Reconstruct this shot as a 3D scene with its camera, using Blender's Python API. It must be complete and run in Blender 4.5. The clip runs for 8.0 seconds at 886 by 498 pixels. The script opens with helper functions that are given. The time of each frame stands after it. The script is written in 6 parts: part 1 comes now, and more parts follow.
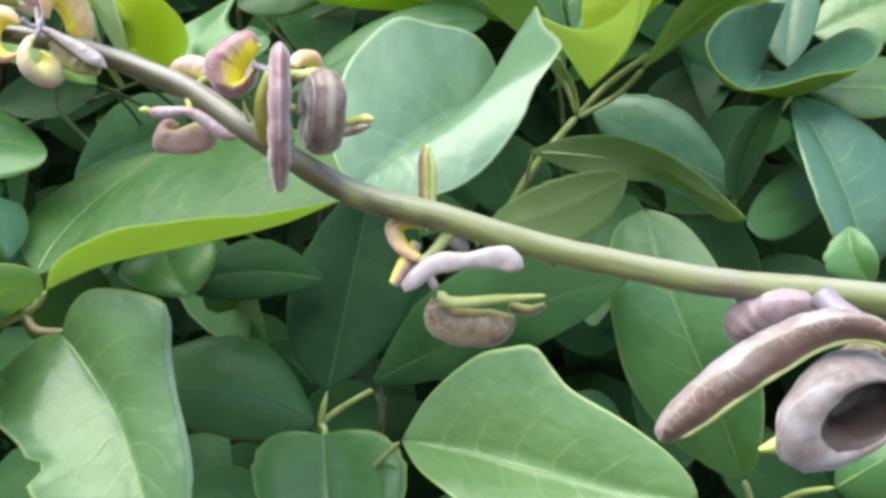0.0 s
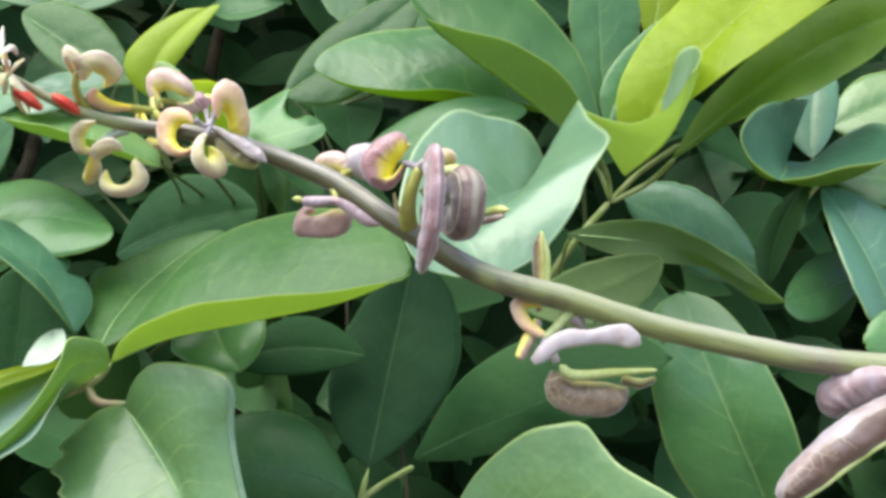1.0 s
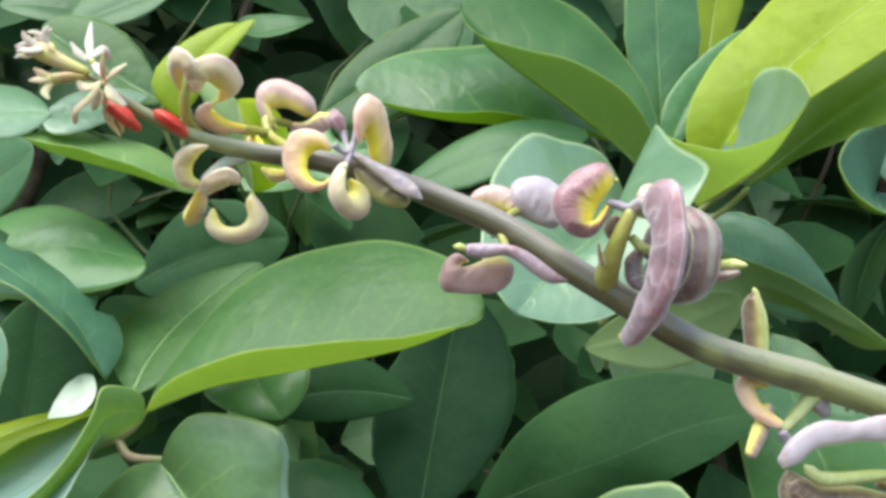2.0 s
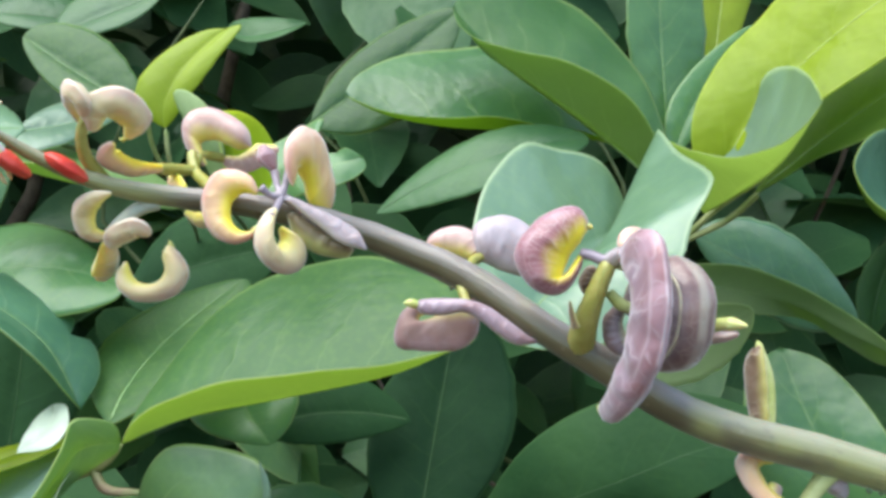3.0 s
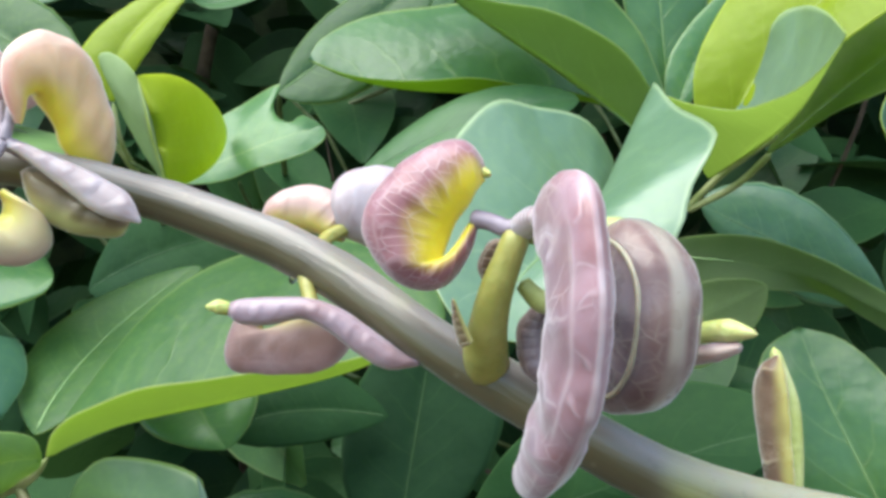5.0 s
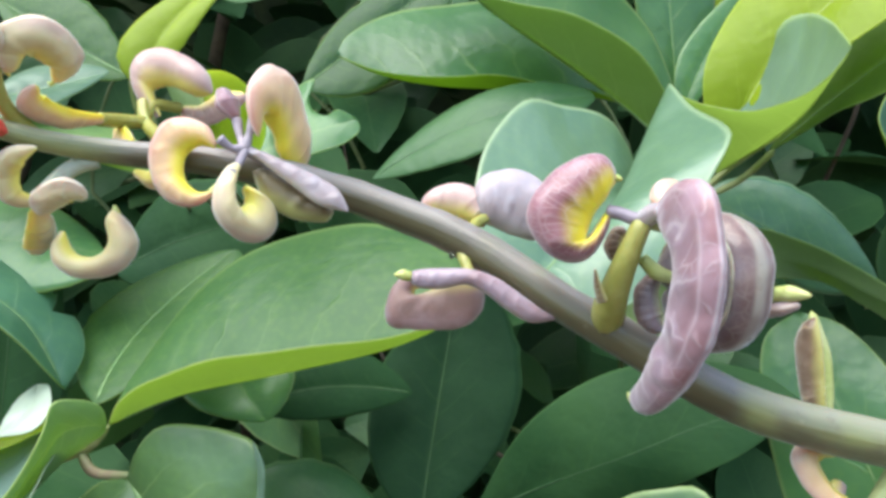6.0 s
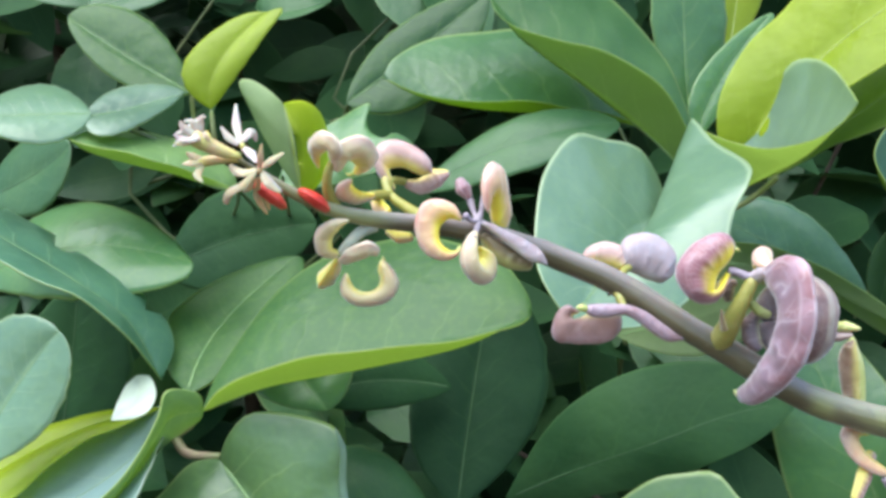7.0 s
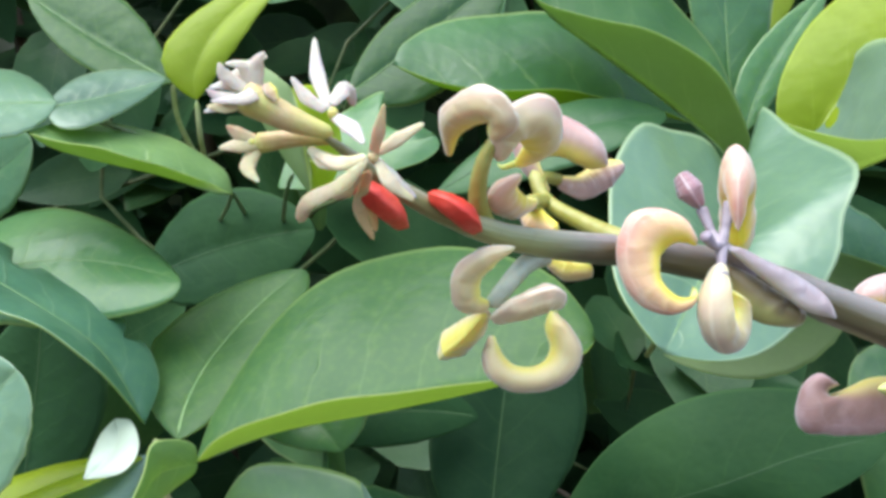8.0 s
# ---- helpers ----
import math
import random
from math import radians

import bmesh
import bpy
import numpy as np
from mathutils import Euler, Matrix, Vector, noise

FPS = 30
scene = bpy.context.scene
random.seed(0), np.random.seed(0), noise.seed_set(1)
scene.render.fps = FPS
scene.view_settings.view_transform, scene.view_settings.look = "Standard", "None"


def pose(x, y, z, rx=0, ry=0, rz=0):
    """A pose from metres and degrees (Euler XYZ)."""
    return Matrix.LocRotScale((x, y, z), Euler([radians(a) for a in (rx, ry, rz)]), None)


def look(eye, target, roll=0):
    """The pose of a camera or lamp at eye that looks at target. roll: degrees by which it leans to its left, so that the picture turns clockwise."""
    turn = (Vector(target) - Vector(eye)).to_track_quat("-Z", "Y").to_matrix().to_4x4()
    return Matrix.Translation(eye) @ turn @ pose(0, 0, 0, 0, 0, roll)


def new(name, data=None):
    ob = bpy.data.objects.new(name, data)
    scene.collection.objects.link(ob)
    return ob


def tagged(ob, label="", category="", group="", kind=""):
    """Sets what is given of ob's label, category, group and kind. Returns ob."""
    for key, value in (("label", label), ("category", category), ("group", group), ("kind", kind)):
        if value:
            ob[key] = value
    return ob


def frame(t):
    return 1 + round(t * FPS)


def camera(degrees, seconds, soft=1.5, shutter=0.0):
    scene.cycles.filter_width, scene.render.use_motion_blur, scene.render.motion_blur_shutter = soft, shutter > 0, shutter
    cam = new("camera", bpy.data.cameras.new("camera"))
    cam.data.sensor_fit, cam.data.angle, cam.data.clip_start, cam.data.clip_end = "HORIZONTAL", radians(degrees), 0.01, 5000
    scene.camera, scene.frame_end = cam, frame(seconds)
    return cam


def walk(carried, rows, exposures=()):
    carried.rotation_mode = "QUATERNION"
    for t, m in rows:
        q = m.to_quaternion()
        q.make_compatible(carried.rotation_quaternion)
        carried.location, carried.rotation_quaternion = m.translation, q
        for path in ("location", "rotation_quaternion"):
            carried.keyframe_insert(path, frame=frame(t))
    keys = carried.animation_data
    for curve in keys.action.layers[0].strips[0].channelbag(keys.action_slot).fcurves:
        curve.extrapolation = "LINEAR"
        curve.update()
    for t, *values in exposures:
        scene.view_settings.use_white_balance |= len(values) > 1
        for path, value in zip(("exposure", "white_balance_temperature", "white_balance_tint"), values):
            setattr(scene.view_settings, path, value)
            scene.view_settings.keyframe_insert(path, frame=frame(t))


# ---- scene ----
cam = camera(59.50, 8.0, soft=3.4)
# seconds, eye in metres, yaw, pitch, roll in degrees
PATH = [
    (0, 0.05485, 0.10440, 1.16612, 1.666, -3.488, 0.676),
    (0.5, 0.05455, 0.09677, 1.16469, 1.763, -0.295, 0.843),
    (1, 0.03422, 0.09051, 1.16617, 1.557, 2.336, 1.305),
    (1.5, 0.00777, 0.09754, 1.16931, 1.133, 3.660, 1.698),
    (1.7, 0.00491, 0.10772, 1.17054, 0.999, 4.071, 1.700),
    (2.8, 0.00585, 0.13005, 1.17818, 1.642, 3.760, 1.112),
    (3, 0.01190, 0.13354, 1.18015, 1.925, 3.744, 0.901),
    (3.5, 0.01545, 0.14728, 1.17964, 2.376, 3.359, 0.244),
    (4, 0.02701, 0.15979, 1.18052, 2.767, 2.849, -0.496),
    (4.2, 0.02634, 0.16316, 1.18072, 2.752, 2.459, -0.640),
    (5.3, 0.02174, 0.16771, 1.18216, 2.658, 2.006, -0.576),
    (5.5, 0.01819, 0.16554, 1.18253, 2.425, 1.653, -0.431),
    (6, 0.01174, 0.14819, 1.18042, 1.981, 1.346, -0.060),
    (6.5, -0.00815, 0.13033, 1.18805, 1.265, 1.111, 0.735),
    (7, -0.01351, 0.11253, 1.18587, 0.562, 0.962, 0.978),
    (7.5, -0.02937, 0.13690, 1.19047, -0.518, 0.957, 1.025),
    (8, -0.03401, 0.15815, 1.19006, -1.343, 1.043, 0.435),
]
EXPOSURES = [(0, 1.48, 6750, 0), (1.5, 1.44, 6750, 0), (3, 1.38, 6350, 3), (5.5, 1.42, 6450, 2), (7, 1.42, 6130, 7), (8, 1.36, 6200, 6)]
walk(cam, [(t, look((x, y, z), (x - math.sin(radians(yaw)) * math.cos(radians(pitch)), y + math.cos(radians(yaw)) * math.cos(radians(pitch)), z + math.sin(radians(pitch))), roll)) for t, x, y, z, yaw, pitch, roll in PATH], EXPOSURES)
SKY, SUN = 0.14, 2.5


# ---- light ----
world = bpy.data.worlds.new("sky")
scene.world = world
world.use_nodes = True
wn, wl = world.node_tree.nodes, world.node_tree.links
sky = wn.new("ShaderNodeTexSky")
sky.sky_type, sky.sun_disc = "NISHITA", False
sky.sun_elevation, sky.sun_rotation = radians(70), radians(150)
haze = wn.new("ShaderNodeMix")
haze.data_type, haze.blend_type = "RGBA", "MULTIPLY"
haze.inputs[0].default_value = 1.0
haze.inputs[7].default_value = (1.0, 0.97, 0.93, 1.0)
wl.new(sky.outputs[0], haze.inputs[6])
wl.new(haze.outputs[2], wn["Background"].inputs[0])
wn["Background"].inputs[1].default_value = SKY
sun = new("sun", bpy.data.lights.new("sun", "SUN"))
sun.data.energy, sun.data.angle, sun.data.color = SUN, radians(60), (1.0, 0.96, 0.9)
sun.matrix_world = look((-0.8, -0.35, 3.0), (0.0, 0.3, 1.2))


# ---- materials ----
def material(name):
    m = bpy.data.materials.new(name)
    m.use_nodes = True
    return m, m.node_tree.nodes, m.node_tree.links


def math_node(nodes, links, op, a, b=None, c=None):
    n = nodes.new("ShaderNodeMath")
    n.operation = op
    for k, v in enumerate((a, b, c)):
        if v is None:
            continue
        if isinstance(v, (int, float)):
            n.inputs[k].default_value = v
        else:
            links.new(v, n.inputs[k])
    return n.outputs[0]


def ramp(nodes, links, fac, low, high, a=0.0, b=1.0):
    """From low to high as fac goes from a to b, smoothly."""
    n = nodes.new("ShaderNodeMapRange")
    n.interpolation_type = "SMOOTHSTEP"
    links.new(fac, n.inputs[0])
    n.inputs[1].default_value, n.inputs[2].default_value = a, b
    n.inputs[3].default_value, n.inputs[4].default_value = low, high
    return n.outputs[0]


def blend(nodes, links, fac, a, b, how="MIX"):
    n = nodes.new("ShaderNodeMix")
    n.data_type, n.blend_type = "RGBA", how
    for k, v in ((0, fac), (6, a), (7, b)):
        if isinstance(v, (int, float)):
            n.inputs[k].default_value = v
        elif isinstance(v, tuple):
            n.inputs[k].default_value = (*v, 1.0)
        else:
            links.new(v, n.inputs[k])
    return n.outputs[2]


def noise_node(nodes, links, scale, detail=3.0, vector=None):
    n = nodes.new("ShaderNodeTexNoise")
    n.inputs["Scale"].default_value, n.inputs["Detail"].default_value = scale, detail
    if vector is None:
        vector = nodes.new("ShaderNodeTexCoord").outputs["Object"]
    links.new(vector, n.inputs["Vector"])
    return n.outputs[0]


def leaf_material(name, base, second, vein, glow, rough, through_share, gloss=0.5):
    """A leaf blade: mottled green, pale midrib and side veins by the blade's own coordinates, a pale margin, light shining through."""
    m, nodes, links = material(name)
    uv = nodes.new("ShaderNodeUVMap")
    sep = nodes.new("ShaderNodeSeparateXYZ")
    links.new(uv.outputs[0], sep.inputs[0])
    side = math_node(nodes, links, "ABSOLUTE", math_node(nodes, links, "MULTIPLY_ADD", sep.outputs[0], 2.0, -1.0))
    along = sep.outputs[1]
    wobble = noise_node(nodes, links, 55.0)
    lane = math_node(nodes, links, "MULTIPLY_ADD", along, 7.5, math_node(nodes, links, "MULTIPLY", math_node(nodes, links, "POWER", side, 1.25), -1.7))
    lane = math_node(nodes, links, "ADD", lane, math_node(nodes, links, "MULTIPLY", wobble, 0.7))
    left = math_node(nodes, links, "GREATER_THAN", sep.outputs[0], 0.5)
    lane = math_node(nodes, links, "MULTIPLY_ADD", left, 0.43, lane)
    off = math_node(nodes, links, "ABSOLUTE", math_node(nodes, links, "SUBTRACT", math_node(nodes, links, "FRACT", lane), 0.5))
    veins = math_node(nodes, links, "MULTIPLY", ramp(nodes, links, off, 1.0, 0.0, 0.008, 0.05), ramp(nodes, links, side, 0.55, 0.0, 0.1, 0.85))
    rib = ramp(nodes, links, side, 1.0, 0.0, 0.005, 0.022)
    rim = ramp(nodes, links, side, 0.0, 1.0, 0.94, 0.985)
    patches = noise_node(nodes, links, 28.0, 4.0)
    grain = noise_node(nodes, links, 420.0, 2.0)
    info = nodes.new("ShaderNodeObjectInfo")
    colour = blend(nodes, links, ramp(nodes, links, patches, 0.0, 1.0, 0.35, 0.68), base, second)
    colour = blend(nodes, links, ramp(nodes, links, grain, 0.0, 0.06, 0.4, 0.75), colour, glow)
    tint = nodes.new("ShaderNodeHueSaturation")
    tint.inputs["Hue"].default_value = 0.5
    links.new(ramp(nodes, links, info.outputs["Random"], 0.82, 1.18), tint.inputs["Value"])
    links.new(ramp(nodes, links, info.outputs["Random"], 0.51, 0.492), tint.inputs["Hue"])
    links.new(colour, tint.inputs["Color"])
    colour = tint.outputs[0]
    spots = nodes.new("ShaderNodeTexVoronoi")
    spots.inputs["Scale"].default_value = 70.0
    links.new(nodes.new("ShaderNodeTexCoord").outputs["Object"], spots.inputs["Vector"])
    blemish = math_node(nodes, links, "MULTIPLY", ramp(nodes, links, spots.outputs["Distance"], 1.0, 0.0, 0.03, 0.12), ramp(nodes, links, noise_node(nodes, links, 17.0), 0.0, 0.5, 0.55, 0.7))
    colour = blend(nodes, links, blemish, colour, (0.09, 0.1, 0.03))
    marks = math_node(nodes, links, "MAXIMUM", math_node(nodes, links, "MAXIMUM", math_node(nodes, links, "MULTIPLY", veins, 0.42), math_node(nodes, links, "MULTIPLY", rib, 0.6)), math_node(nodes, links, "MULTIPLY", rim, 0.55))
    colour = blend(nodes, links, marks, colour, vein)
    p = nodes["Principled BSDF"]
    links.new(colour, p.inputs["Base Color"])
    links.new(ramp(nodes, links, patches, rough - 0.06, rough + 0.1), p.inputs["Roughness"])
    p.inputs["Specular IOR Level"].default_value = gloss
    p.inputs["Coat Weight"].default_value = max(0.0, gloss - 0.5)
    p.inputs["Coat Roughness"].default_value = 0.22
    bump = nodes.new("ShaderNodeBump")
    bump.inputs["Strength"].default_value, bump.inputs["Distance"].default_value = 0.35, 0.0006
    relief = math_node(nodes, links, "ADD", math_node(nodes, links, "MULTIPLY", veins, -0.8), math_node(nodes, links, "MULTIPLY", grain, 0.25))
    relief = math_node(nodes, links, "ADD", relief, math_node(nodes, links, "MULTIPLY", noise_node(nodes, links, 95.0, 2.0), 4.5))
    links.new(relief, bump.inputs["Height"])
    links.new(bump.outputs[0], p.inputs["Normal"])
    t = nodes.new("ShaderNodeBsdfTranslucent")
    links.new(blend(nodes, links, 0.55, colour, glow), t.inputs[0])
    mix = nodes.new("ShaderNodeMixShader")
    mix.inputs[0].default_value = through_share
    links.new(p.outputs[0], mix.inputs[1])
    links.new(t.outputs[0], mix.inputs[2])
    links.new(mix.outputs[0], nodes["Material Output"].inputs[0])
    return m


def pod_material(name, outer, mottle, inner, line, inner_reach, rough=0.33, seeds=8.0, net=0.45, chambers=1.0, middle=None, rim_at=0.26, split=(0.12, 0.5)):
    """Fleshy pod skin by the pod's own coordinates: a row of seed chambers along each side parted by pale bars, small cells at the outer rim, another
    colour along the inner side of its curl. middle: the flesh between rim and inner side, which begins over split; rim_at: where the pale line along the rim lies."""
    m, nodes, links = material(name)
    uv = nodes.new("ShaderNodeUVMap")
    sep = nodes.new("ShaderNodeSeparateXYZ")
    links.new(uv.outputs[0], sep.inputs[0])
    turn = math_node(nodes, links, "ABSOLUTE", math_node(nodes, links, "MULTIPLY_ADD", sep.outputs[0], 2.0, -1.0))
    patches = noise_node(nodes, links, 300.0, 4.0)
    drift = math_node(nodes, links, "SUBTRACT", noise_node(nodes, links, 210.0, 2.0), 0.5)
    colour = blend(nodes, links, ramp(nodes, links, patches, 0.0, 1.0, 0.38, 0.66), outer, mottle)
    edge = math_node(nodes, links, "MULTIPLY_ADD", drift, 0.35, turn)
    if middle is not None:
        colour = blend(nodes, links, ramp(nodes, links, edge, 0.0, 0.9, split[0], split[1]), colour, middle)
    colour = blend(nodes, links, ramp(nodes, links, edge, 0.0, 1.0, 1.0 - inner_reach - 0.2, 1.0 - inner_reach + 0.16), colour, inner)
    lane = math_node(nodes, links, "ADD", math_node(nodes, links, "MULTIPLY_ADD", sep.outputs[1], seeds, math_node(nodes, links, "MULTIPLY", turn, 0.5)), math_node(nodes, links, "MULTIPLY", drift, 2.2))
    off = math_node(nodes, links, "ABSOLUTE", math_node(nodes, links, "SUBTRACT", math_node(nodes, links, "FRACT", lane), 0.5))
    rim = math_node(nodes, links, "MULTIPLY_ADD", drift, 0.12, turn)
    band = math_node(nodes, links, "MULTIPLY", ramp(nodes, links, rim, 0.0, 1.0, rim_at - 0.02, rim_at + 0.07), ramp(nodes, links, rim, 1.0, 0.0, 0.6, 0.78))
    uneven = ramp(nodes, links, noise_node(nodes, links, 170.0, 2.0), 0.0, 1.0, 0.36, 0.64)
    pad = math_node(nodes, links, "MULTIPLY", math_node(nodes, links, "MULTIPLY", ramp(nodes, links, off, 1.0, 0.0, 0.2, 0.46), band), uneven)
    colour = blend(nodes, links, math_node(nodes, links, "MULTIPLY", pad, chambers * 0.75), colour, tuple(c * 0.7 for c in mottle))
    bars = math_node(nodes, links, "MULTIPLY", ramp(nodes, links, off, 0.0, 1.0, 0.41, 0.485), band)
    small = math_node(nodes, links, "ABSOLUTE", math_node(nodes, links, "SUBTRACT", math_node(nodes, links, "FRACT", math_node(nodes, links, "MULTIPLY", lane, 2.6)), 0.5))
    beads = math_node(nodes, links, "MULTIPLY", ramp(nodes, links, small, 0.0, 0.7, 0.36, 0.48), math_node(nodes, links, "MULTIPLY", ramp(nodes, links, rim, 0.0, 1.0, 0.05, 0.1), ramp(nodes, links, rim, 1.0, 0.0, rim_at - 0.06, rim_at + 0.01)))
    border = ramp(nodes, links, math_node(nodes, links, "ABSOLUTE", math_node(nodes, links, "SUBTRACT", rim, rim_at)), 0.9, 0.0, 0.0, 0.035)
    lines = math_node(nodes, links, "MAXIMUM", math_node(nodes, links, "MAXIMUM", bars, beads), border)
    lines = math_node(nodes, links, "MULTIPLY", math_node(nodes, links, "MULTIPLY", lines, net * 1.5), uneven)
    stretch = nodes.new("ShaderNodeMapping")
    stretch.inputs["Scale"].default_value = (9.0, 3.2 * seeds, 1.0)
    links.new(uv.outputs[0], stretch.inputs["Vector"])
    cells = nodes.new("ShaderNodeTexVoronoi")
    cells.feature, cells.voronoi_dimensions = "DISTANCE_TO_EDGE", "2D"
    cells.inputs["Scale"].default_value = 1.0
    links.new(stretch.outputs[0], cells.inputs["Vector"])
    mesh = math_node(nodes, links, "MULTIPLY", ramp(nodes, links, cells.outputs["Distance"], 1.0, 0.0, 0.01, 0.09), ramp(nodes, links, noise_node(nodes, links, 140.0, 2.0), 0.0, 1.0, 0.4, 0.6))
    lines = math_node(nodes, links, "MAXIMUM", lines, math_node(nodes, links, "MULTIPLY", math_node(nodes, links, "MULTIPLY", mesh, net * 1.3), ramp(nodes, links, turn, 1.0, 0.15, 0.3, 0.75)))
    keel = math_node(nodes, links, "MULTIPLY", ramp(nodes, links, turn, 0.75, 0.0, 0.02, 0.08), ramp(nodes, links, noise_node(nodes, links, 260.0), 0.4, 1.0, 0.35, 0.6))
    lines = math_node(nodes, links, "MAXIMUM", lines, keel)
    colour = blend(nodes, links, lines, colour, line)
    p = nodes["Principled BSDF"]
    links.new(colour, p.inputs["Base Color"])
    links.new(ramp(nodes, links, patches, rough - 0.06, rough + 0.12), p.inputs["Roughness"])
    p.inputs["Specular IOR Level"].default_value = 0.45
    p.inputs["Sheen Weight"].default_value = 0.65
    p.inputs["Sheen Roughness"].default_value = 0.36
    p.inputs["Sheen Tint"].default_value = (0.93, 0.9, 1.0, 1.0)
    p.inputs["Subsurface Weight"].default_value = 0.5
    p.inputs["Subsurface Radius"].default_value = (1.0, 0.62, 0.55)
    p.inputs["Subsurface Scale"].default_value = 0.0016
    bump = nodes.new("ShaderNodeBump")
    bump.inputs["Strength"].default_value, bump.inputs["Distance"].default_value = 0.6, 0.00026
    height = math_node(nodes, links, "MULTIPLY_ADD", pad, 0.5, math_node(nodes, links, "MULTIPLY_ADD", lines, -0.5, math_node(nodes, links, "MULTIPLY", patches, 0.5)))
    links.new(math_node(nodes, links, "MULTIPLY_ADD", noise_node(nodes, links, 1400.0, 2.0), 0.12, height), bump.inputs["Height"])
    links.new(bump.outputs[0], p.inputs["Normal"])
    return m


def plain_material(name, a, b, scale, rough=0.45, low=0.38, high=0.65, relief=0.3, depth=0.0003, soft=0.0):
    m, nodes, links = material(name)
    n = noise_node(nodes, links, scale, 4.0)
    fine = noise_node(nodes, links, scale * 7, 2.0)
    colour = blend(nodes, links, ramp(nodes, links, n, 0.0, 1.0, low, high), a, b)
    colour = blend(nodes, links, ramp(nodes, links, fine, 0.0, 0.3, 0.45, 0.75), colour, tuple(c * 0.6 for c in a))
    p = nodes["Principled BSDF"]
    links.new(colour, p.inputs["Base Color"])
    p.inputs["Roughness"].default_value = rough
    p.inputs["Subsurface Weight"].default_value = soft
    p.inputs["Subsurface Scale"].default_value = 0.001
    bump = nodes.new("ShaderNodeBump")
    bump.inputs["Strength"].default_value, bump.inputs["Distance"].default_value = relief, depth
    links.new(fine, bump.inputs["Height"])
    links.new(bump.outputs[0], p.inputs["Normal"])
    return m


FLUSH = (0.884, 0.915)
TIP = (0.9679, 0.9772)


def stem_material():
    """Green flowering stem, flushed grey-purple towards the flowers, with a painted highlight on top, painted shade
    below, fine streaks and pores.
    """
    m, nodes, links = material("raceme_stem")
    uv = nodes.new("ShaderNodeUVMap")
    sep = nodes.new("ShaderNodeSeparateXYZ")
    links.new(uv.outputs[0], sep.inputs[0])
    stretch = nodes.new("ShaderNodeMapping")
    stretch.inputs["Scale"].default_value = (9.0, 60.0, 1.0)
    links.new(uv.outputs[0], stretch.inputs[0])
    streak = noise_node(nodes, links, 1.0, 4.0, stretch.outputs[0])
    blotch = noise_node(nodes, links, 90.0, 3.0)
    green = blend(nodes, links, streak, (0.13, 0.14, 0.045), (0.29, 0.3, 0.125))
    purple = blend(nodes, links, streak, (0.07, 0.056, 0.042), (0.175, 0.145, 0.12))
    flush = math_node(nodes, links, "ADD", sep.outputs[1], math_node(nodes, links, "MULTIPLY", math_node(nodes, links, "SUBTRACT", blotch, 0.5), 0.14))
    purpled = math_node(nodes, links, "MULTIPLY", ramp(nodes, links, flush, 0.0, 1.0, FLUSH[0], FLUSH[1]), ramp(nodes, links, sep.outputs[1], 1.0, 0.0, TIP[0], TIP[1]))
    colour = blend(nodes, links, purpled, green, purple)
    blush = ramp(nodes, links, noise_node(nodes, links, 38.0, 2.0), 0.0, 0.75, 0.54, 0.66)
    colour = blend(nodes, links, blush, colour, (0.17, 0.12, 0.105))
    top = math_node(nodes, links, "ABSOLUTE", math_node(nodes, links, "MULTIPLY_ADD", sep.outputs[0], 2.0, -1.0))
    # lower side: its olive-brown colour also carries shade
    under_shade = math_node(nodes, links, "MULTIPLY", purpled, ramp(nodes, links, math_node(nodes, links, "MULTIPLY_ADD", math_node(nodes, links, "SUBTRACT", blotch, 0.5), 0.5, top), 0.0, 0.85, 0.25, 0.62))
    colour = blend(nodes, links, under_shade, colour, (0.085, 0.075, 0.03))
    # pale lilac along the top: a highlight put into the colour
    top_sheen = math_node(nodes, links, "MULTIPLY", ramp(nodes, links, top, 0.55, 0.0, 0.12, 0.5), math_node(nodes, links, "MULTIPLY", ramp(nodes, links, blotch, 0.5, 1.0, 0.3, 0.6), ramp(nodes, links, flush, 1.0, 0.75, FLUSH[0] - 0.08, FLUSH[1])))
    colour = blend(nodes, links, top_sheen, colour, (0.46, 0.425, 0.43))
    specks = ramp(nodes, links, noise_node(nodes, links, 900.0, 2.0), 0.0, 0.25, 0.6, 0.75)
    colour = blend(nodes, links, specks, colour, (0.06, 0.045, 0.035))
    pores = nodes.new("ShaderNodeTexVoronoi")
    pores.inputs["Scale"].default_value = 500.0
    links.new(nodes.new("ShaderNodeTexCoord").outputs["Object"], pores.inputs["Vector"])
    colour = blend(nodes, links, ramp(nodes, links, pores.outputs["Distance"], 0.2, 0.0, 0.06, 0.16), colour, (0.34, 0.29, 0.21))
    p = nodes["Principled BSDF"]
    links.new(colour, p.inputs["Base Color"])
    p.inputs["Roughness"].default_value = 0.33
    p.inputs["Specular IOR Level"].default_value = 0.7
    p.inputs["Sheen Weight"].default_value = 0.25
    p.inputs["Sheen Roughness"].default_value = 0.4
    p.inputs["Subsurface Weight"].default_value = 0.12
    p.inputs["Subsurface Scale"].default_value = 0.0012
    bump = nodes.new("ShaderNodeBump")
    bump.inputs["Strength"].default_value, bump.inputs["Distance"].default_value = 0.45, 0.0005
    links.new(streak, bump.inputs["Height"])
    links.new(bump.outputs[0], p.inputs["Normal"])
    return m


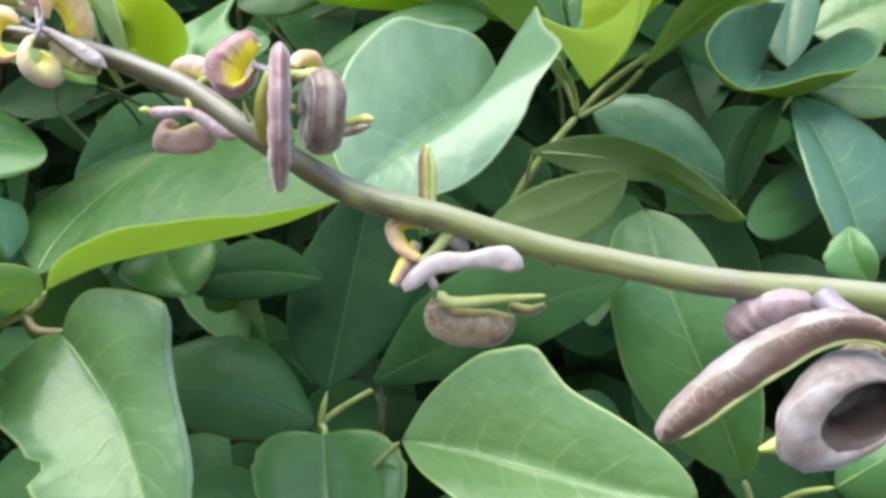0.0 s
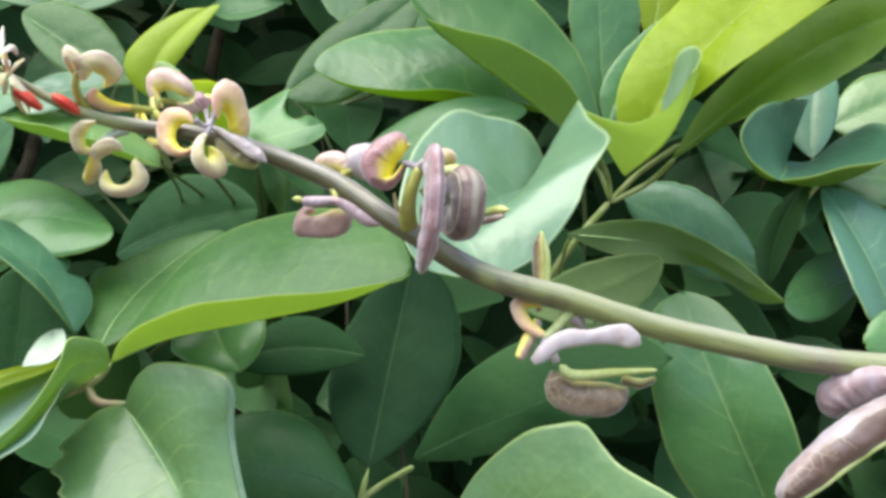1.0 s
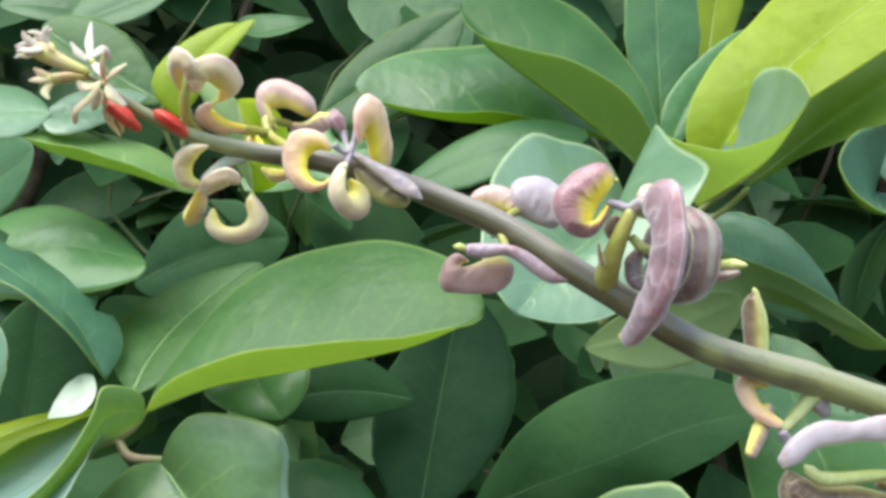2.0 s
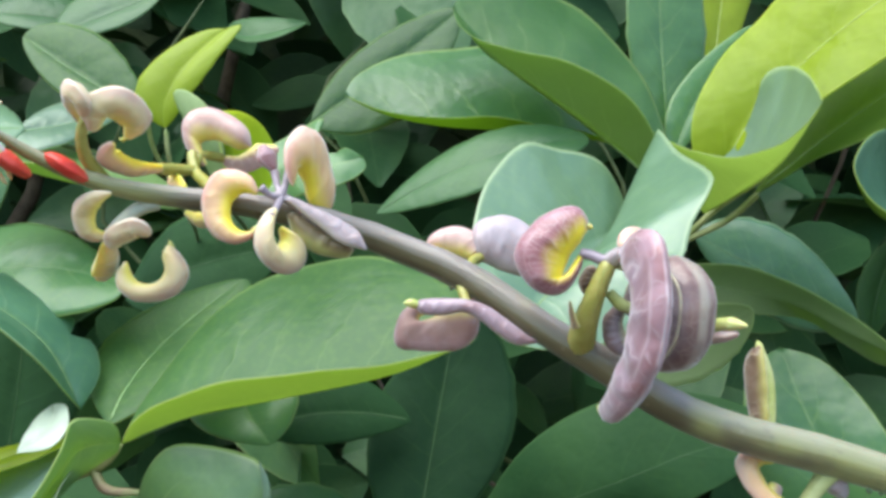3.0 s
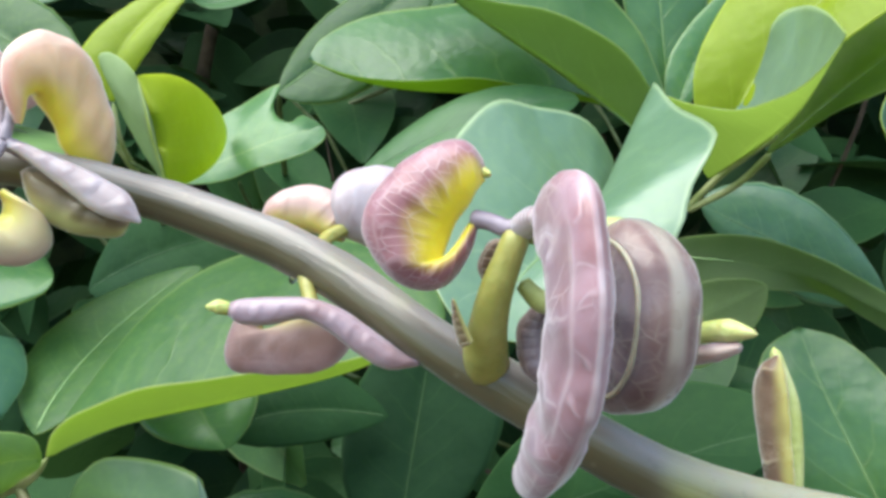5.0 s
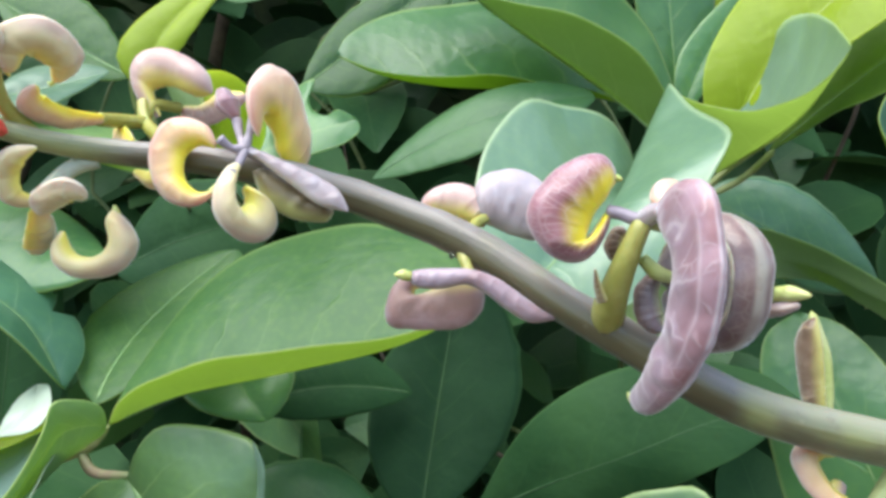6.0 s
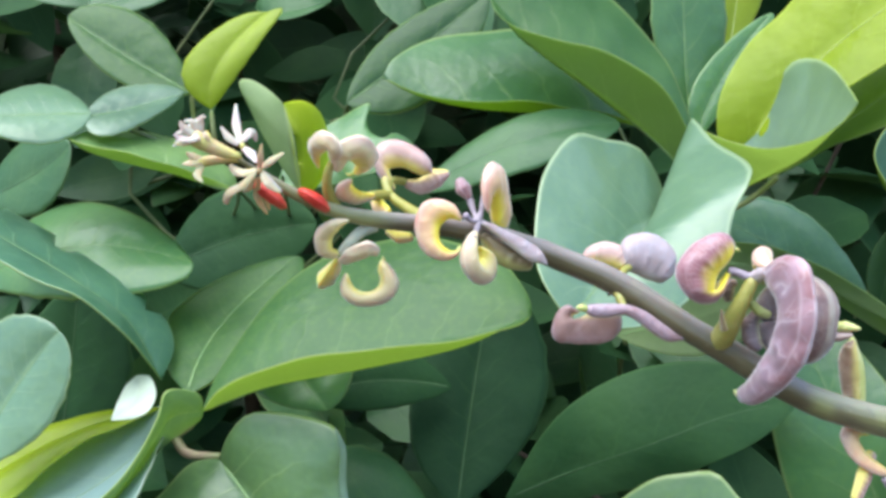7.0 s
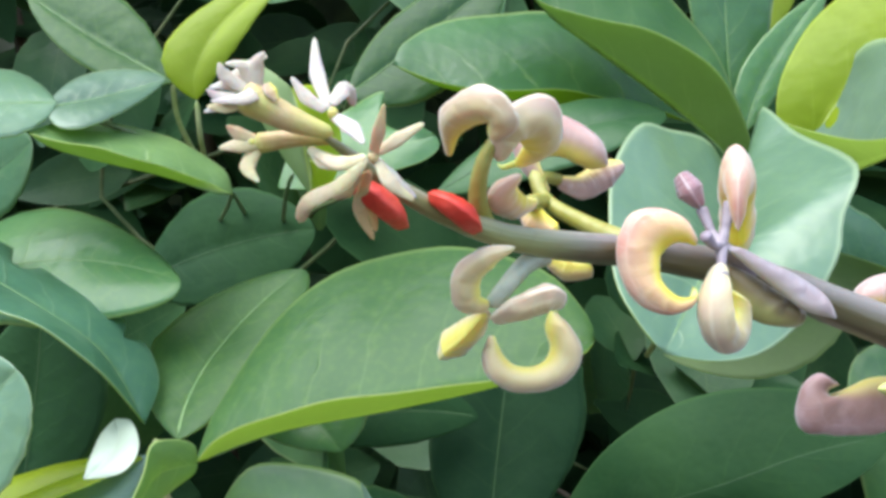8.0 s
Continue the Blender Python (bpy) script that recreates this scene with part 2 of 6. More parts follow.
# blade upper side and underside by tone
TONES = {
    "mature": (leaf_material("leaf_mature", (0.085, 0.21, 0.085), (0.125, 0.27, 0.105), (0.4, 0.52, 0.2), (0.5, 0.74, 0.08), 0.31, 0.4, 0.6),
               leaf_material("leaf_mature_underside", (0.2, 0.3, 0.08), (0.25, 0.36, 0.1), (0.52, 0.6, 0.22), (0.7, 0.88, 0.1), 0.5, 0.66, 0.4)),
    # besides its gloss, this paler base colour holds some sky sheen
    "glossy": (leaf_material("leaf_glossy", (0.13, 0.235, 0.15), (0.175, 0.29, 0.19), (0.46, 0.58, 0.34), (0.5, 0.72, 0.16), 0.34, 0.32, 0.85),
               leaf_material("leaf_glossy_underside", (0.25, 0.36, 0.14), (0.3, 0.42, 0.16), (0.58, 0.66, 0.34), (0.74, 0.88, 0.16), 0.4, 0.6, 0.5)),
    "matte": (leaf_material("leaf_matte", (0.046, 0.122, 0.046), (0.07, 0.16, 0.058), (0.28, 0.4, 0.14), (0.5, 0.72, 0.1), 0.42, 0.45, 0.45),
              leaf_material("leaf_matte_underside", (0.43, 0.52, 0.2), (0.49, 0.58, 0.24), (0.64, 0.7, 0.36), (0.94, 1.0, 0.38), 0.5, 0.72, 0.4)),
    "teal": (leaf_material("leaf_teal", (0.07, 0.18, 0.115), (0.105, 0.235, 0.15), (0.34, 0.48, 0.26), (0.4, 0.66, 0.14), 0.36, 0.28, 0.7),
             leaf_material("leaf_teal_underside", (0.2, 0.3, 0.1), (0.25, 0.36, 0.13), (0.52, 0.6, 0.26), (0.7, 0.88, 0.14), 0.5, 0.6, 0.4)),
    # blue-white reflection of the sky put into the blade's base colour
    "sheened": (leaf_material("leaf_sheened", (0.27, 0.42, 0.385), (0.34, 0.5, 0.46), (0.5, 0.6, 0.5), (0.5, 0.66, 0.4), 0.35, 0.25, 0.7),
                leaf_material("leaf_sheened_underside", (0.3, 0.42, 0.3), (0.35, 0.46, 0.34), (0.55, 0.62, 0.42), (0.6, 0.76, 0.34), 0.5, 0.5, 0.4)),
    "fresh": (leaf_material("leaf_fresh", (0.12, 0.225, 0.085), (0.165, 0.28, 0.108), (0.5, 0.62, 0.24), (0.54, 0.78, 0.1), 0.32, 0.32, 0.75),
              leaf_material("leaf_fresh_underside", (0.34, 0.46, 0.18), (0.4, 0.52, 0.22), (0.58, 0.66, 0.28), (0.74, 0.9, 0.14), 0.5, 0.6, 0.4)),
    # deep, shade and dark: darkened leaf colours for blades that stand in shade
    "deep": (leaf_material("leaf_shaded", (0.04, 0.108, 0.044), (0.058, 0.135, 0.05), (0.12, 0.21, 0.08), (0.16, 0.3, 0.04), 0.42, 0.14, 0.35),
             leaf_material("leaf_shaded_underside", (0.08, 0.165, 0.06), (0.1, 0.195, 0.07), (0.18, 0.28, 0.1), (0.2, 0.36, 0.05), 0.55, 0.3, 0.3)),
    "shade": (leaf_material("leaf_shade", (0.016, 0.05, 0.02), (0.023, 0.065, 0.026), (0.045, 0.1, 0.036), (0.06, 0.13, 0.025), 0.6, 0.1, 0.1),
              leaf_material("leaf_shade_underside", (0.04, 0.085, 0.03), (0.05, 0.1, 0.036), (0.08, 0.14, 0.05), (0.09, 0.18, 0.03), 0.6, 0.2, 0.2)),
    "dark": (leaf_material("leaf_shaded_dark", (0.024, 0.07, 0.026), (0.035, 0.09, 0.032), (0.06, 0.13, 0.045), (0.09, 0.18, 0.03), 0.58, 0.14, 0.14),
             leaf_material("leaf_shaded_dark_underside", (0.05, 0.105, 0.036), (0.065, 0.125, 0.042), (0.1, 0.165, 0.06), (0.11, 0.22, 0.04), 0.6, 0.22, 0.2)),
    "olive": (leaf_material("leaf_olive", (0.11, 0.2, 0.035), (0.15, 0.25, 0.045), (0.3, 0.4, 0.12), (0.5, 0.68, 0.08), 0.46, 0.58, 0.35),
              leaf_material("leaf_olive_underside", (0.22, 0.3, 0.16), (0.27, 0.36, 0.19), (0.46, 0.54, 0.28), (0.6, 0.78, 0.36), 0.5, 0.72, 0.35)),
    "young": (leaf_material("leaf_young", (0.34, 0.43, 0.02), (0.42, 0.51, 0.03), (0.56, 0.65, 0.1), (0.74, 0.9, 0.04), 0.42, 0.52),
              leaf_material("leaf_young_underside", (0.42, 0.53, 0.13), (0.49, 0.59, 0.16), (0.66, 0.73, 0.3), (0.8, 0.94, 0.16), 0.55, 0.62, 0.3)),
    # for one curled tip: white glare from the sky painted as base colour
    "pale": (leaf_material("leaf_glare", (0.55, 0.63, 0.52), (0.62, 0.69, 0.58), (0.68, 0.73, 0.56), (0.66, 0.76, 0.48), 0.35, 0.3, 0.6),
             leaf_material("leaf_glare_underside", (0.55, 0.63, 0.52), (0.62, 0.69, 0.58), (0.68, 0.73, 0.56), (0.66, 0.76, 0.48), 0.45, 0.3, 0.5)),
}
TONES["two_toned"] = (leaf_material("leaf_cup", (0.24, 0.37, 0.3), (0.3, 0.44, 0.36), (0.5, 0.6, 0.4), (0.8, 0.95, 0.3), 0.36, 0.5, 0.65),
                      leaf_material("leaf_cup_underside", (0.42, 0.52, 0.19), (0.48, 0.58, 0.23), (0.66, 0.73, 0.34), (0.78, 0.92, 0.28), 0.5, 0.74, 0.3))
TONES["dull_backed"] = (leaf_material("leaf_thin", (0.09, 0.21, 0.08), (0.13, 0.27, 0.1), (0.4, 0.52, 0.2), (0.6, 0.8, 0.12), 0.34, 0.55, 0.6), TONES["olive"][1])
folded = leaf_material("leaf_folded", (0.32, 0.42, 0.2), (0.38, 0.48, 0.25), (0.5, 0.6, 0.3), (0.7, 0.85, 0.35), 0.4, 0.5, 0.5)
TONES["folded"] = (folded, folded)
# bowl-shaped leaf: the shadow inside it is put into its upper-side colour
TONES["shaded_hollow"] = (leaf_material("leaf_shaded_hollow", (0.034, 0.095, 0.06), (0.048, 0.12, 0.078), (0.14, 0.24, 0.14), (0.18, 0.34, 0.08), 0.4, 0.14, 0.4), TONES["mature"][1])
RIB = plain_material("leaf_rib", (0.16, 0.28, 0.1), (0.24, 0.36, 0.14), 200.0)
# midrib darkened to go with the shaded tones
RIB_SHADED = plain_material("leaf_rib_shaded", (0.045, 0.1, 0.04), (0.07, 0.135, 0.055), 200.0)
RIB_PALE = plain_material("leaf_rib_pale", (0.4, 0.5, 0.12), (0.5, 0.58, 0.18), 200.0)
PETIOLE = plain_material("petiole_green", (0.28, 0.35, 0.11), (0.4, 0.43, 0.2), 120.0)
PETIOLE_DULL = plain_material("petiole_dull", (0.1, 0.14, 0.05), (0.16, 0.19, 0.08), 120.0)
PETIOLE_PINK = plain_material("petiole_pinkish", (0.33, 0.25, 0.17), (0.3, 0.33, 0.15), 120.0)
BARK = plain_material("bark", (0.07, 0.05, 0.035), (0.13, 0.1, 0.07), 60.0, 0.85, depth=0.002)
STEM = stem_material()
POD_PURPLE = pod_material("pod_purple", (0.4, 0.24, 0.285), (0.28, 0.12, 0.145), (0.78, 0.66, 0.03), (0.66, 0.52, 0.53), 0.4, 0.28, 9.0, 0.24, 0.25, (0.26, 0.105, 0.12))
POD_DUSKY = pod_material("pod_dusky", (0.32, 0.25, 0.2), (0.14, 0.085, 0.055), (0.4, 0.37, 0.12), (0.5, 0.43, 0.3), 0.22, 0.26, 6.0, 0.4, 0.9, (0.17, 0.11, 0.075))
POD_RUSSET = pod_material("pod_russet", (0.36, 0.31, 0.345), (0.27, 0.195, 0.2), (0.16, 0.085, 0.04), (0.46, 0.38, 0.33), 0.1, 0.4, 6.0, 0.34, 0.9, (0.085, 0.036, 0.022), 0.42, (0.38, 0.5))
POD_CUP = pod_material("pod_cup", (0.31, 0.27, 0.295), (0.225, 0.165, 0.16), (0.4, 0.33, 0.16), (0.44, 0.38, 0.36), 0.1, 0.4, 6.0, 0.12, 0.5)
POD_ROSE = pod_material("pod_rose", (0.38, 0.235, 0.275), (0.29, 0.145, 0.16), (0.5, 0.46, 0.38), (0.62, 0.53, 0.56), 0.18, 0.3, 7.0, 0.24, 0.6, (0.35, 0.255, 0.325))
POD_AMBER = pod_material("pod_amber", (0.7, 0.49, 0.39), (0.62, 0.32, 0.27), (0.78, 0.65, 0.05), (0.84, 0.72, 0.62), 0.28, 0.36, 7.0, 0.12, 0.42, (0.7, 0.47, 0.24))
POD_CREAM = pod_material("pod_cream", (0.64, 0.53, 0.38), (0.58, 0.43, 0.35), (0.74, 0.66, 0.14), (0.78, 0.68, 0.54), 0.28, 0.36, 6.0, 0.05, 0.15, (0.68, 0.57, 0.3))
POD_LILAC = pod_material("pod_lilac", (0.42, 0.36, 0.4), (0.36, 0.29, 0.3), (0.48, 0.44, 0.36), (0.6, 0.54, 0.54), 0.16, 0.33, 6.0, 0.06, 0.2)
POD_OLIVE = pod_material("pod_olive", (0.29, 0.245, 0.15), (0.15, 0.1, 0.055), (0.4, 0.4, 0.14), (0.44, 0.39, 0.26), 0.26, 0.33, 6.0, 0.08, 0.4, (0.17, 0.13, 0.06))
POD_BLUSH = pod_material("pod_blush", (0.55, 0.4, 0.38), (0.48, 0.28, 0.26), (0.76, 0.64, 0.16), (0.74, 0.62, 0.56), 0.34, 0.34, 6.0, 0.08, 0.35, (0.5, 0.34, 0.3))
POD_SHELL = pod_material("pod_shell", (0.24, 0.16, 0.15), (0.15, 0.085, 0.08), (0.38, 0.38, 0.22), (0.4, 0.36, 0.3), 0.16, 0.26, 9.0, 0.2, 0.7, (0.2, 0.165, 0.2))
POD_BLOTCHED = pod_material("pod_blotched", (0.5, 0.34, 0.36), (0.36, 0.215, 0.2), (0.62, 0.52, 0.16), (0.66, 0.53, 0.52), 0.24, 0.33, 4.0, 0.1, 0.8, (0.34, 0.2, 0.17))
POD_MAUVE = pod_material("pod_mauve", (0.34, 0.26, 0.31), (0.29, 0.19, 0.21), (0.44, 0.34, 0.3), (0.52, 0.44, 0.46), 0.16, 0.3, 9.0, 0.06, 0.2)
STALK_PALE = plain_material("stalk_pale", (0.4, 0.43, 0.34), (0.48, 0.48, 0.36), 200.0, 0.4, soft=0.2)
CUP_INSIDE = plain_material("cup_inside", (0.035, 0.02, 0.018), (0.085, 0.05, 0.045), 160.0, 0.5)
RIDGE = plain_material("pod_ridge", (0.3, 0.26, 0.19), (0.4, 0.36, 0.27), 200.0, 0.35, soft=0.2)
BEAK = plain_material("beak_green", (0.46, 0.52, 0.12), (0.58, 0.6, 0.26), 300.0, 0.4, soft=0.2)
SEAM = plain_material("seam_yellow", (0.36, 0.4, 0.12), (0.46, 0.49, 0.22), 300.0, 0.4)
STALK_GREEN = plain_material("stalk_green", (0.3, 0.29, 0.06), (0.4, 0.38, 0.12), 200.0, 0.4, soft=0.2)
STALK_PURPLE = plain_material("stalk_purple", (0.27, 0.22, 0.28), (0.38, 0.32, 0.36), 200.0, 0.4)
RED = plain_material("red_band", (0.62, 0.045, 0.03), (0.72, 0.09, 0.06), 260.0, 0.45, soft=0.1)
PETAL = plain_material("petal_cream", (0.62, 0.55, 0.3), (0.58, 0.47, 0.33), 240.0, 0.5, soft=0.3)
PETAL_LILAC = plain_material("petal_lilac", (0.5, 0.43, 0.43), (0.56, 0.5, 0.4), 240.0, 0.5, soft=0.3)
CUP = plain_material("flower_cup", (0.55, 0.52, 0.15), (0.6, 0.44, 0.24), 200.0, 0.45, soft=0.2)
SOIL = plain_material("soil", (0.05, 0.037, 0.025), (0.09, 0.07, 0.045), 6.0, 0.95, depth=0.01)

water_m, wnodes, wlinks = material("water")
wnodes["Principled BSDF"].inputs["Transmission Weight"].default_value = 1.0
wnodes["Principled BSDF"].inputs["Roughness"].default_value = 0.02
wnodes["Principled BSDF"].inputs["IOR"].default_value = 1.33


# ---- builders ----
def mesh_object(name, verts, faces, mats, slots=None, uvs=None, smooth=True):
    me = bpy.data.meshes.new(name)
    me.from_pydata([tuple(v) for v in verts], [], faces)
    for m in mats:
        me.materials.append(m)
    if slots is not None:
        me.polygons.foreach_set("material_index", slots)
    if smooth:
        me.polygons.foreach_set("use_smooth", [True] * len(faces))
    if uvs is not None:
        layer = me.uv_layers.new(name="UVMap")
        loops = np.empty(len(me.loops), dtype=np.int32)
        me.loops.foreach_get("vertex_index", loops)
        layer.data.foreach_set("uv", np.asarray(uvs, dtype=np.float32)[loops].ravel())
    me.update()
    return new(name, me)


def under(ob, parent, label=""):
    ob.parent = parent
    return tagged(ob, label)


def holder(name, place, label, category, group=""):
    ob = new(name)
    ob.empty_display_size = 0.01
    ob.location = place
    return tagged(ob, label, category, group)


def smooth_path(points, count):
    """Evenly spaced points on a smooth curve through the given ones, and how far along the given ones each lies."""
    p = np.array(points, float)
    p = np.vstack([2 * p[0] - p[1], p, 2 * p[-1] - p[-2]])
    out, where = [], []
    for k in range(1, len(p) - 2):
        for t in np.linspace(0, 1, 24, endpoint=k == len(p) - 3):
            a, b, c, d = p[k - 1 : k + 3]
            out.append(0.5 * (2 * b + (c - a) * t + (2 * a - 5 * b + 4 * c - d) * t * t + (3 * b - a - 3 * c + d) * t**3))
            where.append(k - 1 + t)
    out, where = np.array(out), np.array(where)
    run = np.r_[0, np.cumsum(np.linalg.norm(np.diff(out, axis=0), axis=1))]
    even = np.linspace(0, run[-1], count)
    return np.stack([np.interp(even, run, out[:, i]) for i in range(3)], 1), np.interp(even, run, where)


def unit(v):
    return v / (np.linalg.norm(v, axis=-1, keepdims=True) + 1e-12)


def tube(name, points, radii, mats, origin, sides=14, count=36, flat=1.0, lumps=0.0, lump_count=7, across=None, ends=True, lens=0.0, uneven=0.0, keel=0.0, bulge=0.0):
    """A tapered tube along a smooth curve. flat: thickness across the plane of its bend against that in the plane. Its u runs round from the outer side (0.5) to
    the inner side of the bend (0 and 1), its v along."""
    path, where = smooth_path(points, count)
    r = np.interp(where, range(len(radii)), radii)
    if ends:
        s = np.linspace(0, 1, count)
        r = r * np.clip(np.sqrt(np.clip(1 - (1 - np.minimum(s, 1 - s) / 0.06).clip(0) ** 2, 0, 1)), 0.08, 1)
    if lumps:
        r = r * (1 + lumps * np.cos(np.linspace(0, lump_count * 2 * np.pi, count)))
    along = unit(np.gradient(path, axis=0))
    bend = np.cross(along[:-1], along[1:]).sum(0)
    if across is not None:
        bend = np.array(across, float)
    if np.linalg.norm(bend) < 0.05:
        bend = np.array((0.0, -1.0, 0.05))
    b = unit(bend - (along @ bend)[:, None] * along / 1.0)
    inner = np.cross(b, along)
    verts, uvs = [], []
    for k in range(count):
        for j in range(sides + 1):
            turn = 2 * np.pi * j / sides
            c = np.cos(turn)
            s = np.sin(turn)
            swell = 1 + uneven * noise.noise(Vector(path[k] * 260 + 1.6 * (c * inner[k] + s * b[k]))) if uneven else 1.0
            verts.append(path[k] + swell * r[k] * (c * (1 + keel * abs(c) ** 9) * inner[k] + flat * s * abs(s) ** lens * (1 + bulge * math.cos(2 * np.pi * 8.5 * k / count)) * b[k]) - np.array(origin))
            uvs.append((j / sides, k / (count - 1)))
    row = sides + 1
    faces = [(k * row + j, k * row + j + 1, (k + 1) * row + j + 1, (k + 1) * row + j) for k in range(count - 1) for j in range(sides)]
    faces += [tuple(range(sides - 1, -1, -1)), tuple((count - 1) * row + j for j in range(sides))]
    return mesh_object(name, verts, faces, mats, None, uvs)


def leaf(parent, tone, base, mid, tip, left, right, widest=0.5, blunt=0.72, tip_blunt=0.58, camber=0.06, lobe=0.0, wave=0.0, flip=False, rib=1.0, tears=0.0, label=""):
    """A leaf blade that hangs on its midrib (base, mid, tip), its margins passing through left and right where it is widest: folded as these tell,
    each half arched by camber, thin but solid, with the midrib as a part of its own."""
    origin = np.array(parent.location)
    base, mid, tip, left, right = (np.array(p, float) for p in (base, mid, tip, left, right))
    bow = (mid - (1 - widest) ** 2 * base - widest**2 * tip) / (2 * widest * (1 - widest))
    nv, nu = 30, 9
    s = 0.5 - 0.5 * np.cos(np.linspace(0.02, np.pi - 0.02, nv))
    spine = ((1 - s) ** 2)[:, None] * base + (2 * s * (1 - s))[:, None] * bow + (s**2)[:, None] * tip
    reach = np.sin(np.pi * s ** (math.log(0.5) / math.log(widest)))
    reach = reach ** np.where(s < widest, blunt, tip_blunt)
    facing = unit(np.cross(tip - base, right - left))
    if (facing @ np.array((0.0, -0.75, 0.66)) < 0) != flip:
        facing = -facing
    size = np.linalg.norm(tip - base)
    seed = base[0] * 91 + tip[2] * 57
    grid = np.zeros((nv, 2 * nu + 1, 3))
    uvs = np.zeros((nv, 2 * nu + 1, 2))
    for j in range(-nu, nu + 1):
        a = abs(j) / nu
        edge = (left if j < 0 else right) - mid
        wide = np.linalg.norm(edge)
        ripple = np.sin(s * 17 + seed + (2.0 if j < 0 else 0.0)) + 0.6 * np.sin(s * 31 + seed * 2)
        ragged = 1 - 0.012 * a * (np.sin(s * 47 + seed) + np.sin(s * 83 + seed * 3))
        if tears and j < 0:
            ragged = ragged - tears * max(0.0, a - 0.5) * 2 * np.clip(np.sin(s * 26 + 1.0) + 0.5 * np.sin(s * 61), 0, 1) * (s > 0.25)
        p = spine + (reach * a * ragged)[:, None] * edge
        p = p + (camber * wide * 4 * a * (1 - a) * reach)[:, None] * facing
        p = p - (lobe * a**1.5 * (1 - s) ** 3)[:, None] * (tip - base)
        p = p + (wave * size * a * a * ripple * reach)[:, None] * facing
        p = p - (0.012 * wide * (1 - a) ** 8 * reach)[:, None] * facing
        grid[:, j + nu] = p
        uvs[:, j + nu] = np.stack([np.full(nv, 0.5 + 0.5 * j / nu), s], 1)
    return blade(parent, tone, grid, uvs, facing, spine, rib, label)


def blade(parent, tone, grid, uvs, facing, spine, rib, label):
    """The solid mesh of a leaf blade over its grid of places, with the midrib as a part."""
    origin = np.array(parent.location)
    nv, w = grid.shape[:2]
    normal = unit(np.cross(np.gradient(grid, axis=0), np.gradient(grid, axis=1)))
    turned = bool((normal.mean((0, 1)) @ facing) < 0)
    if turned:
        normal = -normal
    thick = 0.00022
    top, low = grid - origin + normal * thick, grid - origin - normal * thick
    verts = np.vstack([top.reshape(-1, 3), low.reshape(-1, 3)])
    n = nv * w
    faces, slots = [], []
    for i in range(nv - 1):
        for j in range(w - 1):
            q = (i * w + j, i * w + j + 1, (i + 1) * w + j + 1, (i + 1) * w + j)
            faces.append(q[::-1] if turned else q)
            slots.append(0)
            q = tuple(k + n for k in q)
            faces.append(q if turned else q[::-1])
            slots.append(1)
    ring = [j for j in range(w)] + [i * w + w - 1 for i in range(1, nv)] + [(nv - 1) * w + j for j in range(w - 2, -1, -1)] + [i * w for i in range(nv - 2, 0, -1)]
    for a, c in zip(ring, ring[1:] + ring[:1]):
        q = (a, c, c + n, a + n)
        faces.append(q if turned else q[::-1])
        slots.append(1)
    ob = mesh_object("leaf", verts, faces, TONES[tone], slots, np.vstack([uvs.reshape(-1, 2)] * 2))
    under(ob, parent, label)
    if rib:
        under(tube("midrib", spine[1 : nv - 1 : 4], [0.0006 * rib, 0.0005 * rib, 0.0004 * rib, 0.0002 * rib], [RIB_PALE if tone in ("young", "two_toned") else RIB_SHADED if tone in ("dark", "shade", "deep") else RIB], origin, 6, 20), ob)
    return ob


def paired_path(points, count):
    """Points on a smooth curve through the given ones, spaced by their order, so that lines of equally many points run side by side."""
    dense, where = smooth_path(points, 400)
    even = np.linspace(0, len(points) - 1, count)
    return np.stack([np.interp(even, where, dense[:, i]) for i in range(3)], 1)


STEPS = (0, 0.12, 0.25, 0.4, 0.55, 0.68, 0.8, 0.86, 0.92, 0.97, 1.0)


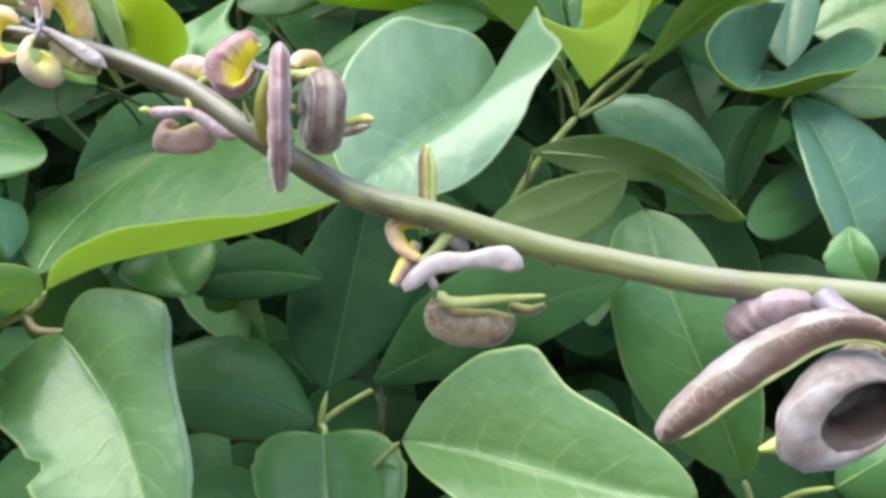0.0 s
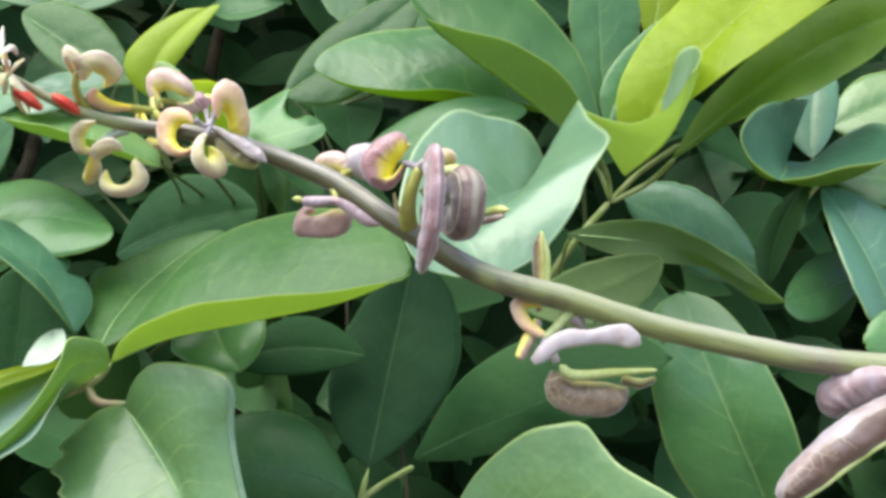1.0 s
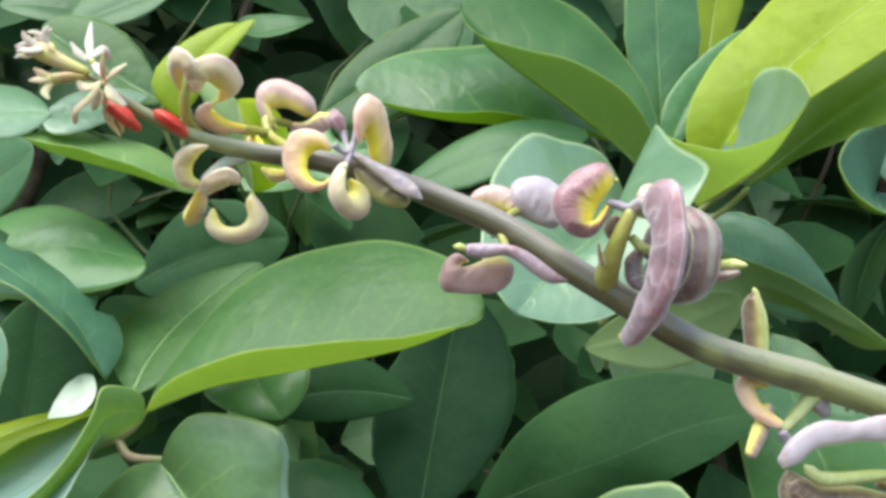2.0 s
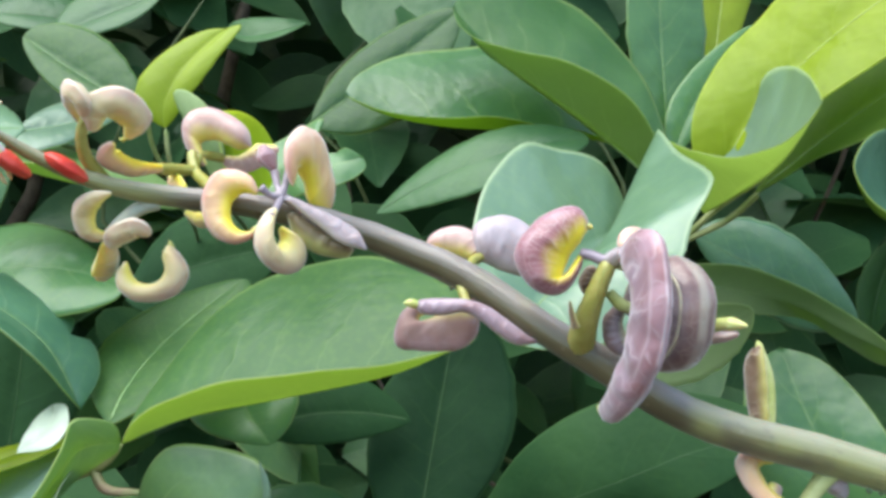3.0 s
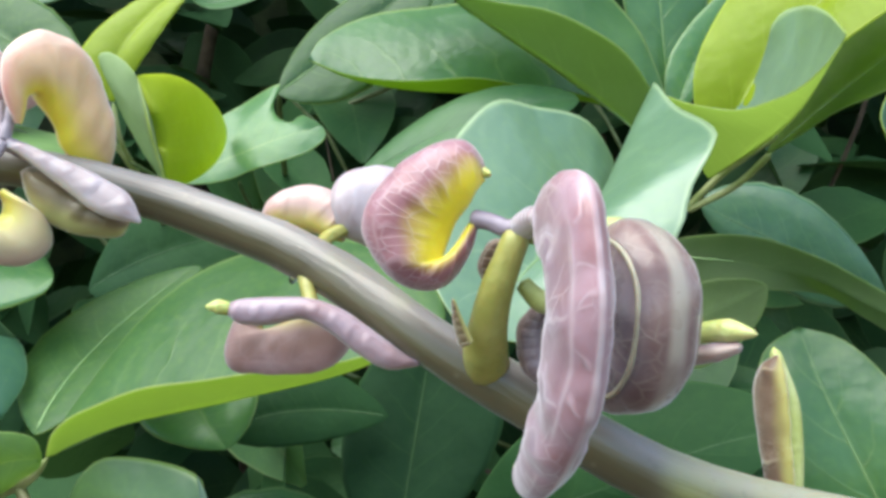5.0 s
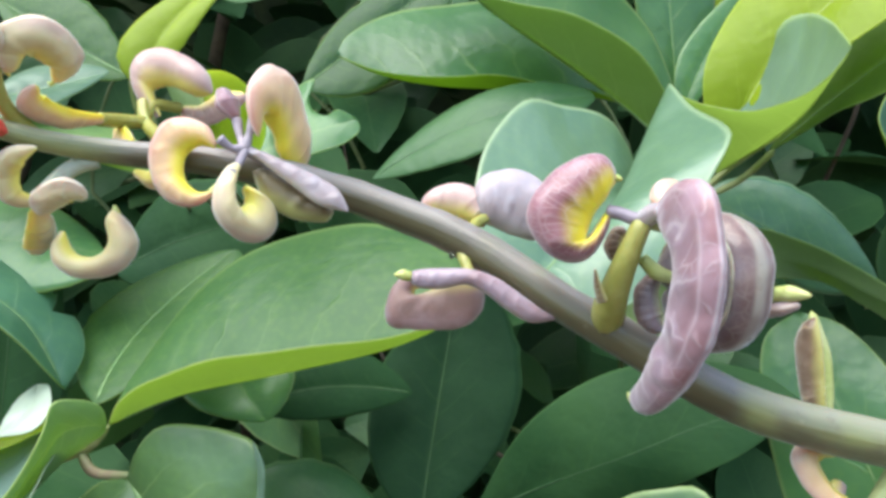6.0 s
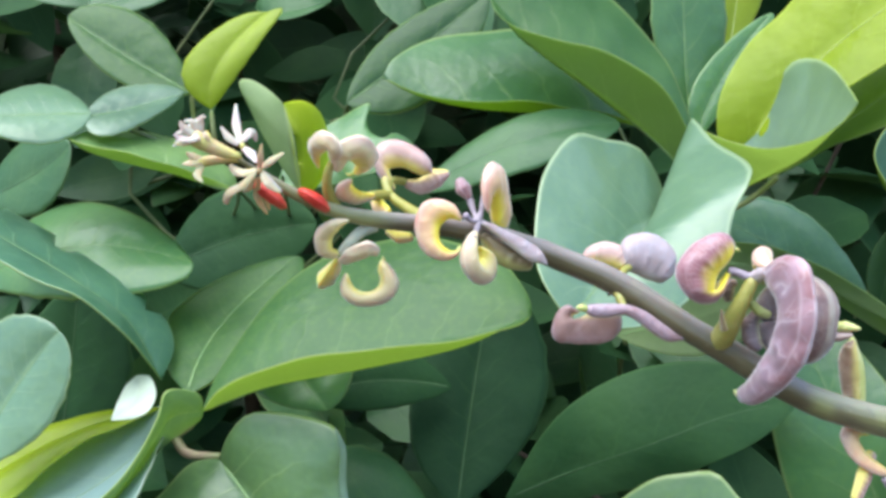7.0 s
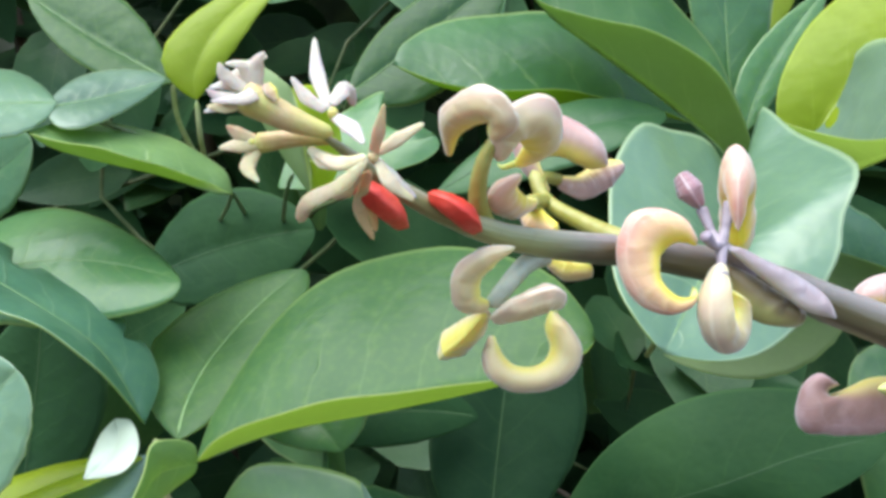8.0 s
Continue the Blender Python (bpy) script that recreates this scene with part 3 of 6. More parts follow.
def shaped_leaf(parent, tone, rib_line, left, right, camber=0.05, roll_left=0.0, roll_right=0.0, wave=0.004, flip=False, rib=1.0, tears=0.0, label=""):
    """A folded, lobed or cupped leaf: its midrib, left and right margin are smooth lines from base to tip. roll: how far a margin curls inwards, as a share
    of the blade's half width; tears: depth of bites in the left margin."""
    nv = 40
    lines = (rib_line, left, right)
    paired = len(rib_line) == len(left) == len(right)
    spine, lm, rm = (paired_path(line, nv) if paired else smooth_path(line, nv)[0] for line in lines)
    s = np.linspace(0, 1, nv)
    facing = unit(np.cross(spine[-1] - spine[0], rm[nv // 2] - lm[nv // 2]))
    if (facing @ np.array((0.0, -0.75, 0.66)) < 0) != flip:
        facing = -facing
    size = np.linalg.norm(spine[-1] - spine[0])
    seed = spine[0][0] * 91 + spine[-1][2] * 57
    shares = [-a for a in STEPS[:0:-1]] + list(STEPS)
    grid, uvs = np.zeros((nv, len(shares), 3)), np.zeros((nv, len(shares), 2))
    for j, share in enumerate(shares):
        a = abs(share)
        edge = (lm if share < 0 else rm) - spine
        wide = np.linalg.norm(edge, axis=1)
        reach, lift = np.full(nv, a), np.zeros(nv)
        roll = roll_left if share < 0 else roll_right
        if roll and a > 0.8:
            k = (a - 0.8) / 0.2
            fade = np.clip(np.sin(np.pi * s) * 1.6, 0, 1)
            reach = a * (1 - fade) + fade * (0.8 + 0.2 * math.sin(k * math.pi * 0.75))
            lift = fade * roll * (1 - math.cos(k * math.pi * 0.75)) * wide
        if tears and share < 0:
            reach = reach - tears * max(0.0, a - 0.5) * 2 * np.clip(np.sin(s * 23 + 1.0) + 0.6 * np.sin(s * 57) - 0.25, 0, 1) * (s > 0.15)
        p = spine + reach[:, None] * edge
        ripple = np.sin(s * 15 + seed + (2.0 if share < 0 else 0.0)) + 0.6 * np.sin(s * 29 + seed * 2)
        p = p + (camber * wide * 4 * a * (1 - a) + lift + wave * size * a * a * ripple * np.sin(np.pi * s))[:, None] * facing
        p = p - (0.012 * wide * (1 - a) ** 8)[:, None] * facing
        grid[:, j] = p
        uvs[:, j] = np.stack([np.full(nv, 0.5 + 0.5 * share), s], 1)
    return blade(parent, tone, grid, uvs, facing, spine, rib, label)


def stalk(parent, name, points, radii, mat, label="", count=24, sides=12):
    return under(tube(name, points, radii, [mat], parent.location, sides, count, uneven=0.1), parent, label)


def pod(parent, points, radii, mat, flat=0.75, lumps=0.012, beak=None, seam=0.0, across=None, label="", name="seed_pod", keel=0.1, bulge=0.02):
    """A curled seed pod; beak: the place where its green tip ends; seam: radius of the ridge along its inner side."""
    ob = under(tube(name, points, radii, [mat], parent.location, 28, 72, flat, lumps, across=across, lens=0.3, uneven=0.14, keel=keel, bulge=bulge), parent, label)
    if beak is not None:
        a = np.array(points[-1], float)
        c = np.array(beak, float)
        before = np.array(points[-2], float)
        start = a - 0.25 * (a - before)
        r = radii[-1]
        under(tube("beak", [start, 0.5 * (a + c) + 0.1 * (a - before), c], [r * 0.8, r * 0.55, r * 0.12], [BEAK], parent.location, 10, 14, 0.7), ob, "pale green pointed tip")
    if seam:
        path, where = smooth_path(points, 26)
        along = unit(np.gradient(path, axis=0))
        bend = np.cross(along[:-1], along[1:]).sum(0) if across is None else np.array(across, float)
        inner = np.cross(unit(bend - (along @ bend)[:, None] * along), along)
        r = np.interp(where, range(len(radii)), radii)
        line = (path + inner * (r * 0.98)[:, None])[2:-2:3]
        under(tube("seam", line, [seam] * len(line), [SEAM], parent.location, 8, 26), ob, "yellow ridge along the inner side")
    return ob


def shell_pod(parent, outer, inner, thick, mat, seeds=7, beak=None, seam=0.0, ridge=0.0, full=1.15, label=""):
    """A flattened pod between its outer and its inner margin, swollen over each seed, pinched towards both ends. thick: half its thickness; beak: the place where
    its green tip ends; full: below one for a plump section; seam and ridge: radii of the ridges along the inner margin and round the face."""
    count, sides = 80, 28
    o, i = smooth_path(outer, count)[0], smooth_path(inner, count)[0]
    origin, middle, half = np.array(parent.location), 0.5 * (o + i), 0.5 * (o - i)
    along = unit(np.gradient(middle, axis=0))
    side = unit(np.cross(along, half))
    side = unit(side + 1.5 * unit(side.mean(0)))
    s = np.linspace(0, 1, count)
    reach = np.linalg.norm(half, axis=1)
    deep = thick * np.minimum(1.0, (reach / (0.75 * reach.max())) ** 0.8) * np.sqrt(np.clip(1 - (1 - np.minimum(s, 1 - s) / 0.1).clip(0) ** 2, 0.03, 1))
    verts, uvs = [], []
    for k in range(count):
        swell = 1 + 0.015 * math.cos(2 * np.pi * seeds * s[k] + np.pi)
        for j in range(sides + 1):
            turn = 2 * np.pi * j / sides
            c, d = math.cos(turn), math.sin(turn)
            lift = math.copysign(abs(d) ** full, d) * (1 + (swell - 1) * max(0.0, 1 - 1.6 * c * c))
            p = middle[k] - c * half[k] + lift * deep[k] * side[k]
            wobble = noise.noise(Vector(p * 330)) * 0.075 * reach[k] + noise.noise(Vector(p * 800)) * 0.03 * reach[k]
            verts.append(p + wobble * unit(-c * half[k] / (reach[k] + 1e-9) + d * side[k]) - origin)
            uvs.append((j / sides, s[k]))
    row = sides + 1
    faces = [(k * row + j, k * row + j + 1, (k + 1) * row + j + 1, (k + 1) * row + j) for k in range(count - 1) for j in range(sides)]
    faces += [tuple(range(sides - 1, -1, -1)), tuple((count - 1) * row + j for j in range(sides))]
    ob = under(mesh_object("seed_pod", verts, faces, [mat], None, uvs), parent, label)
    if beak is not None:
        tip, size = np.array(beak, float), max(0.0004, 0.3 * reach[-8])
        under(tube("beak", [middle[-5], 0.5 * (middle[-3] + tip), tip], [size, size * 0.8, size * 0.15], [BEAK], origin, 10, 14, 0.75), ob, "pale green pointed tip")
    if seam:
        line = i[3:-3:6]
        under(tube("seam", line, [seam] * len(line), [SEAM], origin, 8, 40), ob, "yellow ridge along the inner side")
    if ridge:
        share = 0.6
        for way in (-1, 1):
            line = (middle + share * half + way * (0.98 * deep * (1 - share * share) ** (0.5 * full))[:, None] * side)[6:-6:6]
            under(tube("ridge", line, [ridge] * len(line), [RIDGE], origin, 8, 50), ob, "pale ridge round the coil")
    return ob


def cup_pod(parent, rings, wide, tall, mat, label):
    """A pod rolled open like a shell: oval rings (centre, size) from its closed end out to the lip and back inside; wide and tall are the oval's half axes."""
    path, where = paired_path([c for c, r in rings], 60), np.linspace(0, len(rings) - 1, 60)
    size = np.interp(where, range(len(rings)), [r for c, r in rings])
    wide, tall, origin, sides = np.array(wide), np.array(tall), np.array(parent.location), 40
    verts, uvs = [], []
    for k in range(60):
        for j in range(sides + 1):
            turn = 2 * np.pi * j / sides
            swell = 1 + 0.07 * noise.noise(Vector((3 * math.cos(turn), 3 * math.sin(turn), where[k] * 0.8)))
            verts.append(path[k] + swell * size[k] * (math.cos(turn) * wide + math.sin(turn) * tall) - origin)
            uvs.append((0.3 + 0.1 * math.sin(2 * turn), k / 59))
    row = sides + 1
    faces = [(k * row + j, k * row + j + 1, (k + 1) * row + j + 1, (k + 1) * row + j) for k in range(59) for j in range(sides)]
    faces += [tuple(range(sides - 1, -1, -1)), tuple(59 * row + j for j in range(sides))]
    # faces from inside the lip inwards take the darker brown material
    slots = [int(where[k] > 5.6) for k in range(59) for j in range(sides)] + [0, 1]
    return under(mesh_object("seed_pod", verts, faces, [mat, CUP_INSIDE], slots, uvs), parent, label)


def mesh_ball(name, place, radius, mat, origin):
    """A small slightly drawn-out ball."""
    bm = bmesh.new()
    bmesh.ops.create_icosphere(bm, subdivisions=2, radius=radius)
    for v in bm.verts:
        v.co.z *= 1.15
        v.co += Vector(place) - Vector(origin)
    me = bpy.data.meshes.new(name)
    bm.to_mesh(me)
    bm.free()
    me.polygons.foreach_set("use_smooth", [True] * len(me.polygons))
    me.materials.append(mat)
    return new(name, me)


# ---- ground and hedge ----
def ground_sheet():
    verts, faces = [], []
    steps = np.r_[-400, -60, -12, np.linspace(-3, 3, 25), 12, 60, 400]
    for y in steps:
        for x in steps:
            near = max(0.0, 1 - (abs(x) + abs(y)) / 8)
            verts.append((x, y, 0.03 * near * noise.noise(Vector((x * 2, y * 2, 0)))))
    n = len(steps)
    faces = [(i * n + j, i * n + j + 1, (i + 1) * n + j + 1, (i + 1) * n + j) for i in range(n - 1) for j in range(n - 1)]
    return tagged(mesh_object("ground", verts, faces, [SOIL]), "bare brown soil under the hedge", "ground", kind="structure")


ground_sheet()


def simple_leaf(verts, faces, slots, uvs, base, direction, normal, length, width, bendy, tone):
    """Adds one small solid leaf to the lists."""
    d = unit(direction)
    n = unit(normal - (normal @ d) * d)
    s = np.cross(d, n)
    start = len(verts)
    rows = 7
    for k in range(rows):
        v = k / (rows - 1)
        w = width * max(0.03, math.sin(math.pi * v**0.85)) ** 0.75 / 2
        centre = base + d * length * v - n * bendy * length * v * v
        for u in (-1, -0.5, 0, 0.5, 1):
            verts.append(centre + s * w * u + n * w * 0.25 * abs(u))
            uvs.append((0.5 + 0.5 * u, v))
    for k in range(rows - 1):
        for j in range(4):
            a = start + k * 5 + j
            faces.append((a, a + 1, a + 6, a + 5))
            slots.append(tone)


def foliage(name, count, seed, low, high, size, tones, label):
    rng = np.random.default_rng(seed)
    verts, faces, slots, uvs = [], [], [], []
    for _ in range(count):
        p = rng.uniform(low, high)
        d = np.array((rng.normal(0, 0.8), rng.normal(-0.35, 0.5), rng.normal(-0.15, 0.6)))
        nrm = np.array((rng.normal(0, 0.45), rng.normal(-0.7, 0.35), rng.normal(0.75, 0.3)))
        length = rng.uniform(*size)
        simple_leaf(verts, faces, slots, uvs, p, d, nrm, length, length * rng.uniform(0.5, 0.68), rng.uniform(0.0, 0.25), int(rng.choice(len(tones), p=[t[1] for t in tones])))
    ob = mesh_object(name, verts, faces, [TONES[t[0]][0] for t in tones], slots, uvs)
    return tagged(ob, label, "foliage", kind="stuff")


# shade inside the hedge is mostly in the leaf colours
foliage("hedge_foliage", 1000, 5, (-0.8, 0.62, 0.7), (0.8, 0.9, 1.8), (0.07, 0.12), (("dark", 0.6), ("deep", 0.34), ("mature", 0.06)), "leaves deep inside the hedge, coloured dark for shade")
foliage("hedge_foliage", 7000, 6, (-2.2, 0.85, 0.0), (2.2, 1.9, 3.0), (0.11, 0.17), (("dark", 0.7), ("deep", 0.3)), "dense leaves at the back of the hedge, coloured dark for shade")


def hedge_stems():
    thing = holder("hedge", (0.0, 0.9, 0.0), "woody brown stems of the hedge rising from the soil", "hedge")
    rng = np.random.default_rng(3)
    for k in range(9):
        x = -1.2 + 0.3 * k + rng.uniform(-0.08, 0.08)
        y = rng.uniform(0.62, 0.95)
        if abs(x) < 0.5:
            y += 0.5
        points = [(x, y, -0.02)] + [(x + rng.normal(0, 0.05 * q), y + rng.normal(0, 0.03 * q) - 0.02 * q, 0.45 * q) for q in (1, 2, 3, 4)]
        stalk(thing, "stem", points, [0.013, 0.011, 0.009, 0.006, 0.003], BARK, count=26)
    stalk(thing, "stem", [(0.62, 0.85, -0.02), (0.6, 0.78, 0.5), (0.56, 0.705, 0.9), (0.55, 0.7, 1.35), (0.5, 0.75, 1.7)], [0.014, 0.011, 0.009, 0.006, 0.003], BARK, count=30)
    for k in range(10):
        x, z = rng.uniform(-0.5, 0.5), rng.uniform(0.95, 1.5)
        y = rng.uniform(0.62, 0.72)
        points = [(x + rng.normal(0, 0.2), 0.8, z - 0.25), (x + rng.normal(0, 0.06), 0.68, z - 0.08), (x, y, z), (x + rng.normal(0, 0.06), y - 0.03, z + 0.12)]
        stalk(thing, "twig", points, [0.002, 0.0015, 0.0012, 0.0008], BARK if k % 2 else PETIOLE_DULL, count=18, sides=8)


hedge_stems()


def dark_backdrop():
    """An added uneven upright sheet behind the leaves that can be told apart: it shuts out the sky, its dark colour
    standing in for shade.
    """
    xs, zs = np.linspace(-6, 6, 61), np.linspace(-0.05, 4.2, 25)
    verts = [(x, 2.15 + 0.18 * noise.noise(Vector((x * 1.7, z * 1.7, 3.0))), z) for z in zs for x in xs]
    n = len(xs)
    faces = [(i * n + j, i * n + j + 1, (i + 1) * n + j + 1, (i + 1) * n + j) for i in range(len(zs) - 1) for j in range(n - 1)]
    dark = plain_material("backdrop_shade", (0.03, 0.055, 0.022), (0.06, 0.1, 0.035), 14.0, 0.9)
    return tagged(mesh_object("backdrop", verts, faces, [dark]), "added dark sheet for the shaded depth of the hedge", "hedge", kind="structure")


dark_backdrop()

# ---- leaf sprays ----

fork_spray = holder("leaf_spray", (-0.1120, 0.3920, 1.1219), "green trifoliate leaf spray with folded blades on a pale fork", "leaves")
shaped_leaf(fork_spray, "matte",
    [(-0.0996, 0.3840, 1.1319), (-0.0748, 0.3780, 1.1423), (-0.0413, 0.3720, 1.1502), (-0.0096, 0.3720, 1.1578), (0.0146, 0.3780, 1.1684)],
    [(-0.0996, 0.3840, 1.1319), (-0.0954, 0.3950, 1.1477), (-0.0773, 0.4120, 1.1759), (-0.0516, 0.4200, 1.1915), (-0.0229, 0.4150, 1.1952), (0.0031, 0.4000, 1.1878), (0.0133, 0.3850, 1.1756), (0.0146, 0.3780, 1.1684)],
    [(-0.0996, 0.3840, 1.1319), (-0.0888, 0.3700, 1.1426), (-0.0684, 0.3550, 1.1525), (-0.0371, 0.3470, 1.1590), (-0.0086, 0.3550, 1.1620), (0.0092, 0.3700, 1.1653), (0.0146, 0.3780, 1.1684)], camber=0.06)
leaf(fork_spray, "matte", (-0.1072, 0.3920, 1.1369), (-0.1036, 0.4200, 1.1600), (-0.0803, 0.4500, 1.1872), (-0.1262, 0.4300, 1.1640), (-0.0834, 0.4200, 1.1594))
shaped_leaf(fork_spray, "teal",
    [(-0.1163, 0.3900, 1.1416), (-0.1291, 0.3900, 1.1628), (-0.1472, 0.3870, 1.1772), (-0.1681, 0.3850, 1.1896), (-0.1954, 0.3850, 1.2044)],
    [(-0.1163, 0.3900, 1.1416), (-0.1176, 0.4050, 1.1546), (-0.1326, 0.4150, 1.1722), (-0.1547, 0.4150, 1.1853), (-0.1730, 0.4150, 1.1957), (-0.1852, 0.4150, 1.2019), (-0.1942, 0.4000, 1.2102), (-0.1954, 0.3850, 1.2044)],
    [(-0.1163, 0.3900, 1.1416), (-0.1169, 0.3800, 1.1490), (-0.1233, 0.3700, 1.1620), (-0.1351, 0.3650, 1.1718), (-0.1467, 0.3650, 1.1766), (-0.1567, 0.3650, 1.1814), (-0.1766, 0.3700, 1.1918), (-0.1954, 0.3850, 1.2044)], tears=0.5)
shaped_leaf(fork_spray, "sheened",
    [(-0.1119, 0.3880, 1.1336), (-0.1131, 0.3820, 1.1290), (-0.1164, 0.3770, 1.1233), (-0.1224, 0.3720, 1.1153), (-0.1372, 0.3660, 1.1051), (-0.1557, 0.3600, 1.0959), (-0.1794, 0.3550, 1.0928)],
    [(-0.1119, 0.3880, 1.1336), (-0.1216, 0.3950, 1.1309), (-0.1386, 0.4020, 1.1264), (-0.1569, 0.4050, 1.1216), (-0.1740, 0.4050, 1.1170), (-0.1890, 0.3950, 1.1116), (-0.1794, 0.3550, 1.0928)],
    [(-0.1119, 0.3880, 1.1336), (-0.1077, 0.3720, 1.1302), (-0.1061, 0.3620, 1.1251), (-0.1069, 0.3550, 1.1188), (-0.1128, 0.3500, 1.1080), (-0.1417, 0.3480, 1.0936), (-0.1794, 0.3550, 1.0928)], camber=-0.06, rib=0.6, label='bluish green blade with a rolled yellow margin')
shaped_leaf(fork_spray, "young",
    [(-0.1167, 0.3920, 1.1316), (-0.1285, 0.3930, 1.1279), (-0.1444, 0.3920, 1.1225), (-0.1595, 0.3900, 1.1154), (-0.1726, 0.3850, 1.1075), (-0.1830, 0.3600, 1.0989)],
    [(-0.1167, 0.3920, 1.1316), (-0.1327, 0.4020, 1.1286), (-0.1519, 0.4070, 1.1238), (-0.1708, 0.4070, 1.1183), (-0.1838, 0.4000, 1.1133), (-0.1901, 0.3700, 1.1029)],
    [(-0.1167, 0.3920, 1.1316), (-0.1252, 0.3840, 1.1278), (-0.1390, 0.3800, 1.1214), (-0.1494, 0.3740, 1.1134), (-0.1594, 0.3660, 1.1029), (-0.1794, 0.3550, 1.0945)], rib=0, camber=0.2, label='yellow-green rolled margin of the blade')
shaped_leaf(fork_spray, "fresh",
    [(-0.0975, 0.3790, 1.1330), (-0.0979, 0.3740, 1.1340), (-0.1011, 0.3690, 1.1345), (-0.1051, 0.3660, 1.1327), (-0.1086, 0.3620, 1.1259), (-0.1151, 0.3590, 1.1155), (-0.1238, 0.3560, 1.1052), (-0.1356, 0.3530, 1.0959), (-0.1422, 0.3520, 1.0915)],
    [(-0.0975, 0.3790, 1.1330), (-0.0974, 0.3740, 1.1396), (-0.1008, 0.3660, 1.1430), (-0.1037, 0.3600, 1.1426), (-0.1051, 0.3570, 1.1357), (-0.1095, 0.3540, 1.1249), (-0.1171, 0.3510, 1.1138), (-0.1283, 0.3490, 1.1038), (-0.1422, 0.3520, 1.0915)],
    [(-0.0975, 0.3790, 1.1330), (-0.0988, 0.3780, 1.1299), (-0.1030, 0.3760, 1.1272), (-0.1076, 0.3730, 1.1235), (-0.1139, 0.3700, 1.1163), (-0.1217, 0.3650, 1.1059), (-0.1302, 0.3600, 1.0970), (-0.1371, 0.3560, 1.0914), (-0.1422, 0.3520, 1.0915)], flip=True, camber=0.12, rib=0, label='pale outer side of the folded blade')
shaped_leaf(fork_spray, "pale",
    [(-0.1245, 0.3680, 1.1316), (-0.1198, 0.3710, 1.1360), (-0.1191, 0.3770, 1.1400), (-0.1241, 0.3880, 1.1438)],
    [(-0.1245, 0.3680, 1.1316), (-0.1242, 0.3720, 1.1370), (-0.1246, 0.3800, 1.1414), (-0.1241, 0.3880, 1.1438)],
    [(-0.1245, 0.3680, 1.1316), (-0.1142, 0.3680, 1.1334), (-0.1118, 0.3730, 1.1387), (-0.1175, 0.3830, 1.1438), (-0.1241, 0.3880, 1.1438)], rib=0, camber=0.1, label='curled tip of a blade with its white glare painted')
shaped_leaf(fork_spray, "fresh",
    [(-0.0926, 0.3820, 1.1164), (-0.0779, 0.3750, 1.1015), (-0.0666, 0.3680, 1.0893), (-0.0573, 0.3600, 1.0761), (-0.0462, 0.3480, 1.0579)],
    [(-0.0926, 0.3820, 1.1164), (-0.1032, 0.3840, 1.1137), (-0.1102, 0.3800, 1.1060), (-0.1171, 0.3750, 1.0966), (-0.1099, 0.3680, 1.0874), (-0.0958, 0.3600, 1.0792), (-0.0879, 0.3520, 1.0667), (-0.0668, 0.3450, 1.0559), (-0.0462, 0.3480, 1.0579)],
    [(-0.0926, 0.3820, 1.1164), (-0.0882, 0.3800, 1.1261), (-0.0808, 0.3800, 1.1328), (-0.0644, 0.3760, 1.1332), (-0.0509, 0.3720, 1.1300), (-0.0482, 0.3700, 1.1234), (-0.0472, 0.3680, 1.1099), (-0.0416, 0.3620, 1.0937), (-0.0350, 0.3540, 1.0750), (-0.0352, 0.3500, 1.0594), (-0.0462, 0.3480, 1.0579)], tears=0.16, rib=1.5, camber=0.07)
shaped_leaf(fork_spray, "glossy",
    [(-0.0509, 0.3708, 1.1306), (-0.0479, 0.3682, 1.1232), (-0.0471, 0.3662, 1.1102), (-0.0414, 0.3602, 1.0942), (-0.0349, 0.3522, 1.0757), (-0.0350, 0.3480, 1.0612)],
    [(-0.0509, 0.3708, 1.1306), (-0.0489, 0.3687, 1.1226), (-0.0481, 0.3667, 1.1092), (-0.0426, 0.3607, 1.0930), (-0.0360, 0.3527, 1.0746), (-0.0350, 0.3480, 1.0612)],
    [(-0.0509, 0.3708, 1.1306), (-0.0469, 0.3682, 1.1237), (-0.0461, 0.3662, 1.1102), (-0.0404, 0.3602, 1.0942), (-0.0340, 0.3522, 1.0757), (-0.0350, 0.3480, 1.0612)], rib=0, camber=0.3, label='pale rolled margin of the blade')
stalk(fork_spray, "petiole", [(-0.1927, 0.4300, 1.0982), (-0.1467, 0.4100, 1.1103), (-0.1120, 0.3920, 1.1219), (-0.0991, 0.3850, 1.1323)], [0.00230, 0.00180, 0.00141, 0.00113], PETIOLE)
stalk(fork_spray, "petiole", [(-0.1120, 0.3920, 1.1219), (-0.1058, 0.3880, 1.1165), (-0.0921, 0.3840, 1.1166)], [0.00164, 0.00161, 0.00112], PETIOLE_PINK, "pinkish curved petiole")
stalk(fork_spray, "petiole", [(-0.1120, 0.3920, 1.1219), (-0.1109, 0.3900, 1.1296), (-0.1133, 0.3900, 1.1376)], [0.00141, 0.00116, 0.00116], PETIOLE)

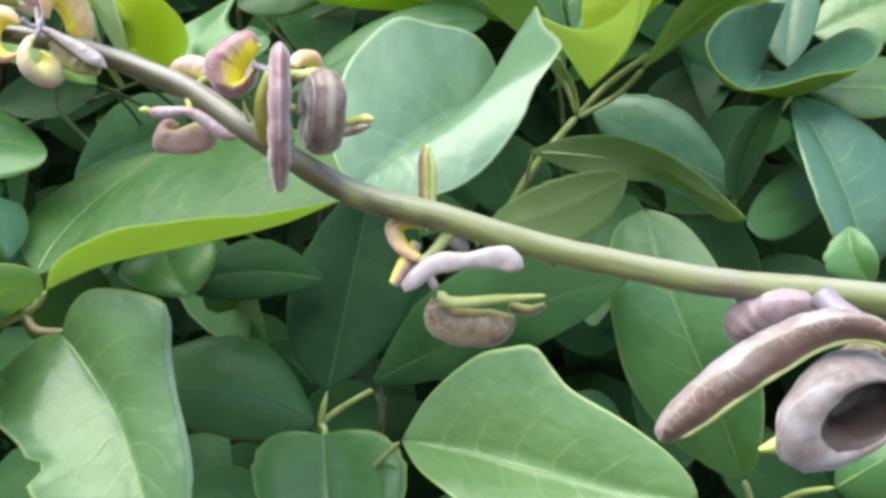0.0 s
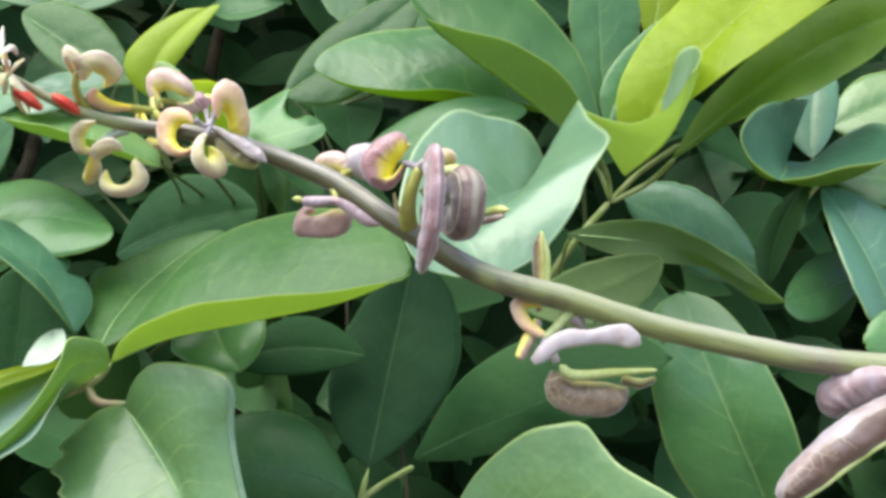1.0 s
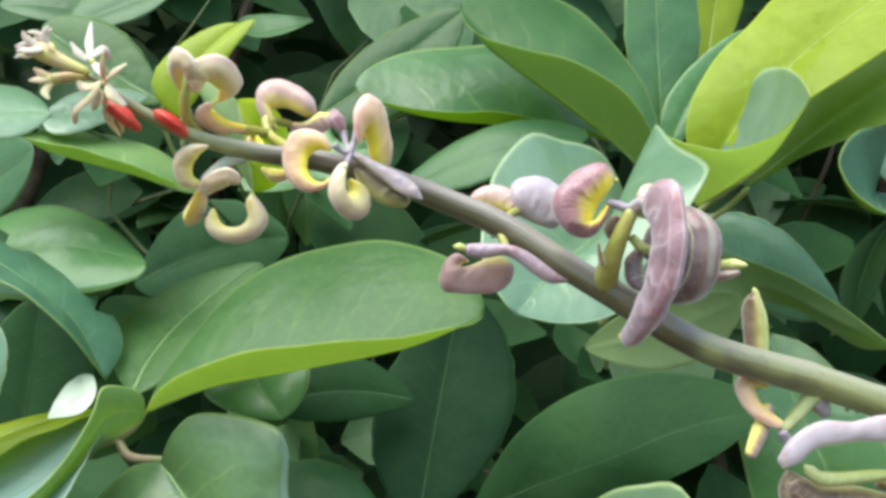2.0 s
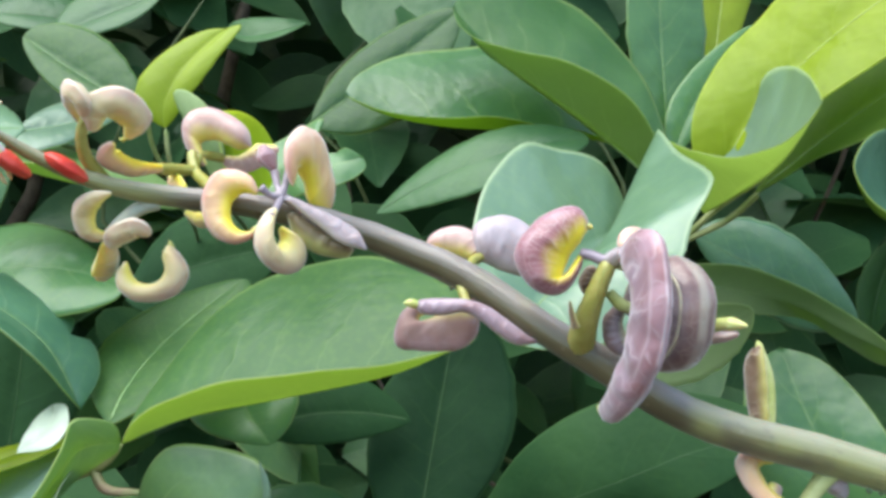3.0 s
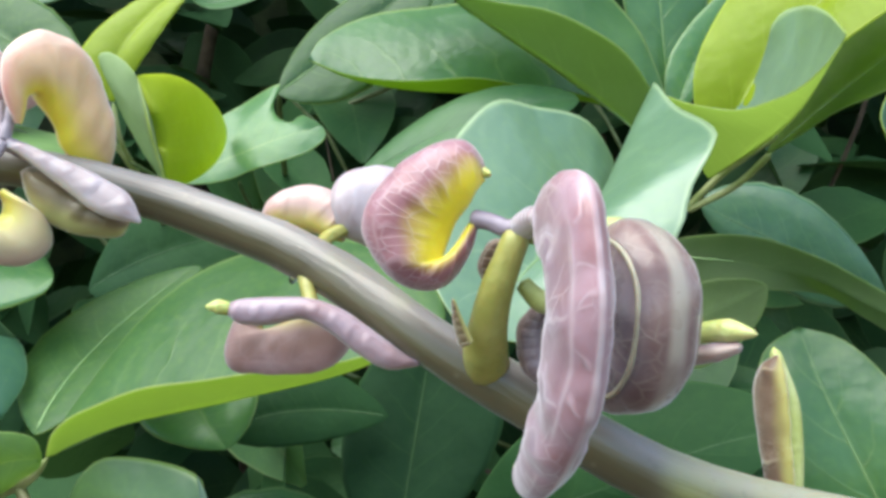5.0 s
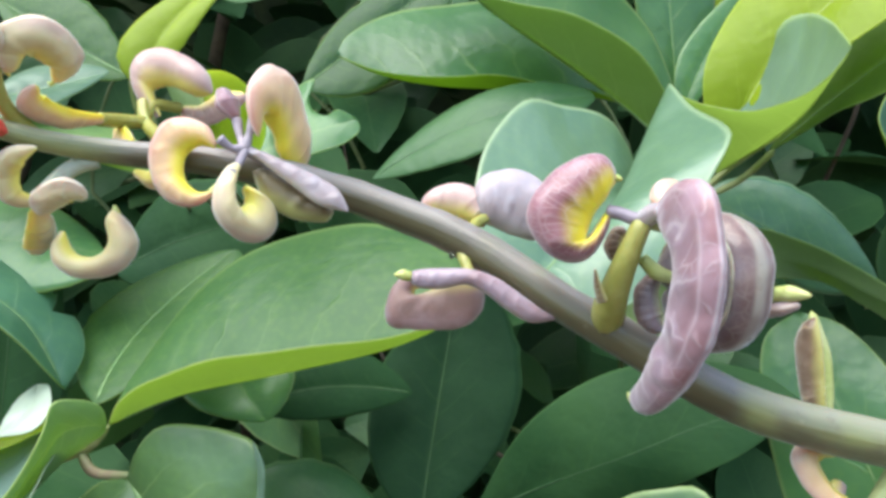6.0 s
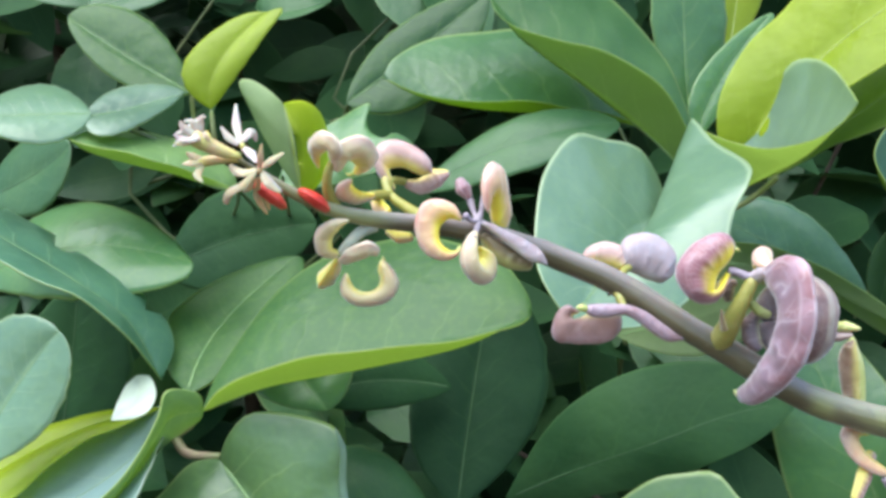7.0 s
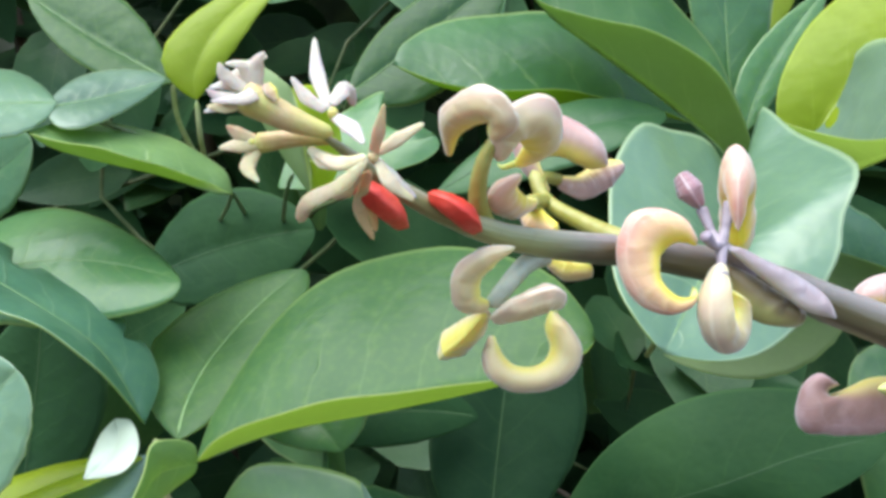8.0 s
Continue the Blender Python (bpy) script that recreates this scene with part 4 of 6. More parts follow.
low_spray = holder("leaf_spray", (-0.0115, 0.4590, 1.0626), "dark green palmate leaf spray in the shade", "leaves")
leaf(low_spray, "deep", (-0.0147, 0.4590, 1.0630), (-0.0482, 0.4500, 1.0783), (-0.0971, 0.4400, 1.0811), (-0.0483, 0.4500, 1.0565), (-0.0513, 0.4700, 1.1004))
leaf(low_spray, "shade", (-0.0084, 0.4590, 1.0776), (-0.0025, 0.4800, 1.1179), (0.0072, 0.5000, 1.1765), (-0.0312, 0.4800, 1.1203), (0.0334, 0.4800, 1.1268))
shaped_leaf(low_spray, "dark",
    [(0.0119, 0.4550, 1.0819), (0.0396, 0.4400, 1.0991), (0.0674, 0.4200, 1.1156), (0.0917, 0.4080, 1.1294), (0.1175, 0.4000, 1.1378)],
    [(0.0119, 0.4550, 1.0819), (0.0275, 0.4500, 1.1116), (0.0443, 0.4450, 1.1303), (0.0682, 0.4400, 1.1426), (0.0890, 0.4250, 1.1476), (0.1077, 0.4100, 1.1452), (0.1175, 0.4000, 1.1378)],
    [(0.0119, 0.4550, 1.0819), (0.0329, 0.4450, 1.0851), (0.0554, 0.4300, 1.0935), (0.0723, 0.4200, 1.1009), (0.0910, 0.4050, 1.1146), (0.1046, 0.4000, 1.1249), (0.1175, 0.4000, 1.1378)])
leaf(low_spray, "mature", (-0.0092, 0.4520, 1.0588), (-0.0054, 0.4400, 1.0370), (0.0012, 0.4200, 1.0084), (-0.0388, 0.4400, 1.0440), (0.0310, 0.4300, 1.0504), blunt=0.45, widest=0.42)
stalk(low_spray, "petiole", [(-0.0194, 0.5600, 0.9806), (-0.0138, 0.4900, 1.0384), (-0.0115, 0.4590, 1.0626), (-0.0084, 0.4590, 1.0776)], [0.00254, 0.00210, 0.00164, 0.00135], PETIOLE)
stalk(low_spray, "petiole", [(-0.0115, 0.4590, 1.0626), (-0.0001, 0.4570, 1.0713), (0.0132, 0.4550, 1.0795)], [0.00164, 0.00135, 0.00133], PETIOLE)
stalk(low_spray, "petiole", [(-0.0115, 0.4590, 1.0626), (-0.0089, 0.4550, 1.0600), (-0.0089, 0.4520, 1.0562)], [0.00164, 0.00136, 0.00135], PETIOLE)

high_spray = holder("leaf_spray", (0.1128, 0.4880, 1.2098), "large spray of green and yellow-green folded leaves", "leaves")
shaped_leaf(high_spray, "glossy",
    [(0.0686, 0.4050, 1.2077), (0.0538, 0.3850, 1.1972), (0.0382, 0.3600, 1.1858), (0.0218, 0.3370, 1.1694)],
    [(0.0686, 0.4050, 1.2077), (0.0638, 0.4100, 1.2229), (0.0561, 0.4050, 1.2301), (0.0415, 0.3950, 1.2321), (0.0293, 0.3850, 1.2316), (0.0177, 0.3700, 1.2175), (0.0130, 0.3550, 1.2014), (0.0123, 0.3450, 1.1857), (0.0169, 0.3380, 1.1750), (0.0218, 0.3370, 1.1694)],
    [(0.0686, 0.4050, 1.2077), (0.0729, 0.4100, 1.2190), (0.0796, 0.4200, 1.2347), (0.0815, 0.4220, 1.2447), (0.0835, 0.4000, 1.2322), (0.0869, 0.3750, 1.2211), (0.0834, 0.3650, 1.2140), (0.0765, 0.3600, 1.2028), (0.0723, 0.3550, 1.1921), (0.0610, 0.3500, 1.1771), (0.0483, 0.3450, 1.1689), (0.0346, 0.3400, 1.1673), (0.0218, 0.3370, 1.1694)], camber=0.03)
shaped_leaf(high_spray, "two_toned",
    [(0.1099, 0.4600, 1.2176), (0.1147, 0.4300, 1.2228), (0.1145, 0.3900, 1.2279), (0.1073, 0.3440, 1.2354)],
    [(0.1099, 0.4600, 1.2176), (0.0993, 0.4450, 1.2277), (0.0891, 0.4300, 1.2368), (0.0842, 0.4200, 1.2400), (0.0884, 0.4000, 1.2323), (0.0959, 0.3850, 1.2279), (0.1024, 0.3650, 1.2268), (0.1053, 0.3500, 1.2303), (0.1073, 0.3440, 1.2354)],
    [(0.1099, 0.4600, 1.2176), (0.1151, 0.4650, 1.2395), (0.1244, 0.4650, 1.2547), (0.1302, 0.4550, 1.2686), (0.1318, 0.4450, 1.2743), (0.1330, 0.4300, 1.2721), (0.1275, 0.4000, 1.2598), (0.1154, 0.3650, 1.2444), (0.1073, 0.3440, 1.2354)], camber=-0.05, label='cupped yellow-green leaf with a pale inner side')
shaped_leaf(high_spray, "young",
    [(0.1135, 0.4700, 1.2212), (0.1264, 0.4550, 1.2539), (0.1463, 0.4400, 1.2790), (0.1689, 0.4200, 1.2976), (0.2034, 0.4000, 1.3205)],
    [(0.1135, 0.4700, 1.2212), (0.1070, 0.4650, 1.2447), (0.1082, 0.4650, 1.2639), (0.1187, 0.4650, 1.2861), (0.1331, 0.4600, 1.2999), (0.1444, 0.4550, 1.3133), (0.1664, 0.4400, 1.3313), (0.1880, 0.4200, 1.3348), (0.2034, 0.4000, 1.3205)],
    [(0.1135, 0.4700, 1.2212), (0.1289, 0.4400, 1.2441), (0.1423, 0.4300, 1.2560), (0.1570, 0.4200, 1.2671), (0.1793, 0.4100, 1.2818), (0.1943, 0.4000, 1.2973), (0.2034, 0.4000, 1.3205)])
shaped_leaf(high_spray, "olive",
    [(0.1343, 0.4700, 1.2272), (0.1602, 0.4550, 1.2507), (0.1787, 0.4400, 1.2658), (0.1979, 0.4300, 1.2772), (0.2184, 0.4100, 1.2831)],
    [(0.1343, 0.4700, 1.2272), (0.1504, 0.4700, 1.2551), (0.1676, 0.4600, 1.2749), (0.1889, 0.4500, 1.2911), (0.2078, 0.4300, 1.2974), (0.2184, 0.4100, 1.2831)],
    [(0.1343, 0.4700, 1.2272), (0.1504, 0.4500, 1.2382), (0.1588, 0.4400, 1.2421), (0.1737, 0.4300, 1.2484), (0.1873, 0.4250, 1.2529), (0.2054, 0.4150, 1.2656), (0.2184, 0.4100, 1.2831)])
shaped_leaf(high_spray, "dull_backed",
    [(0.1004, 0.4750, 1.2237), (0.0830, 0.4720, 1.2413), (0.0574, 0.4680, 1.2606), (0.0298, 0.4700, 1.2814), (0.0158, 0.4750, 1.2939), (0.0029, 0.4820, 1.3143)],
    [(0.1004, 0.4750, 1.2237), (0.0956, 0.4650, 1.2417), (0.0819, 0.4550, 1.2607), (0.0677, 0.4500, 1.2723), (0.0496, 0.4520, 1.2804), (0.0290, 0.4600, 1.2874), (0.0143, 0.4700, 1.2959), (0.0057, 0.4760, 1.3046), (0.0029, 0.4820, 1.3143)],
    [(0.1004, 0.4750, 1.2237), (0.1020, 0.4850, 1.2514), (0.0965, 0.4950, 1.2770), (0.0874, 0.5050, 1.2984), (0.0744, 0.5100, 1.3162), (0.0626, 0.5150, 1.3288), (0.0435, 0.5100, 1.3333), (0.0216, 0.5000, 1.3320), (0.0073, 0.4900, 1.3234), (0.0029, 0.4820, 1.3143)], camber=0.03)
shaped_leaf(high_spray, "mature",
    [(0.0940, 0.5300, 1.2592), (0.0633, 0.5100, 1.2608), (0.0323, 0.5000, 1.2611), (-0.0033, 0.4950, 1.2623), (-0.0299, 0.4950, 1.2679), (-0.0485, 0.4950, 1.2764)],
    [(0.0940, 0.5300, 1.2592), (0.0799, 0.5400, 1.2902), (0.0502, 0.5400, 1.3085), (0.0171, 0.5350, 1.3137), (-0.0239, 0.5200, 1.3036), (-0.0436, 0.5050, 1.2891), (-0.0485, 0.4950, 1.2764)],
    [(0.0940, 0.5300, 1.2592), (0.0619, 0.5000, 1.2619), (0.0460, 0.4900, 1.2621), (0.0197, 0.4820, 1.2630), (-0.0086, 0.4790, 1.2625), (-0.0318, 0.4840, 1.2674), (-0.0485, 0.4950, 1.2764)], camber=0.05)
leaf(high_spray, "mature", (0.1110, 0.5200, 1.2620), (0.1073, 0.5200, 1.3157), (0.1058, 0.5200, 1.3833), (0.0898, 0.5200, 1.3185), (0.1296, 0.5200, 1.3194))
leaf(high_spray, "mature", (0.1092, 0.5000, 1.2502), (0.1220, 0.5050, 1.2803), (0.1489, 0.5100, 1.3164), (0.1101, 0.5050, 1.2816), (0.1354, 0.5050, 1.2837))
leaf(high_spray, "young", (0.1458, 0.5600, 1.3094), (0.1515, 0.5600, 1.3549), (0.1570, 0.5600, 1.3973), (0.1379, 0.5600, 1.3546), (0.1675, 0.5600, 1.3552))
stalk(high_spray, "petiole", [(0.0770, 0.5100, 1.1628), (0.0899, 0.4950, 1.1857), (0.1086, 0.4880, 1.2089)], [0.00207, 0.00200, 0.00170], PETIOLE)
stalk(high_spray, "petiole", [(0.1086, 0.4880, 1.2089), (0.1205, 0.4750, 1.2220), (0.1376, 0.4650, 1.2347)], [0.00142, 0.00139, 0.00137], PETIOLE, "pale green petiole")
stalk(high_spray, "petiole", [(0.1086, 0.4880, 1.2080), (0.1246, 0.4750, 1.2168), (0.1352, 0.4650, 1.2278)], [0.00142, 0.00139, 0.00137], PETIOLE, "pale green petiole")
stalk(high_spray, "petiole", [(0.1086, 0.4880, 1.2089), (0.1054, 0.4800, 1.2200), (0.0936, 0.4500, 1.2303)], [0.00142, 0.00140, 0.00103], PETIOLE, "pale green petiole")
stalk(high_spray, "petiole", [(0.1086, 0.4880, 1.2089), (0.1019, 0.4850, 1.2234), (0.0898, 0.4750, 1.2349)], [0.00114, 0.00113, 0.00083], PETIOLE)

right_spray = holder("leaf_spray", (0.1923, 0.4500, 1.2091), "spray of blue-green curled leaves on thin petioles", "leaves")
shaped_leaf(right_spray, "shaded_hollow",
    [(0.1838, 0.4550, 1.2257), (0.1754, 0.4350, 1.2183), (0.1660, 0.4150, 1.2129), (0.1563, 0.3940, 1.2081)],
    [(0.1838, 0.4550, 1.2257), (0.1841, 0.4600, 1.2353), (0.1873, 0.4550, 1.2454), (0.1913, 0.4500, 1.2536), (0.1601, 0.4200, 1.2438), (0.1453, 0.4050, 1.2297), (0.1453, 0.3970, 1.2178), (0.1506, 0.3950, 1.2119), (0.1563, 0.3940, 1.2081)],
    [(0.1838, 0.4550, 1.2257), (0.1949, 0.4550, 1.2257), (0.2047, 0.4500, 1.2347), (0.2164, 0.4400, 1.2410), (0.2184, 0.4200, 1.2309), (0.2039, 0.4050, 1.2189), (0.1854, 0.4000, 1.2150), (0.1695, 0.3960, 1.2102), (0.1563, 0.3940, 1.2081)], camber=-0.2, wave=0, label='curled blue-green leaf cupped like a bowl')
leaf(right_spray, "teal", (0.1981, 0.4600, 1.2284), (0.2045, 0.4750, 1.2564), (0.2161, 0.4900, 1.2894), (0.1921, 0.4750, 1.2537), (0.2174, 0.4750, 1.2564))
leaf(right_spray, "mature", (0.2038, 0.4550, 1.2196), (0.2271, 0.4500, 1.2179), (0.2584, 0.4500, 1.2193), (0.2315, 0.4600, 1.2331), (0.2227, 0.4400, 1.2034))
leaf(right_spray, "teal", (0.2052, 0.4000, 1.1419), (0.1959, 0.4000, 1.1737), (0.1844, 0.4200, 1.2094), (0.1811, 0.3850, 1.1652), (0.2258, 0.4100, 1.1786))
leaf(right_spray, "fresh", (0.2260, 0.5000, 1.2515), (0.2504, 0.5000, 1.2626), (0.2855, 0.5000, 1.2737), (0.2490, 0.5100, 1.2819), (0.2542, 0.4900, 1.2441))
leaf(right_spray, "deep", (0.1946, 0.4520, 1.2172), (0.1824, 0.4550, 1.1971), (0.1757, 0.4550, 1.1690), (0.1719, 0.4550, 1.1933), (0.1853, 0.4470, 1.1911))
stalk(right_spray, "petiole", [(0.1875, 0.5000, 1.1614), (0.1869, 0.4700, 1.1881), (0.1923, 0.4500, 1.2091), (0.2038, 0.4550, 1.2196)], [0.0013, 0.0012, 0.0011, 0.0009], PETIOLE)
stalk(right_spray, "petiole", [(0.1923, 0.4500, 1.2091), (0.1879, 0.4600, 1.2001), (0.1925, 0.4700, 1.1907)], [0.00109, 0.00111, 0.00086], PETIOLE)
stalk(right_spray, "petiole", [(0.1923, 0.4500, 1.2091), (0.1976, 0.4550, 1.2196), (0.1981, 0.4600, 1.2284)], [0.00109, 0.00111, 0.00085], PETIOLE)

middle_spray = holder("leaf_spray", (0.0862, 0.4700, 1.1902), "olive green leaves seen from below on a thin petiole", "leaves")
shaped_leaf(middle_spray, "olive",
    [(0.0836, 0.4700, 1.1902), (0.1148, 0.4600, 1.1873), (0.1356, 0.4400, 1.1815), (0.1476, 0.4150, 1.1708), (0.1583, 0.3920, 1.1607)],
    [(0.0836, 0.4700, 1.1902), (0.0999, 0.4650, 1.1959), (0.1188, 0.4550, 1.1966), (0.1329, 0.4400, 1.1906), (0.1466, 0.4200, 1.1796), (0.1538, 0.4000, 1.1673), (0.1583, 0.3920, 1.1607)],
    [(0.0836, 0.4700, 1.1902), (0.1029, 0.4650, 1.1812), (0.1233, 0.4500, 1.1769), (0.1406, 0.4400, 1.1751), (0.1470, 0.4200, 1.1672), (0.1552, 0.4100, 1.1602), (0.1583, 0.3920, 1.1607)], flip=True)
leaf(middle_spray, "teal", (0.1830, 0.4800, 1.1738), (0.1501, 0.4900, 1.1929), (0.1182, 0.5000, 1.2117), (0.1507, 0.4900, 1.1736), (0.1576, 0.5000, 1.2162))
leaf(middle_spray, "deep", (0.2097, 0.4300, 1.1768), (0.1811, 0.4100, 1.1660), (0.1600, 0.3980, 1.1606), (0.1774, 0.4000, 1.1548), (0.1888, 0.4300, 1.1812))
leaf(middle_spray, "olive", (0.0645, 0.4750, 1.1535), (0.0974, 0.4600, 1.1635), (0.1238, 0.4430, 1.1781), (0.0900, 0.4650, 1.1751), (0.1015, 0.4500, 1.1486), flip=True)
leaf(middle_spray, "dark", (0.0874, 0.5100, 1.1541), (0.0740, 0.5150, 1.1806), (0.0679, 0.5200, 1.2040), (0.0508, 0.5150, 1.1773), (0.0991, 0.5150, 1.1838))
stalk(middle_spray, "petiole", [(0.1100, 0.6600, 1.1300), (0.0960, 0.5800, 1.1520), (0.0860, 0.5100, 1.1700), (0.0850, 0.4850, 1.1820), (0.0862, 0.4700, 1.1902)], [0.0018, 0.0014, 0.0011, 0.0010, 0.0009], PETIOLE)

oval_spray = holder("leaf_spray", (0.1708, 0.4200, 1.0523), "broad oval green leaf on a slender petiole", "leaves")
shaped_leaf(oval_spray, "mature",
    [(0.1708, 0.4200, 1.0535), (0.1561, 0.4120, 1.0859), (0.1424, 0.4100, 1.1156), (0.1330, 0.4200, 1.1437), (0.1290, 0.4300, 1.1644)],
    [(0.1708, 0.4200, 1.0535), (0.1573, 0.4200, 1.0579), (0.1385, 0.4200, 1.0717), (0.1229, 0.4200, 1.0925), (0.1155, 0.4200, 1.1157), (0.1137, 0.4250, 1.1384), (0.1175, 0.4300, 1.1558), (0.1290, 0.4300, 1.1644)],
    [(0.1708, 0.4200, 1.0535), (0.1708, 0.4050, 1.0702), (0.1695, 0.4000, 1.0938), (0.1641, 0.4000, 1.1155), (0.1566, 0.4050, 1.1342), (0.1505, 0.4150, 1.1488), (0.1418, 0.4250, 1.1602), (0.1290, 0.4300, 1.1644)])
stalk(oval_spray, "petiole", [(0.1935, 0.4600, 1.0099), (0.1776, 0.4300, 1.0402), (0.1703, 0.4200, 1.0539)], [0.00180, 0.00135, 0.00129], PETIOLE)

corner_spray = holder("leaf_spray", (0.1692, 0.3400, 1.0798), "small green leaves at a thin bent petiole", "leaves")
leaf(corner_spray, "mature", (0.1691, 0.3400, 1.0802), (0.1785, 0.3300, 1.0932), (0.1973, 0.3300, 1.1053), (0.1768, 0.3400, 1.0995), (0.1889, 0.3300, 1.0800))
leaf(corner_spray, "mature", (0.1895, 0.3650, 1.1401), (0.1835, 0.3650, 1.1504), (0.1842, 0.3700, 1.1592), (0.1740, 0.3650, 1.1465), (0.1886, 0.3600, 1.1508), tears=0.1)
stalk(corner_spray, "petiole", [(0.1742, 0.4200, 1.0345), (0.1642, 0.3600, 1.0695), (0.1691, 0.3400, 1.0805)], [0.00132, 0.00107, 0.00080], PETIOLE)
stalk(corner_spray, "petiole", [(0.1691, 0.3400, 1.0805), (0.1922, 0.3600, 1.1043), (0.1894, 0.3650, 1.1411)], [0.00080, 0.00087, 0.00064], PETIOLE)

front_spray = holder("leaf_spray", (0.0313, 0.4000, 1.0711), "smooth green leaf with a pale midrib, low in the hedge", "leaves")
shaped_leaf(front_spray, "fresh",
    [(0.0309, 0.4000, 1.0733), (0.0572, 0.3900, 1.0720), (0.0832, 0.3750, 1.0710), (0.1081, 0.3600, 1.0701), (0.1308, 0.3500, 1.0707)],
    [(0.0309, 0.4000, 1.0733), (0.0417, 0.4000, 1.0913), (0.0589, 0.3950, 1.1076), (0.0713, 0.3900, 1.1123), (0.0803, 0.3850, 1.1142), (0.0866, 0.3800, 1.1071), (0.0929, 0.3750, 1.1006), (0.1085, 0.3650, 1.0933), (0.1219, 0.3570, 1.0849), (0.1290, 0.3520, 1.0774), (0.1308, 0.3500, 1.0707)],
    [(0.0309, 0.4000, 1.0733), (0.0385, 0.3850, 1.0675), (0.0513, 0.3700, 1.0630), (0.0704, 0.3550, 1.0540), (0.1056, 0.3450, 1.0538), (0.1308, 0.3500, 1.0707)], rib=1.4)
stalk(front_spray, "petiole", [(-0.0096, 0.5000, 1.0050), (0.0152, 0.4400, 1.0477), (0.0304, 0.4000, 1.0728)], [0.00189, 0.00131, 0.00113], PETIOLE)

left_spray = holder("leaf_spray", (-0.1583, 0.4200, 1.2415), "spray of blue-green leaves, one folded with a yellow edge", "leaves")
leaf(left_spray, "glossy", (-0.1566, 0.4170, 1.2420), (-0.1710, 0.4050, 1.2394), (-0.1868, 0.3900, 1.2353), (-0.1834, 0.4300, 1.2564), (-0.1635, 0.3950, 1.2267))
leaf(left_spray, "glossy", (-0.1590, 0.4170, 1.2409), (-0.1481, 0.4300, 1.2468), (-0.1318, 0.4500, 1.2580), (-0.1535, 0.4400, 1.2580), (-0.1437, 0.4100, 1.2329))
shaped_leaf(left_spray, "fresh",
    [(-0.1011, 0.4300, 1.2135), (-0.1063, 0.4200, 1.2136), (-0.1196, 0.4100, 1.2178), (-0.1355, 0.4050, 1.2213), (-0.1512, 0.4050, 1.2255), (-0.1596, 0.4050, 1.2302)],
    [(-0.1011, 0.4300, 1.2135), (-0.1062, 0.4350, 1.2229), (-0.1232, 0.4400, 1.2333), (-0.1453, 0.4400, 1.2389), (-0.1562, 0.4200, 1.2359), (-0.1596, 0.4050, 1.2302)],
    [(-0.1011, 0.4300, 1.2135), (-0.1064, 0.4200, 1.2160), (-0.1163, 0.4000, 1.2197), (-0.1297, 0.3900, 1.2229), (-0.1467, 0.3950, 1.2264), (-0.1596, 0.4050, 1.2302)], camber=0.04)
leaf(left_spray, "mature", (-0.2077, 0.4300, 1.1753), (-0.1611, 0.4200, 1.1899), (-0.1134, 0.4120, 1.1837), (-0.1778, 0.4500, 1.2091), (-0.1497, 0.4050, 1.1696))
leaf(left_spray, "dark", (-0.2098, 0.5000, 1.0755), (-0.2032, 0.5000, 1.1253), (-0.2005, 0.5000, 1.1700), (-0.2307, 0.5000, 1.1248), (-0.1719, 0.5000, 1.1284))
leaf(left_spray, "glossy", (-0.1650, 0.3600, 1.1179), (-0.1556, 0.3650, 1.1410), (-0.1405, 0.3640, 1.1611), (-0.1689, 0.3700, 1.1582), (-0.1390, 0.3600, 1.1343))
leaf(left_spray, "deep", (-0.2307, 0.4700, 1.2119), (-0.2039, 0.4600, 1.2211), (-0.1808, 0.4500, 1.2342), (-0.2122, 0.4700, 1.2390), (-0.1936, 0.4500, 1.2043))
stalk(left_spray, "petiole", [(-0.1445, 0.6600, 1.2127), (-0.1235, 0.5400, 1.2157), (-0.1014, 0.4300, 1.2143)], [0.00156, 0.00106, 0.00066], PETIOLE_DULL)
stalk(left_spray, "petiole", [(-0.1014, 0.4300, 1.2143), (-0.1324, 0.4350, 1.2329), (-0.1574, 0.4180, 1.2411)], [0.00088, 0.00093, 0.00091], PETIOLE_DULL)
stalk(left_spray, "petiole", [(-0.1038, 0.4400, 1.2151), (-0.1266, 0.5200, 1.2135), (-0.1656, 0.6400, 1.2077)], [0.00068, 0.00087, 0.00114], PETIOLE_DULL)

